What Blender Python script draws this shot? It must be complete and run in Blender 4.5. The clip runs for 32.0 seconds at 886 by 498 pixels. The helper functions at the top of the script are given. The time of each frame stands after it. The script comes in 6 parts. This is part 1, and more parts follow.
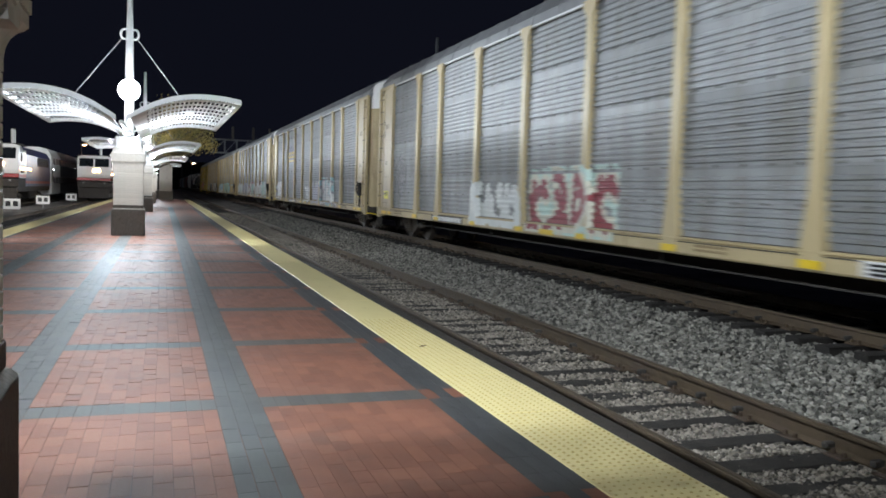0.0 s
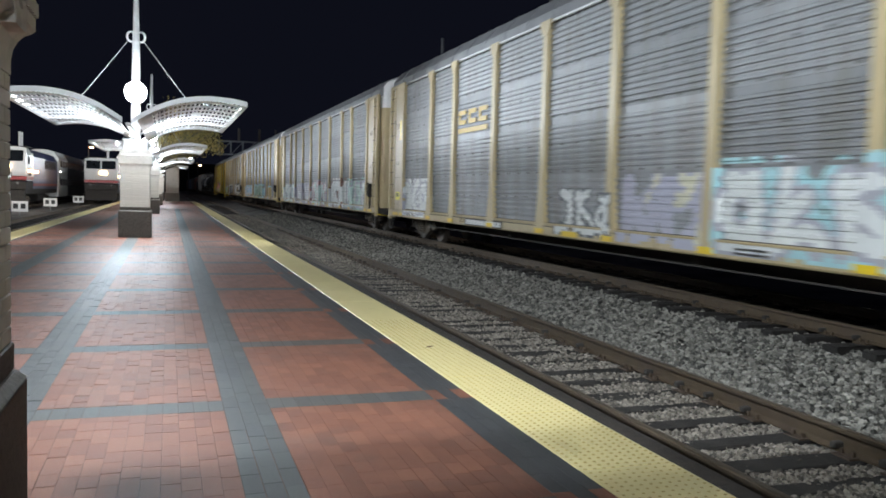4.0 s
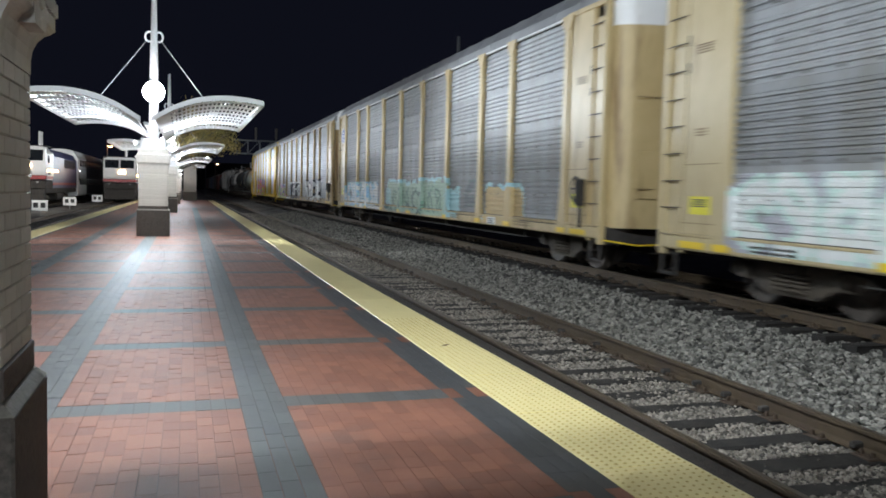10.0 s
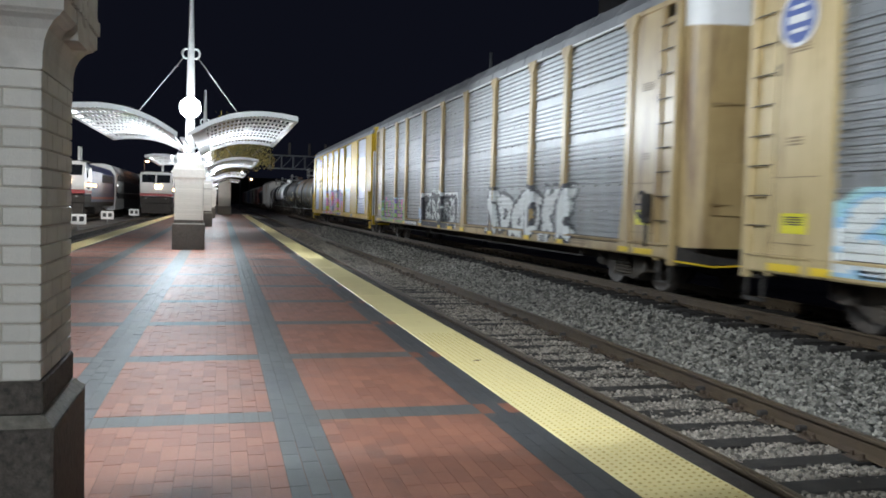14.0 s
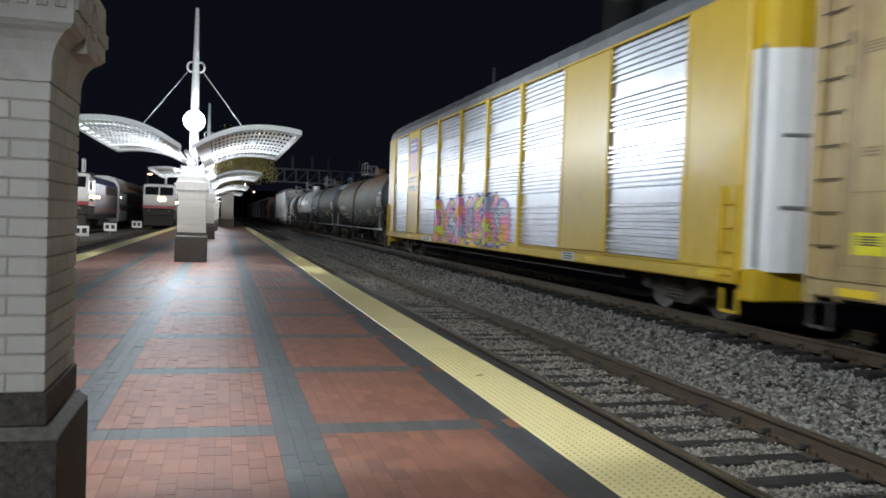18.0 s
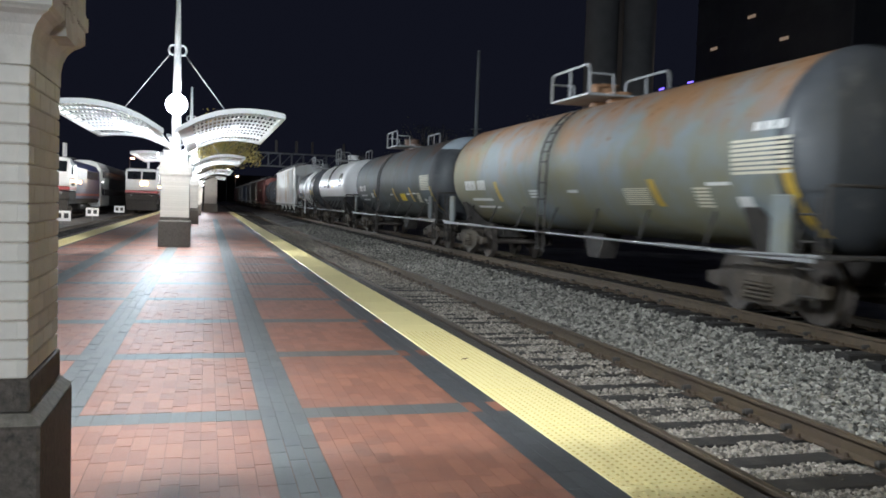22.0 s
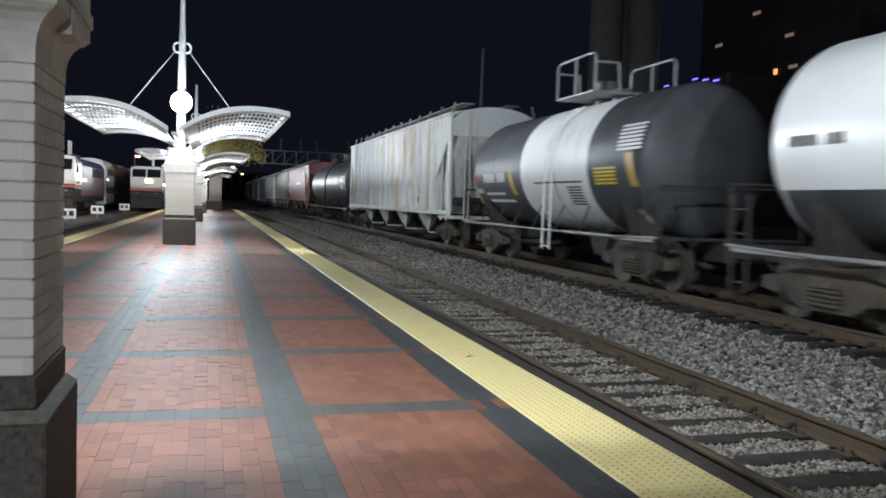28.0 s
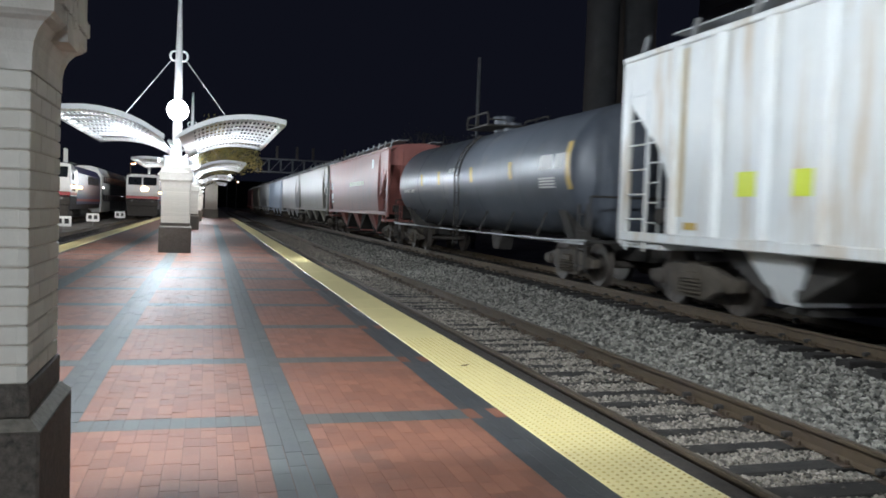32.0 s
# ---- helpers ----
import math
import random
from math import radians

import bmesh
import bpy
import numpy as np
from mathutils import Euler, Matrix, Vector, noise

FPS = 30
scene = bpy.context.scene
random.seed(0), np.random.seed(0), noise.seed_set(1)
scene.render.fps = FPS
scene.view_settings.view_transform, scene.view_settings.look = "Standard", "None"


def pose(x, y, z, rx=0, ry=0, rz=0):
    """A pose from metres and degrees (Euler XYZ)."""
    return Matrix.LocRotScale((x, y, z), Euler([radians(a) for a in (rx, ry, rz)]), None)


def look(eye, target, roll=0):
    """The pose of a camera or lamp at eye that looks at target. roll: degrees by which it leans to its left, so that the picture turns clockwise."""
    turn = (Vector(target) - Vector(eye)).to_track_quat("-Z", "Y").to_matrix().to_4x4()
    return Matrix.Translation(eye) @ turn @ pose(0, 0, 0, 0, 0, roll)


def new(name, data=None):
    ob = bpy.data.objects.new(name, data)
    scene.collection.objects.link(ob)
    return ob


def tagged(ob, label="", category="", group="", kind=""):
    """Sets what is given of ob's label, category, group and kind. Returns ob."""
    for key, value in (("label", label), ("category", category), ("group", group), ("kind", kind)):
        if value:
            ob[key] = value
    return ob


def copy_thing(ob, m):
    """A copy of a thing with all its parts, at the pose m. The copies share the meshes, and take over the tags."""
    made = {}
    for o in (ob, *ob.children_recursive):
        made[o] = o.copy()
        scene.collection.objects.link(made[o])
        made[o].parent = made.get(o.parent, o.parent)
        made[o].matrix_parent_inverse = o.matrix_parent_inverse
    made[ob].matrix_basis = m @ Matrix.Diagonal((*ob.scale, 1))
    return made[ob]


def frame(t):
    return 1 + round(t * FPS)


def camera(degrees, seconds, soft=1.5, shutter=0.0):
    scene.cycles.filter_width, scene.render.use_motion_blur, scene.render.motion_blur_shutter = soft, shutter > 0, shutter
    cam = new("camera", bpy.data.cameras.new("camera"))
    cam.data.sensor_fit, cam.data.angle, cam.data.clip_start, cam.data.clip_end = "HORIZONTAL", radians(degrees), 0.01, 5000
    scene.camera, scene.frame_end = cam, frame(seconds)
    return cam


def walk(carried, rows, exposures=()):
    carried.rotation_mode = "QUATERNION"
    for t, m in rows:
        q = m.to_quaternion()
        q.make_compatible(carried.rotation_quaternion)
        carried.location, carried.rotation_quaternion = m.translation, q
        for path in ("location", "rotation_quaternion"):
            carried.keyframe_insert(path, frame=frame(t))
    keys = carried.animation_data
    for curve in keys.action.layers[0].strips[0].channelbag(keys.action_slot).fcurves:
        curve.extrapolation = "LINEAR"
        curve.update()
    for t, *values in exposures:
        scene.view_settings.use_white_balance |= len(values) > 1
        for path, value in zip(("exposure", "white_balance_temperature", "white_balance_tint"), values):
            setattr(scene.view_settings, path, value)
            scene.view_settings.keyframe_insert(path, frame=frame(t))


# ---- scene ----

# ---- camera: a phone held at chest height on the platform ----
EYE = 1.55
SPEED = 7.4
PATH = [
    (0, 0.020, -18.57, -3.78, -1.85), (0.5, 0.020, -18.37, -3.68, -1.89), (1, 0.020, -18.15, -3.71, -1.76), (1.5, 0.020, -18.07, -3.72, -1.78), (2, 0.020, -18.01, -3.61, -1.67),
    (2.5, 0.020, -18.05, -3.89, -1.62), (3, 0.020, -18.03, -3.94, -1.53), (3.5, 0.020, -18.16, -3.76, -1.58), (5.5, 0.020, -18.09, -3.73, -1.67), (6, 0.020, -17.94, -3.71, -1.58),
    (6.5, 0.020, -17.96, -3.56, -1.65), (7, 0.020, -17.91, -3.73, -1.78), (7.5, 0.020, -17.98, -3.92, -1.74), (8, 0.020, -17.97, -3.90, -1.70), (8.5, 0.020, -17.95, -3.82, -1.62),
    (9, 0.020, -17.81, -3.81, -1.58), (9.5, 0.020, -17.50, -4.01, -1.40), (10, 0.020, -17.06, -3.88, -1.51), (10.5, 0.012, -16.65, -3.96, -1.59), (11, 0.012, -16.99, -4.24, -1.18),
    (11.5, 0.012, -14.86, -4.06, -2.74), (12, 0.012, -14.90, -3.51, -1.57), (12.5, 0.012, -14.83, -3.04, -1.37), (13, 0.012, -14.90, -2.92, -1.58), (13.5, 0.012, -14.80, -2.64, -1.68),
    (14, 0.012, -14.89, -2.92, -1.65), (14.5, 0.012, -15.04, -3.03, -1.53), (16.5, 0.000, -15.14, -2.41, -2.05), (17, 0.000, -15.09, -2.06, -1.92), (17.5, 0.000, -14.67, -2.29, -1.93),
    (18, 0.000, -14.74, -1.94, -2.07), (18.5, 0.000, -14.81, -1.90, -2.41), (19, 0.000, -15.07, -1.71, -2.30), (19.5, 0.000, -15.29, -1.80, -2.56), (20, 0.000, -15.58, -1.73, -2.46),
    (20.5, 0.000, -15.45, -1.90, -2.39), (21, 0.000, -15.55, -2.42, -2.12), (21.5, 0.000, -15.73, -2.87, -1.99), (22, 0.000, -15.78, -3.00, -1.93), (22.5, 0.000, -15.71, -3.00, -2.16),
    (23, 0.000, -16.00, -2.95, -2.01), (23.5, 0.000, -16.04, -2.84, -2.06), (24, 0.000, -15.91, -2.84, -2.14), (24.5, 0.000, -15.67, -2.92, -1.96), (25, 0.000, -15.61, -2.85, -2.12),
    (25.5, 0.000, -15.45, -2.84, -1.93), (26, 0.000, -15.15, -2.88, -2.03), (26.5, 0.000, -15.07, -3.15, -1.80), (28.5, 0.000, -15.59, -3.17, -1.93), (29, 0.000, -15.65, -3.12, -1.93),
    (29.5, 0.000, -15.61, -3.32, -1.99), (30, 0.000, -15.46, -2.97, -2.00), (30.5, 0.000, -15.37, -2.78, -1.86), (31, 0.000, -15.77, -2.69, -1.82), (31.5, 0.000, -15.71, -2.62, -1.80),
    (32, 0.000, -15.75, -2.57, -2.06),
]
cam = camera(56.0, 32.0, soft=1.7, shutter=0.75)
walk(cam, [(t, pose(x, 0, EYE, 90 + p, r, y)) for t, x, y, p, r in PATH], exposures=[(0.0, 0.35), (14.0, 0.35), (17.0, 0.28), (19.0, -0.06), (21.0, 0.25), (22.0, 0.78), (25.0, 0.77), (28.0, 0.46), (29.5, 0.42), (31.0, 0.25), (32.0, 0.46)])

# ---- light: night sky with city glow, platform lamps on the canopy masts ----
world = bpy.data.worlds.new("night")
scene.world = world
world.use_nodes = True
world.node_tree.nodes["Background"].inputs[0].default_value = (0.0032, 0.0037, 0.0070, 1)
world.node_tree.nodes["Background"].inputs[1].default_value = 1.0
POSTS = [3.73, 27.15, 50.4, 73.8, 97.2]
POST_X = -0.95
LAMP_WATTS = 3900
CAP_WATTS = 330
SPINE_FILL_WATTS = 50
NEAR_WATTS = 3200


def lamp(name, kind, at, watts, colour, size, target=None, spread=None):
    d = bpy.data.lights.new(name, kind)
    d.energy, d.color = watts, colour
    if kind == "AREA":
        d.shape, d.size = "DISK", size
    else:
        d.shadow_soft_size = size
    if kind == "SPOT":
        d.spot_size, d.spot_blend = radians(spread), 0.6
    ob = new(name, d)
    ob.matrix_world = look(at, target) if target else Matrix.Translation(at)
    return ob


COOL = (0.84, 0.94, 1.04)
lamp("rear_mast_light", "POINT", (POST_X, -19.7 + 0.62, 4.36), 6200, COOL, 0.3)
for y in POSTS[1:]:
    # floodlights both ways along the platform; under its wings uplights and added spine fills
    lamp("mast_lamp_light", "SPOT", (POST_X, y - 0.62, 4.36), LAMP_WATTS * (1.0 if y < 30 else 0.5), COOL, 0.34, (POST_X, y - 9.0, 1.2), 160)
    lamp("mast_lamp_light", "SPOT", (POST_X, y + 0.62, 4.36), LAMP_WATTS * 0.42, COOL, 0.34, (POST_X, y + 9.0, 1.2), 160)
    for sx in (-1, 1):
        lamp("column_lamp_light", "SPOT", (POST_X + sx * 0.62, y, 2.86), CAP_WATTS * (1.0 if y < 30 else 0.45), COOL, 0.10, (POST_X + sx * 1.25, y, 3.9), 165)
    for sy in (-1, 1):
        lamp("spine_lamp_light", "POINT", (POST_X, y + sy * 1.9, 2.86), SPINE_FILL_WATTS * (1.0 if y < 30 else 0.8), COOL, 0.12)
# the near column carries its floodlight high on the mast
lamp("near_mast_light", "POINT", (-0.968, POSTS[0] + 0.43, 6.0), NEAR_WATTS, COOL, 0.30)
# unseen fill spot over the far-side tracks, added to brighten the standing trains
lamp("yard_light", "SPOT", (-8.8, 38.0, 9.5), 17000, (1.0, 0.97, 0.93), 0.5, (-8.8, 76.0, 1.5), 42)


# ---- materials ----
def node(nt, kind, **values):
    n = nt.nodes.new(kind)
    for k, v in values.items():
        if k in n.inputs:
            n.inputs[k].default_value = v
    return n


def surface(name, base, alt, scale=6.0, rough=0.6, metal=0.0, bump=0.15, grain=90.0, stain=None, stain_scale=1.2,
            stain_at=0.58, vary=0.0, rough_var=0.12, streak=False, spec=0.5):
    """A procedural paint, stone or metal: two scales of colour, a stain layer, fine relief."""
    m = bpy.data.materials.new(name)
    m.use_nodes = True
    nt = m.node_tree
    lk = nt.links.new
    b = nt.nodes["Principled BSDF"]
    b.inputs["Metallic"].default_value = metal
    b.inputs["Specular IOR Level"].default_value = spec
    tc = node(nt, "ShaderNodeTexCoord")
    src = tc.outputs["Object"]
    if streak:
        mp = node(nt, "ShaderNodeMapping")
        mp.inputs["Scale"].default_value = (3.0, 3.0, 0.35)
        lk(src, mp.inputs["Vector"])
        src2 = mp.outputs["Vector"]
    else:
        src2 = src
    n1 = node(nt, "ShaderNodeTexNoise", Scale=scale, Detail=5.0, Roughness=0.6)
    n2 = node(nt, "ShaderNodeTexNoise", Scale=grain, Detail=3.0, Roughness=0.7)
    lk(src, n1.inputs["Vector"])
    lk(src, n2.inputs["Vector"])
    r1 = node(nt, "ShaderNodeValToRGB")
    r1.color_ramp.elements[0].position, r1.color_ramp.elements[1].position = 0.32, 0.68
    r1.color_ramp.elements[0].color, r1.color_ramp.elements[1].color = (*base, 1), (*alt, 1)
    lk(n1.outputs["Fac"], r1.inputs["Fac"])
    colour = r1.outputs["Color"]
    if stain:
        n3 = node(nt, "ShaderNodeTexNoise", Scale=stain_scale, Detail=6.0, Roughness=0.65)
        lk(src2, n3.inputs["Vector"])
        r3 = node(nt, "ShaderNodeValToRGB")
        r3.color_ramp.elements[0].position, r3.color_ramp.elements[1].position = stain_at - 0.1, stain_at + 0.12
        lk(n3.outputs["Fac"], r3.inputs["Fac"])
        mx = node(nt, "ShaderNodeMix")
        mx.data_type = "RGBA"
        lk(r3.outputs["Color"], mx.inputs["Factor"])
        lk(colour, mx.inputs["A"])
        mx.inputs["B"].default_value = (*stain, 1)
        colour = mx.outputs["Result"]
    if vary:
        oi = node(nt, "ShaderNodeObjectInfo")
        ge = node(nt, "ShaderNodeNewGeometry")
        ad = node(nt, "ShaderNodeMath")
        lk(oi.outputs["Random"], ad.inputs[0])
        lk(ge.outputs["Random Per Island"], ad.inputs[1])
        fr = node(nt, "ShaderNodeMath")
        fr.operation = "FRACT"
        lk(ad.outputs[0], fr.inputs[0])
        mr = node(nt, "ShaderNodeMapRange")
        mr.inputs["To Min"].default_value, mr.inputs["To Max"].default_value = 1 - vary, 1 + vary
        lk(fr.outputs[0], mr.inputs["Value"])
        hs = node(nt, "ShaderNodeHueSaturation")
        lk(mr.outputs["Result"], hs.inputs["Value"])
        lk(colour, hs.inputs["Color"])
        colour = hs.outputs["Color"]
    lk(colour, b.inputs["Base Color"])
    mr2 = node(nt, "ShaderNodeMapRange")
    mr2.inputs["To Min"].default_value, mr2.inputs["To Max"].default_value = max(0.03, rough - rough_var), min(1, rough + rough_var)
    lk(n1.outputs["Fac"], mr2.inputs["Value"])
    lk(mr2.outputs["Result"], b.inputs["Roughness"])
    if bump:
        bp = node(nt, "ShaderNodeBump", Strength=bump, Distance=0.01)
        lk(n2.outputs["Fac"], bp.inputs["Height"])
        lk(bp.outputs["Normal"], b.inputs["Normal"])
    return m


def glow(name, colour, strength):
    m = bpy.data.materials.new(name)
    m.use_nodes = True
    b = m.node_tree.nodes["Principled BSDF"]
    b.inputs["Base Color"].default_value = (0.8, 0.8, 0.8, 1)
    b.inputs["Emission Color"].default_value = (*colour, 1)
    b.inputs["Emission Strength"].default_value = strength
    return m


M = dict(
    brick_red=surface("red_paver", (0.1918, 0.0767, 0.0471), (0.2407, 0.1038, 0.06477), 5, 0.62, spec=0.36, bump=0.35, grain=90, stain=(0.165, 0.085, 0.062), stain_scale=1.1, stain_at=0.60, vary=0.16),
    brick_grey=surface("grey_paver", (0.06733, 0.0716, 0.06992), (0.08924, 0.09405, 0.08914), 5, 0.62, spec=0.40, bump=0.35, grain=90, stain=(0.07, 0.075, 0.08), stain_scale=1.1, stain_at=0.58, vary=0.12),
    band_dark=surface("dark_edge_paver", (0.04043, 0.04111, 0.04277), (0.05924, 0.05967, 0.06038), 5, 0.55, bump=0.2, grain=140, vary=0.08),
    joint=surface("paver_joint_sand", (0.10, 0.060, 0.045), (0.145, 0.09, 0.068), 12, 0.9),
    concrete=surface("concrete", (0.30, 0.29, 0.27), (0.38, 0.37, 0.35), 3, 0.8, stain=(0.16, 0.15, 0.14), stain_at=0.6, bump=0.3),
    # dirt colour taken darker to hold the shade beside the platform edge
    shaded_dirt=surface("shaded_fouled_ballast", (0.024, 0.019, 0.015), (0.05, 0.04, 0.032), 14, 0.95, bump=0.9, grain=60),
    tactile=surface("yellow_tactile_paint", (0.76, 0.635, 0.28), (0.80, 0.685, 0.34), 4, 0.42, bump=0.1, stain=(0.48, 0.35, 0.12), stain_scale=3.0, stain_at=0.68),
    dome=surface("worn_tactile_dome", (0.50, 0.37, 0.125), (0.58, 0.44, 0.16), 6, 0.55),
    stone=surface("ballast_stone", (0.140, 0.132, 0.112), (0.268, 0.252, 0.218), 9, 0.75, bump=0.4, vary=0.80),
    stone_fine=surface("fine_ballast", (0.165, 0.143, 0.116), (0.265, 0.235, 0.195), 9, 0.85, bump=0.4, vary=0.72),
    tie=surface("creosoted_tie", (0.014, 0.012, 0.010), (0.03, 0.025, 0.021), 9, 0.85, bump=0.8, grain=45, stain=(0.05, 0.043, 0.037), stain_scale=4, stain_at=0.62),
    rust=surface("rail_rust", (0.076, 0.0532, 0.03168), (0.112, 0.07904, 0.04608), 7, 0.7, metal=0.2, bump=0.4, stain=(0.08, 0.055, 0.04), stain_at=0.6),
    rail_top=surface("worn_rail_head", (0.084, 0.0616, 0.0416), (0.132, 0.1008, 0.0676), 9, 0.5, metal=0.5, bump=0.2),
    white_brick=surface("painted_white_brick", (0.54, 0.512, 0.452), (0.595, 0.567, 0.505), 7, 0.6, bump=0.25, stain=(0.42, 0.40, 0.36), stain_scale=3, stain_at=0.66, vary=0.06),
    mortar=surface("mortar", (0.40, 0.36, 0.30), (0.48, 0.43, 0.36), 20, 0.9, bump=0.5),
    granite=surface("brown_granite", (0.050, 0.042, 0.034), (0.115, 0.098, 0.08), 34, 0.7, bump=1.0, grain=70, stain=(0.018, 0.015, 0.012), stain_scale=26, stain_at=0.62),
    granite_light=surface("granite_ledge", (0.16, 0.145, 0.12), (0.27, 0.25, 0.21), 30, 0.7, bump=1.0, grain=70),
    cap=surface("cast_stone_cap", (0.50, 0.475, 0.425), (0.58, 0.55, 0.50), 12, 0.7, bump=0.3, stain=(0.28, 0.265, 0.24), stain_at=0.64),
    white_steel=surface("white_painted_steel", (0.74, 0.75, 0.75), (0.80, 0.80, 0.79), 3, 0.4, bump=0.03, stain=(0.60, 0.60, 0.58), stain_at=0.7),
    galv=surface("galvanised_panel", (0.25, 0.26, 0.268), (0.335, 0.343, 0.35), 2.2, 0.60, metal=0.28, bump=0.12, grain=50, stain=(0.215, 0.20, 0.17), stain_scale=0.8, stain_at=0.58, vary=0.20, streak=True),
    galv_clean=surface("cleaner_galvanised_panel", (0.265, 0.277, 0.283), (0.345, 0.357, 0.362), 2.2, 0.50, metal=0.45, bump=0.12, grain=50, stain=(0.25, 0.24, 0.215), stain_scale=0.8, stain_at=0.60, vary=0.18, streak=True),
    galv_new=surface("bright_galvanised_panel", (0.50, 0.515, 0.55), (0.60, 0.615, 0.65), 2.0, 0.40, metal=0.66, bump=0.08, grain=40, stain=(0.45, 0.46, 0.48), stain_scale=0.8, stain_at=0.62, vary=0.06),
    tan=surface("tan_rack_paint", (0.485, 0.385, 0.208), (0.545, 0.44, 0.248), 2.5, 0.50, bump=0.06, stain=(0.26, 0.16, 0.085), stain_scale=1.4, stain_at=0.66, streak=True),
    amber=surface("amber_rack_paint", (0.52, 0.395, 0.19), (0.58, 0.445, 0.225), 2.5, 0.48, bump=0.06, stain=(0.24, 0.145, 0.06), stain_scale=1.4, stain_at=0.62, streak=True),
    bronze=surface("brown_weathered_rack_paint", (0.40, 0.285, 0.125), (0.46, 0.335, 0.155), 2.5, 0.42, bump=0.06, stain=(0.19, 0.11, 0.055), stain_scale=1.4, stain_at=0.6, streak=True),
    yellow=surface("yellow_rack_paint", (0.6336, 0.4048, 0.0176), (0.6864, 0.4576, 0.0308), 2.5, 0.42, spec=0.35, bump=0.05, stain=(0.46, 0.28, 0.04), stain_scale=1.4, stain_at=0.68, streak=True),
    roof=surface("rack_roof_steel", (0.24, 0.245, 0.25), (0.33, 0.335, 0.34), 1.6, 0.5, metal=0.4, bump=0.06),
    # grime of the underframe; also colours a strip that stands for shade
    under=surface("underframe_grime_and_shade", (0.030, 0.027, 0.024), (0.06, 0.052, 0.045), 5, 0.8, bump=0.4),
    truck=surface("dusty_truck_casting", (0.058, 0.046, 0.033), (0.115, 0.092, 0.068), 6, 0.8, bump=0.5, stain=(0.06, 0.05, 0.045), stain_at=0.58),
    wheel=surface("wheel_steel", (0.06, 0.05, 0.042), (0.12, 0.10, 0.085), 6, 0.6, metal=0.3, bump=0.3),
    reflector=surface("yellow_reflector_sheet", (0.80, 0.55, 0.02), (0.85, 0.62, 0.05), 8, 0.35, bump=0.02),
    ochre=surface("ochre_reflector_sheet", (0.46, 0.30, 0.04), (0.54, 0.36, 0.06), 8, 0.5, bump=0.02),
    ochre_pale=surface("faded_ochre_print", (0.62, 0.58, 0.44), (0.68, 0.64, 0.50), 8, 0.6, bump=0.0),
    black=surface("black_enamel", (0.012, 0.012, 0.013), (0.022, 0.022, 0.023), 4, 0.35, bump=0.03),
    white=surface("white_paint", (0.84, 0.84, 0.83), (0.88, 0.88, 0.87), 3, 0.5, bump=0.04, stain=(0.55, 0.52, 0.47), stain_scale=1.5, stain_at=0.66, streak=True),
    hopper_white=surface("weathered_white_hopper", (0.70, 0.72, 0.72), (0.78, 0.79, 0.77), 1.5, 0.55, bump=0.05, stain=(0.50, 0.37, 0.22), stain_scale=1.0, stain_at=0.61, streak=True),
    grime=surface("dark_stencil", (0.06, 0.055, 0.05), (0.10, 0.09, 0.08), 8, 0.7, bump=0.05),
    stencil=surface("white_stencil", (0.70, 0.70, 0.68), (0.76, 0.76, 0.74), 8, 0.5, bump=0.0),
)
PAINTS = dict(cream=(0.62, 0.60, 0.50), white=(0.66, 0.68, 0.66), black=(0.03, 0.03, 0.035), red=(0.26, 0.035, 0.045), pale=(0.62, 0.60, 0.46), blue=(0.30, 0.50, 0.66),
              teal=(0.30, 0.52, 0.46), green=(0.20, 0.36, 0.25), mint=(0.50, 0.64, 0.58), fern=(0.33, 0.47, 0.15), lilac=(0.42, 0.42, 0.50), pink=(0.75, 0.24, 0.42), orange=(0.80, 0.36, 0.05),
              lime=(0.60, 0.68, 0.06), violet=(0.24, 0.16, 0.42), brown=(0.20, 0.09, 0.06), navy=(0.06, 0.10, 0.30),
              grey=(0.10, 0.11, 0.12), aqua=(0.36, 0.58, 0.60), sage=(0.33, 0.45, 0.35), moss=(0.10, 0.15, 0.13), faint=(0.38, 0.38, 0.42), rose=(0.46, 0.26, 0.25), ochre=(0.50, 0.36, 0.15))
for k, c in PAINTS.items():
    M["spray_" + k] = surface("spray_paint_" + k, c, tuple(min(0.9, v * 1.2) for v in c), 3, 0.5, bump=0.05)


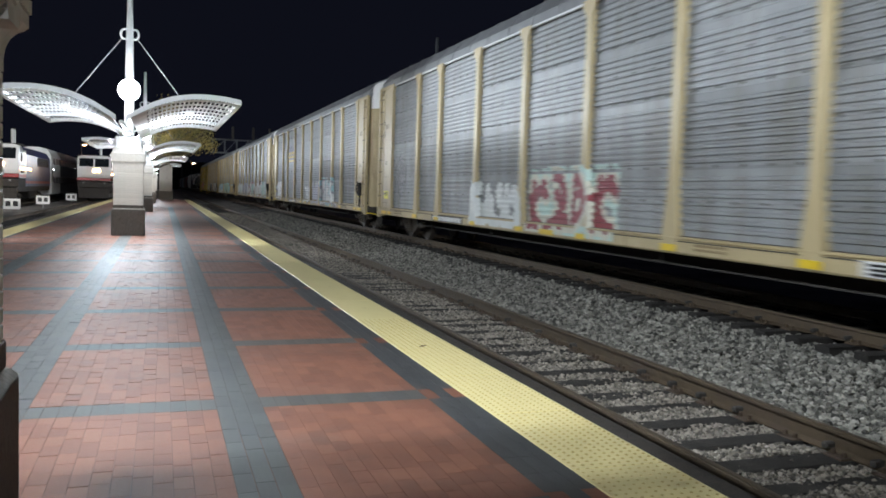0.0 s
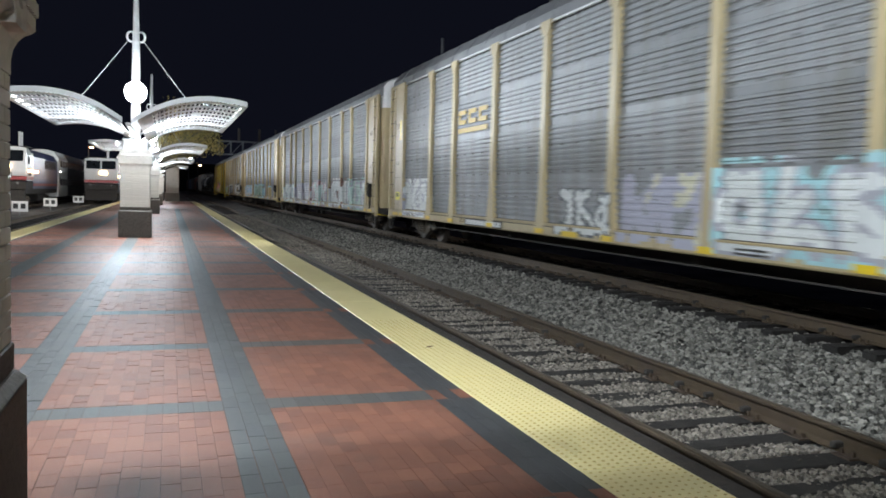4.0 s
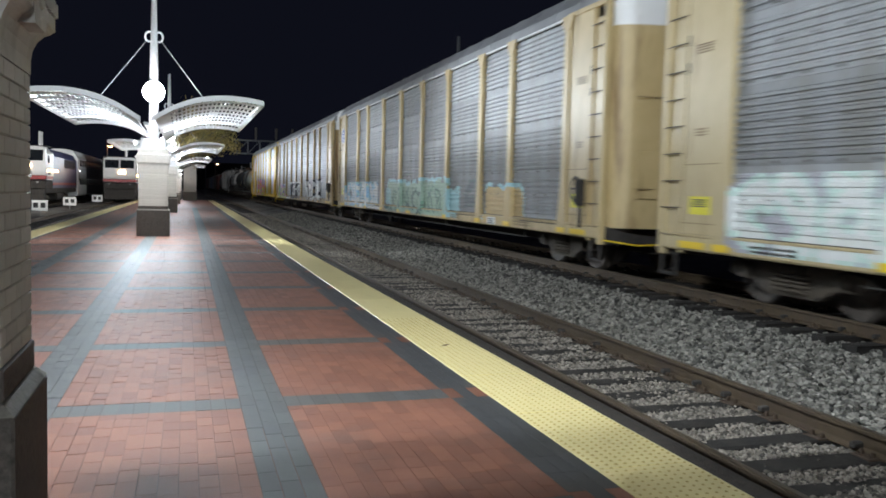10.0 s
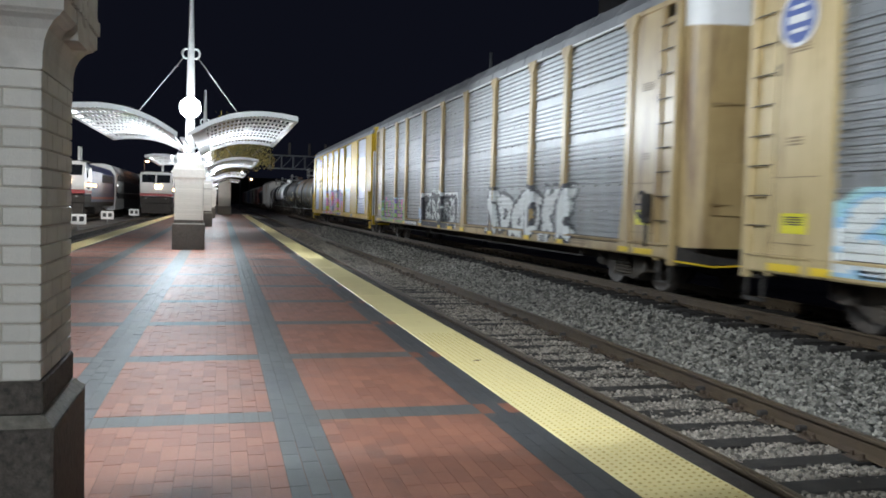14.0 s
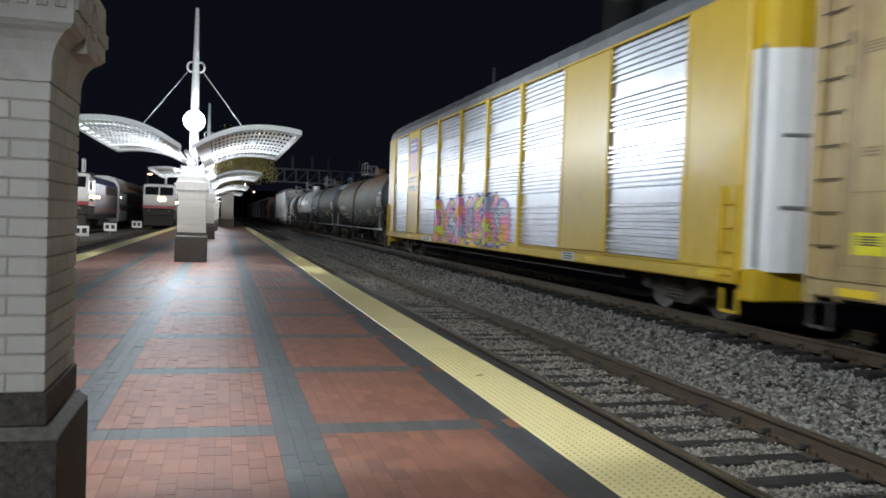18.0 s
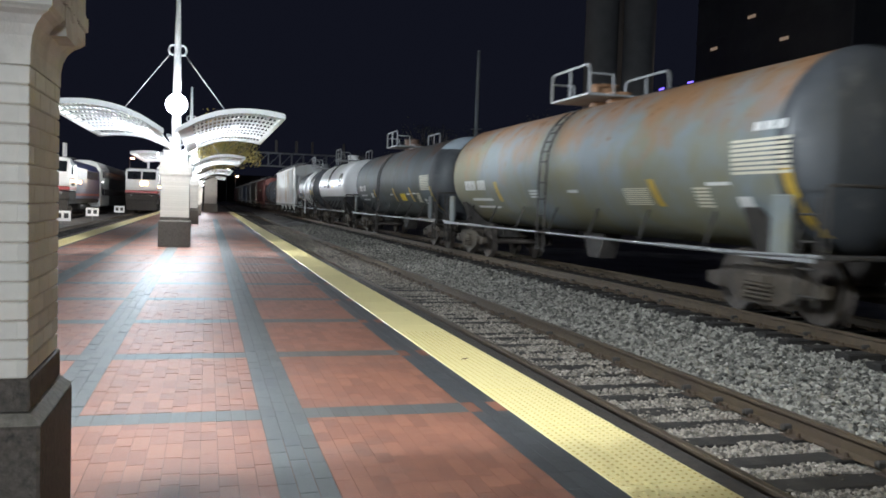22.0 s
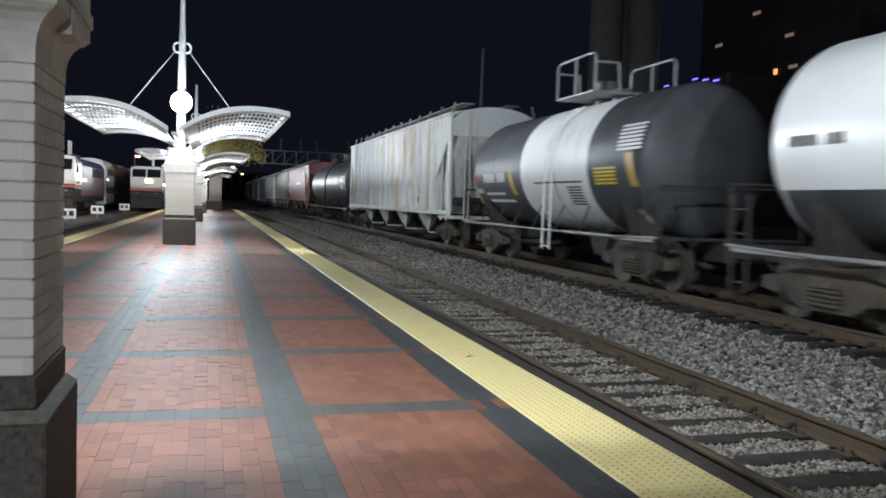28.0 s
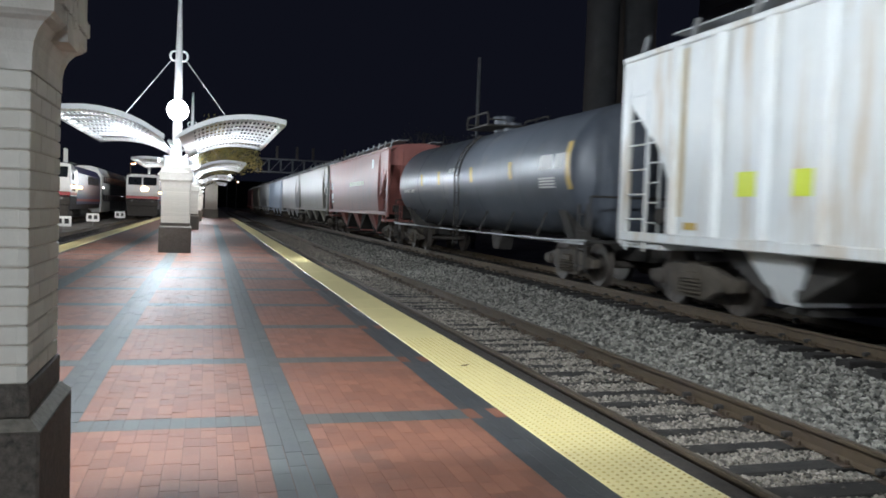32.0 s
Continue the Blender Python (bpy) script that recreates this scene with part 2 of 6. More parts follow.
# ---- mesh building ----
class Geo:
    """Vertices and faces gathered into one mesh."""

    def __init__(self):
        self.v, self.f, self.s = [], [], []

    def add(self, verts, faces, smooth=False):
        n = len(self.v)
        self.v += [tuple(p) for p in verts]
        self.f += [tuple(i + n for i in f) for f in faces]
        self.s += [smooth] * len(faces)
        return self

    def box(self, cx, cy, cz, sx, sy, sz, c=0.0, m=None):
        hx, hy, hz = sx / 2, sy / 2, sz / 2
        c = min(c, hx * 0.9, hy * 0.9, hz * 0.9)
        vs, fs = [], []
        if c <= 0:
            vs = [(i * hx, j * hy, k * hz) for i in (-1, 1) for j in (-1, 1) for k in (-1, 1)]
            fs = [(0, 1, 3, 2), (4, 6, 7, 5), (0, 4, 5, 1), (2, 3, 7, 6), (0, 2, 6, 4), (1, 5, 7, 3)]
        else:
            idx = {}
            for i in (-1, 1):
                for j in (-1, 1):
                    for k in (-1, 1):
                        for a, q in enumerate(((hx, hy - c, hz - c), (hx - c, hy, hz - c), (hx - c, hy - c, hz))):
                            idx[i, j, k, a] = len(vs)
                            vs.append((i * q[0], j * q[1], k * q[2]))
            for s in (-1, 1):
                o = (lambda q: q) if s > 0 else (lambda q: q[::-1])
                fs.append(tuple(o([idx[s, -1, -1, 0], idx[s, 1, -1, 0], idx[s, 1, 1, 0], idx[s, -1, 1, 0]])))
                fs.append(tuple(o([idx[-1, s, -1, 1], idx[-1, s, 1, 1], idx[1, s, 1, 1], idx[1, s, -1, 1]])))
                fs.append(tuple(o([idx[-1, -1, s, 2], idx[1, -1, s, 2], idx[1, 1, s, 2], idx[-1, 1, s, 2]])))
            for i in (-1, 1):
                for j in (-1, 1):
                    e = [idx[i, j, -1, 0], idx[i, j, -1, 1], idx[i, j, 1, 1], idx[i, j, 1, 0]]
                    fs.append(tuple(e if i * j > 0 else e[::-1]))
                    e = [idx[i, -1, j, 0], idx[i, 1, j, 0], idx[i, 1, j, 2], idx[i, -1, j, 2]]
                    fs.append(tuple(e if i * j > 0 else e[::-1]))
                    e = [idx[-1, i, j, 1], idx[-1, i, j, 2], idx[1, i, j, 2], idx[1, i, j, 1]]
                    fs.append(tuple(e if i * j > 0 else e[::-1]))
            for i in (-1, 1):
                for j in (-1, 1):
                    for k in (-1, 1):
                        e = [idx[i, j, k, 0], idx[i, j, k, 1], idx[i, j, k, 2]]
                        fs.append(tuple(e if i * j * k > 0 else e[::-1]))
        if m is not None:
            vs = [m @ Vector(p) for p in vs]
        return self.add([(p[0] + cx, p[1] + cy, p[2] + cz) for p in vs], fs)

    def tube(self, p0, p1, r, seg=12, r2=None, smooth=True):
        p0, p1 = Vector(p0), Vector(p1)
        r2 = r if r2 is None else r2
        d = (p1 - p0).normalized()
        u = d.orthogonal().normalized()
        w = d.cross(u)
        vs = []
        for p, q in ((p0, r), (p1, r2)):
            for i in range(seg):
                a = 2 * math.pi * i / seg
                vs.append(p + (u * math.cos(a) + w * math.sin(a)) * q)
        fs = [(i, (i + 1) % seg, seg + (i + 1) % seg, seg + i) for i in range(seg)]
        self.add(vs, fs, smooth)
        return self.add(vs, [tuple(range(seg))[::-1], tuple(range(seg, 2 * seg))])

    def pipe(self, pts, r, seg=6):
        for a, b in zip(pts, pts[1:]):
            self.tube(a, b, r, seg)
        return self

    def sweep(self, prof, a, b, axis="y", smooth=False, caps=True):
        """A closed outline drawn along one axis. Outline pairs: (x, z) for y, (y, z) for x, (x, y) for z."""
        n = len(prof)
        put = {"y": lambda p, t: (p[0], t, p[1]), "x": lambda p, t: (t, p[0], p[1]), "z": lambda p, t: (p[0], p[1], t)}[axis]
        vs = [put(p, a) for p in prof] + [put(p, b) for p in prof]
        area = sum(prof[i][0] * prof[(i + 1) % n][1] - prof[(i + 1) % n][0] * prof[i][1] for i in range(n))
        flip = (area > 0) == (axis == "y")
        fs = [(i, (i + 1) % n, n + (i + 1) % n, n + i) for i in range(n)]
        cp = [tuple(range(n))[::-1], tuple(range(n, 2 * n))]
        if flip:
            fs, cp = [f[::-1] for f in fs], [f[::-1] for f in cp]
        self.add(vs, fs, smooth)
        if caps:
            self.add(vs, cp)
        return self

    def lathe(self, prof, centre, seg=40, axis="y"):
        """(radius, distance along the axis) pairs turned about an axis."""
        vs, fs = [], []
        for r, t in prof:
            for i in range(seg):
                a = 2 * math.pi * i / seg
                c, s = math.cos(a) * r, math.sin(a) * r
                vs.append({"y": (c, t, s), "x": (t, c, s), "z": (c, s, t)}[axis])
        for k in range(len(prof) - 1):
            for i in range(seg):
                j = (i + 1) % seg
                q = (k * seg + i, k * seg + j, (k + 1) * seg + j, (k + 1) * seg + i)
                fs.append(q if axis == "z" or axis == "x" else q[::-1])
        vs = [(p[0] + centre[0], p[1] + centre[1], p[2] + centre[2]) for p in vs]
        return self.add(vs, fs, True)

    def mesh(self, name, angle=38):
        me = bpy.data.meshes.new(name)
        me.from_pydata(self.v, [], self.f)
        me.polygons.foreach_set("use_smooth", self.s)
        if any(self.s):
            me.set_sharp_from_angle(angle=radians(angle))
        me.update()
        return me


def part(name, geo, material, parent=None, label="", at=None):
    me = geo.mesh(name) if isinstance(geo, Geo) else geo
    if material is not None and not me.materials:
        me.materials.append(material)
    ob = new(name, me)
    if parent is not None:
        ob.parent = parent
    if at is not None:
        ob.matrix_basis = at if isinstance(at, Matrix) else Matrix.Translation(at)
    if label:
        ob["label"] = label
    return ob


def thing(name, at, label, category, group="", kind=""):
    e = new(name)
    e.matrix_basis = at if isinstance(at, Matrix) else Matrix.Translation(at)
    return tagged(e, label, category, group, kind)


def bulk(name, verts, faces, material, parent=None):
    """A large mesh from arrays; faces as an (n, k) array."""
    me = bpy.data.meshes.new(name)
    me.from_pydata(verts.tolist(), [], faces.tolist())
    me.materials.append(material)
    ob = new(name, me)
    if parent is not None:
        ob.parent = parent
    return ob


# ---- the setting: ground, platform, tracks ----
PLAT_L, PLAT_R, PLAT_END = -4.65, 2.86, 96.0
TRACK = 4.24
RAIL_TOP = 0.126
MAIN = 8.55
GROUND = [(-700, -0.50), (-40, -0.50), (-5.2, -0.46), (2.6, -0.42), (2.95, -0.365), (5.5, -0.375), (6.3, -0.325), (7.05, -0.185), (7.35, -0.15), (9.9, -0.15), (10.4, -0.22), (11.4, -0.45), (40, -0.5), (700, -0.5)]


def ground_z(x):
    return float(np.interp(x, [g[0] for g in GROUND], [g[1] for g in GROUND]))


g = Geo()
ys = [-300, -20, 0, 20, 40, 80, 160, 900]
g.add([(x, y, z) for y in ys for x, z in GROUND],
      [(j * len(GROUND) + i, j * len(GROUND) + i + 1, (j + 1) * len(GROUND) + i + 1, (j + 1) * len(GROUND) + i) for j in range(len(ys) - 1) for i in range(len(GROUND) - 1)])
tagged(part("ground", g, surface("ballast_ground", (0.13, 0.125, 0.118), (0.24, 0.23, 0.22), 22, 0.95, bump=1.0, grain=38, stain=(0.055, 0.048, 0.04), stain_scale=0.5, stain_at=0.55)),
       "grey crushed-stone railway ballast darkened by grime", "ground", kind="structure")

g = Geo().box((PLAT_L + PLAT_R) / 2, (PLAT_END - 30) / 2, -0.27, PLAT_R - PLAT_L - 0.02, PLAT_END + 30, 0.50, 0.01)
platform = tagged(part("platform_slab", g, M["concrete"]), "long concrete station platform paved with red and grey brick", "platform", kind="structure")
part("bedding", Geo().box((PLAT_L + PLAT_R) / 2, (PLAT_END - 30) / 2, -0.0110, PLAT_R - PLAT_L - 1.24, PLAT_END + 29.9, 0.015), M["joint"], platform)
part("edge_coping", Geo().box(PLAT_R - 0.06, (PLAT_END - 30) / 2, -0.10, 0.13, PLAT_END + 30.02, 0.16, 0.012), surface("dark_coping", (0.06, 0.05, 0.042), (0.11, 0.095, 0.08), 8, 0.85, bump=0.4), platform)

RAIL = [(-0.07, 0), (0.07, 0), (0.07, 0.012), (0.012, 0.032), (0.012, 0.128), (0.036, 0.138), (0.036, 0.163), (0.028, 0.17), (-0.028, 0.17), (-0.036, 0.163), (-0.036, 0.138), (-0.012, 0.128), (-0.012, 0.032), (-0.07, 0.012)]


TIES = {}


def track(name, cx, top, y0, y1, label, detail=True):
    """Two rails on ties with plates and spikes; top: height of the rail head."""
    root = thing(name, (cx, 0, 0), label, "railway track", kind="structure")
    base = top - 0.17
    rail = Geo().sweep([(x, z + base) for x, z in RAIL], y0, y1)
    head = Geo().box(0, (y0 + y1) / 2, top + 0.001, 0.044, y1 - y0, 0.003)
    for s in (-1, 1):
        r = part("rail", rail.mesh("rail") if s < 0 else bpy.data.meshes["rail_" + name], M["rust"], root, at=(s * 0.7525, 0, 0))
        r.data.name = "rail_" + name
        part("rail_head", head, M["rail_top"], r)
    rng = random.Random(len(name) + 5)
    ties = []
    for i in range(4):
        t = Geo().box(0, 0, base - 0.085, 2.6, 0.225, 0.165, 0.012)
        w = [rng.uniform(-0.012, 0.012) for _ in t.v]
        t.v = [(p[0], p[1] + q, p[2] + (q * 0.5 if p[2] > base - 0.05 else 0)) for p, q in zip(t.v, w)]
        me = t.mesh("tie")
        me.materials.append(M["tie"])
        ties.append(me)
    pm = Geo().box(0, 0, base + 0.004, 0.34, 0.19, 0.018, 0.004)
    for sx in (-0.1, 0.1):
        for sy in (-0.055, 0.055):
            pm.box(sx, sy, base + 0.03, 0.03, 0.03, 0.045, 0.006)
    plate = pm.mesh("tie_plate")
    plate.materials.append(M["rust"])
    am = Geo().box(0, 0, base + 0.045, 0.20, 0.06, 0.05, 0.01)
    anchor = am.mesh("rail_anchor")
    anchor.materials.append(M["under"])
    y, k = 1.2, 0
    far = Geo()
    for i in range(1, 40):
        far.box(0, 1.2 - 0.53 * i, base - 0.085, 2.6, 0.225, 0.165)
    while y < 95:
        yy, tilt = y + rng.uniform(-0.05, 0.05), rng.uniform(-1.2, 1.2)
        TIES.setdefault(name, []).append(yy)
        if detail and y < 40:
            tie = part("tie", ties[k % 4], None, root, at=pose(rng.uniform(-0.06, 0.06), yy, rng.uniform(-0.016, 0.012), 0, 0, tilt))
            for s in (-1, 1):
                part("tie_plate", plate, None, root, at=pose(s * 0.7525, yy, 0, 0, 0, tilt))
                if rng.random() < 0.5:
                    part("rail_anchor", anchor, None, root, at=(s * 0.7525, yy + 0.16, 0))
        else:
            far.box(0, yy, base - 0.085, 2.6, 0.225, 0.165)
        y += 0.53
        k += 1
    if far.v:
        o = part("far_ties", far, M["tie"], root)
        o["kind"] = "stuff"
    return root


# fouled bank; the platform edge's shade is part of its dark colour
bank = Geo().sweep([(2.86, -0.42), (2.86, -0.30), (3.0, -0.26), (3.25, -0.235), (3.455, -0.225), (3.465, -0.42)], -20, 95)
tagged(part("fouled_bank", bank, M["shaded_dirt"]), "fouled ballast between platform and rail, coloured darker for the shade there", "ballast", kind="structure")
track("platform_track", TRACK, -0.17, -60, 260, "rusty rails on weathered wooden ties beside the platform")
track("main_track", MAIN, RAIL_TOP, -80, 420, "rusty main-line rails raised on grey ballast")
for i, cx in enumerate((-6.2, -11.35)):
    track("side_track", cx, -0.2, -20 if i else 10, 260, "rusty rails of a station side track", detail=False)

# tactile strip along both platform edges
tac = Geo().box(0, 0, -0.008, 0.61, 1.214, 0.028, 0.004).mesh("tactile_panel")
tac.materials.append(M["tactile"])
for side, cx in (("edge", PLAT_R - 0.305), ("far", PLAT_L + 0.305)):
    strip = thing("tactile_strip", (cx, 0, 0), "worn yellow tactile warning strip along the platform edge", "warning strip", kind="structure")
    y = 6.6 - 1.22 * (22 if side == "edge" else 22)
    while y < PLAT_END - 0.7:
        part("tactile_panel", tac, None, strip, at=(0, y + 0.61, random.uniform(-0.0015, 0.0015)))
        y += 1.22
    if side == "edge":
        nx, ny = 10, 230
        cx_, cy_ = np.meshgrid((np.arange(nx) - 4.5) * 0.06, -4.0 + np.arange(ny) * 0.06)
        c = np.stack([cx_.ravel(), cy_.ravel()], 1)
        a = np.arange(8) * math.pi / 4
        ring = np.stack([np.cos(a), np.sin(a)], 1)
        lo = np.concatenate([c[:, None, :] + ring[None] * 0.0125, np.full((len(c), 8, 1), 0.0055)], 2)
        hi = np.concatenate([c[:, None, :] + ring[None] * 0.007, np.full((len(c), 8, 1), 0.0105)], 2)
        V = np.concatenate([lo, hi], 1).reshape(-1, 3)
        base = np.arange(len(c))[:, None] * 16
        fs = [base + np.array([i, (i + 1) % 8, 8 + (i + 1) % 8, 8 + i]) for i in range(8)]
        fs += [base + np.array([8, 9, 10, 11]), base + np.array([8, 11, 12, 15]), base + np.array([12, 13, 14, 15])]
        d = bulk("tactile_domes", V, np.concatenate(fs), M["dome"], strip)
        d["kind"] = "stuff"

leaf = thing("fallen_leaf", (2.52, 7.93, 0.0085), "small dry brown leaf lying on the yellow strip", "leaf")
part("blade", Geo().add([(-0.04, 0, 0), (0, -0.022, 0.006), (0.045, 0, 0.012), (0, 0.022, 0.006), (-0.04, 0, 0.004), (0, -0.022, 0.010), (0.045, 0, 0.016), (0, 0.022, 0.010)],
                        [(0, 3, 2, 1), (4, 5, 6, 7), (0, 1, 5, 4), (1, 2, 6, 5), (2, 3, 7, 6), (3, 0, 4, 7)]), surface("dry_leaf", (0.10, 0.05, 0.02), (0.16, 0.08, 0.03), 30, 0.8), leaf)

# ---- platform columns with gull-wing canopies ----


def wing_z(u):
    """Height of the canopy's underside at u metres from the mast."""
    return float(np.interp(u, [0.0, 0.12, 0.36, 0.62, 0.91, 1.14, 1.37, 1.68, 2.0, 2.45, 2.88], [3.02, 3.09, 3.24, 3.395, 3.52, 3.60, 3.655, 3.70, 3.715, 3.69, 3.62]))


def curved(geo, us, y0, y1, t, dz=0.0, sx=1):
    """A strip of the wing between two depths, of thickness t."""
    n = len(us)
    top = [(sx * u, y, wing_z(u) + dz + t) for y in (y0, y1) for u in us]
    bot = [(sx * u, y, wing_z(u) + dz) for y in (y0, y1) for u in us]
    fs = []
    for i in range(n - 1):
        fs += [(i, i + 1, n + i + 1, n + i), (2 * n + n + i, 2 * n + n + i + 1, 2 * n + i + 1, 2 * n + i), (2 * n + i, 2 * n + i + 1, i + 1, i), (n + i, n + i + 1, 3 * n + i + 1, 3 * n + i)]
    fs += [(0, n, 3 * n, 2 * n), (n - 1, 3 * n - 1, 4 * n - 1, 2 * n - 1)]
    geo.add(top + bot, fs if sx > 0 else [f[::-1] for f in fs], False)
    return geo


WING_U = [0.12 + i * (2.83 - 0.12) / 16 for i in range(17)]


def column(root, half, cap_half, zb=0.78, zw=0.91):
    """Granite base, painted brick shaft, cast cap: the common lower part."""
    part("base_stone", Geo().box(0, 0, zb / 2, 2 * half + 0.11, 2 * half + 0.11, zb, 0.012), M["granite"], root, "dark speckled granite plinth")
    lg = Geo()
    a, b = half + 0.055, half + 0.015
    lg.add([(s * a, t * a, zb) for s, t in ((-1, -1), (1, -1), (1, 1), (-1, 1))] + [(s * b, t * b, zb + 0.04) for s, t in ((-1, -1), (1, -1), (1, 1), (-1, 1))],
           [(0, 1, 5, 4), (1, 2, 6, 5), (2, 3, 7, 6), (3, 0, 4, 7), (4, 5, 6, 7), (3, 2, 1, 0)])
    part("ledge", lg, M["granite_light"], root)
    part("upper_stone", Geo().box(0, 0, (zb + 0.04 + zw) / 2, 2 * half + 0.02, 2 * half + 0.02, zw - zb - 0.04, 0.008), M["granite"], root)
    part("core", Geo().box(0, 0, (zw + 2.06) / 2, 2 * half - 0.016, 2 * half - 0.016, 2.06 - zw), M["mortar"], root)
    cove = Geo()
    rows = [(half + 0.003, 2.015), (half + 0.003, 2.075), (half + 0.010, 2.12), (half + 0.026, 2.16), (half + 0.050, 2.19), (half + 0.074, 2.205), (cap_half - 0.012, 2.211), (cap_half, 2.222), (cap_half, 2.46), (cap_half - 0.03, 2.49), (cap_half - 0.05, 2.62)]
    vs = [(s * w, t * w, z) for w, z in rows for s, t in ((-1, -1), (1, -1), (1, 1), (-1, 1))]
    fs = [(k * 4 + i, k * 4 + (i + 1) % 4, k * 4 + 4 + (i + 1) % 4, k * 4 + 4 + i) for k in range(len(rows) - 1) for i in range(4)]
    cove.add(vs, fs + [(3, 2, 1, 0), tuple(range(len(vs) - 4, len(vs)))])
    part("cap", cove, M["cap"], root, "flared cast-stone capital")
    return root


near_root = [None]


def canopy(root, WING_Y0=-5.35, WING_Y1=5.5, rib=0.24, bar=0.022, ribs=10):
    """The steel mast, lamp, tie rods and two curved lattice wings."""
    block = Geo().box(0, 0, 2.78, 0.72, 0.72, 0.34, 0.01)
    part("mast_block", block, M["white_steel"], root)
    part("mast", Geo().tube((0, 0, 2.93), (0, 0, 5.0), 0.15, 16, 0.125).tube((0, 0, 5.0), (0, 0, 7.85), 0.125, 16, 0.06), M["white_steel"], root, "tapered white steel mast")
    for s in (-1, 1):
        ring = Geo()
        pts = [(s * 0.14 + 0.115 * math.cos(a), 0, 6.03 + 0.15 * math.sin(a)) for a in [i * math.pi / 8 for i in range(17)]]
        ring.pipe(pts, 0.032, 8)
        r = part("mast_ring", ring, M["white_steel"], root)
        part("tie_rod", Geo().tube((s * 0.22, 0, 5.90), (s * 1.75, 0, wing_z(1.75) + 0.17), 0.013, 8), M["galv"], root)
        part("rod_anchor", Geo().box(s * 1.77, 0, wing_z(1.77) + 0.11, 0.24, 0.14, 0.12, 0.02), M["white_steel"], root)
        for y in (WING_Y0, WING_Y1 - 0.05):
            part("fascia", curved(Geo(), WING_U, y, y + 0.05, 0.125, -0.005, s), M["white_steel"], root)
        part("edge_beam", curved(Geo(), [2.75, 2.85], WING_Y0 + 0.05, WING_Y1 - 0.05, 0.12, -0.01, s), M["white_steel"], root)
        part("root_beam", curved(Geo(), [0.22, 0.32, 0.44, 0.55], WING_Y0 + 0.05, WING_Y1 - 0.05, 0.03, 0.0, s), M["white_steel"], root)
        n = 20
        for i in range(n):
            u = 0.62 + i * (2.70 - 0.62) / (n - 1)
            part("lattice_bar", curved(Geo(), [u - bar, u + bar], WING_Y0 + 0.06, WING_Y1 - 0.06, 0.006, 0.0, s), M["white_steel"], root)
        for i in range(ribs):
            y = WING_Y0 + 0.40 + i * (WING_Y1 - WING_Y0 - 0.8) / (ribs - 1)
            part("lattice_rib", curved(Geo(), WING_U[1:], y - rib, y + rib, 0.006, -0.007, s), M["white_steel"], root)
        for y in ((WING_Y0 + WING_Y1) / 2, WING_Y1 - 2.6):
            part("rib_beam", curved(Geo(), WING_U, y - 0.04, y + 0.04, 0.05, 0.008, s), M["white_steel"], root)
    for s in (-1, 1):
        lz = 4.36 if root is not near_root[0] else 6.0
        part("lamp_arm", Geo().box(0, s * 0.15, lz, 0.10, 0.14, 0.10, 0.02), M["white_steel"], root)
        dome = [(0.31 * math.sin(t), s * (0.20 + 0.20 * math.cos(t))) for t in [math.pi / 2 * i / 6 for i in range(7)]]
        dome[0] = (0.001, dome[0][1])
        housing = part("lamp_housing", Geo().tube((0, s * 0.17, lz), (0, s * 0.205, lz), 0.32, 24), M["white_steel"], root)
        part("lamp_lens", Geo().lathe(dome if s > 0 else dome, (0, 0, lz), 24), LENS, housing, "glaring white lamp lens")
    part("spine", Geo().box(0, (WING_Y0 + WING_Y1) / 2, 3.055, 0.10, WING_Y1 - WING_Y0 - 0.1, 0.07, 0.015), M["white_steel"], root, "white steel spine between the wings")
    for a in (0, 2) if root is not near_root[0] else ():
        h = part("wall_lamp", Geo().box(0.44, 0, 2.82, 0.16, 0.26, 0.14, 0.03), M["white_steel"], root, at=pose(0, 0, 0, 0, 0, 90 * a))
        part("wall_lens", Geo().box(0.525, 0, 2.82, 0.012, 0.20, 0.09, 0.004), LENS, h)
    # lamps added under the spine to brighten the wings and the floor
    for sy in (-1.9, 1.9) if root is not near_root[0] else ():
        h = part("spine_lamp", Geo().box(0, sy, 2.99, 0.22, 0.34, 0.06, 0.015), M["white_steel"], root)
        part("spine_lens", Geo().box(0, sy, 2.952, 0.17, 0.28, 0.014, 0.004), LENS, h)


LENS = glow("lamp_lens_glow", (0.93, 0.97, 1.0), 120)
col_label = "white-painted brick column with gull-wing white steel canopy and lamp"
far_col = thing("platform_canopy", (POST_X, POSTS[1], 0), col_label, "canopy", "canopies along the platform")
column(far_col, 0.42, 0.475)
cg = Geo().box(0, 0, 0, 0.84, 0.84, 0.064, 0.005).mesh("brick_course")
for i in range(16):
    part("brick_course", cg, M["white_brick"], far_col, at=(0, 0, 0.915 + 0.034 + i * 0.0694))
canopy(far_col)
for y in POSTS[2:]:
    copy_thing(far_col, Matrix.Translation((POST_X, y, 0)))
copy_thing(far_col, Matrix.Translation((POST_X, -19.7, 0)))

near_root[0] = near_col = thing("platform_canopy", (-0.968, POSTS[0], 0), col_label, "canopy", "canopies along the platform")
column(near_col, 0.33, 0.42, 0.68, 0.848)
canopy(near_col, -9.5, 0.75, 0.07, 0.026, 40)
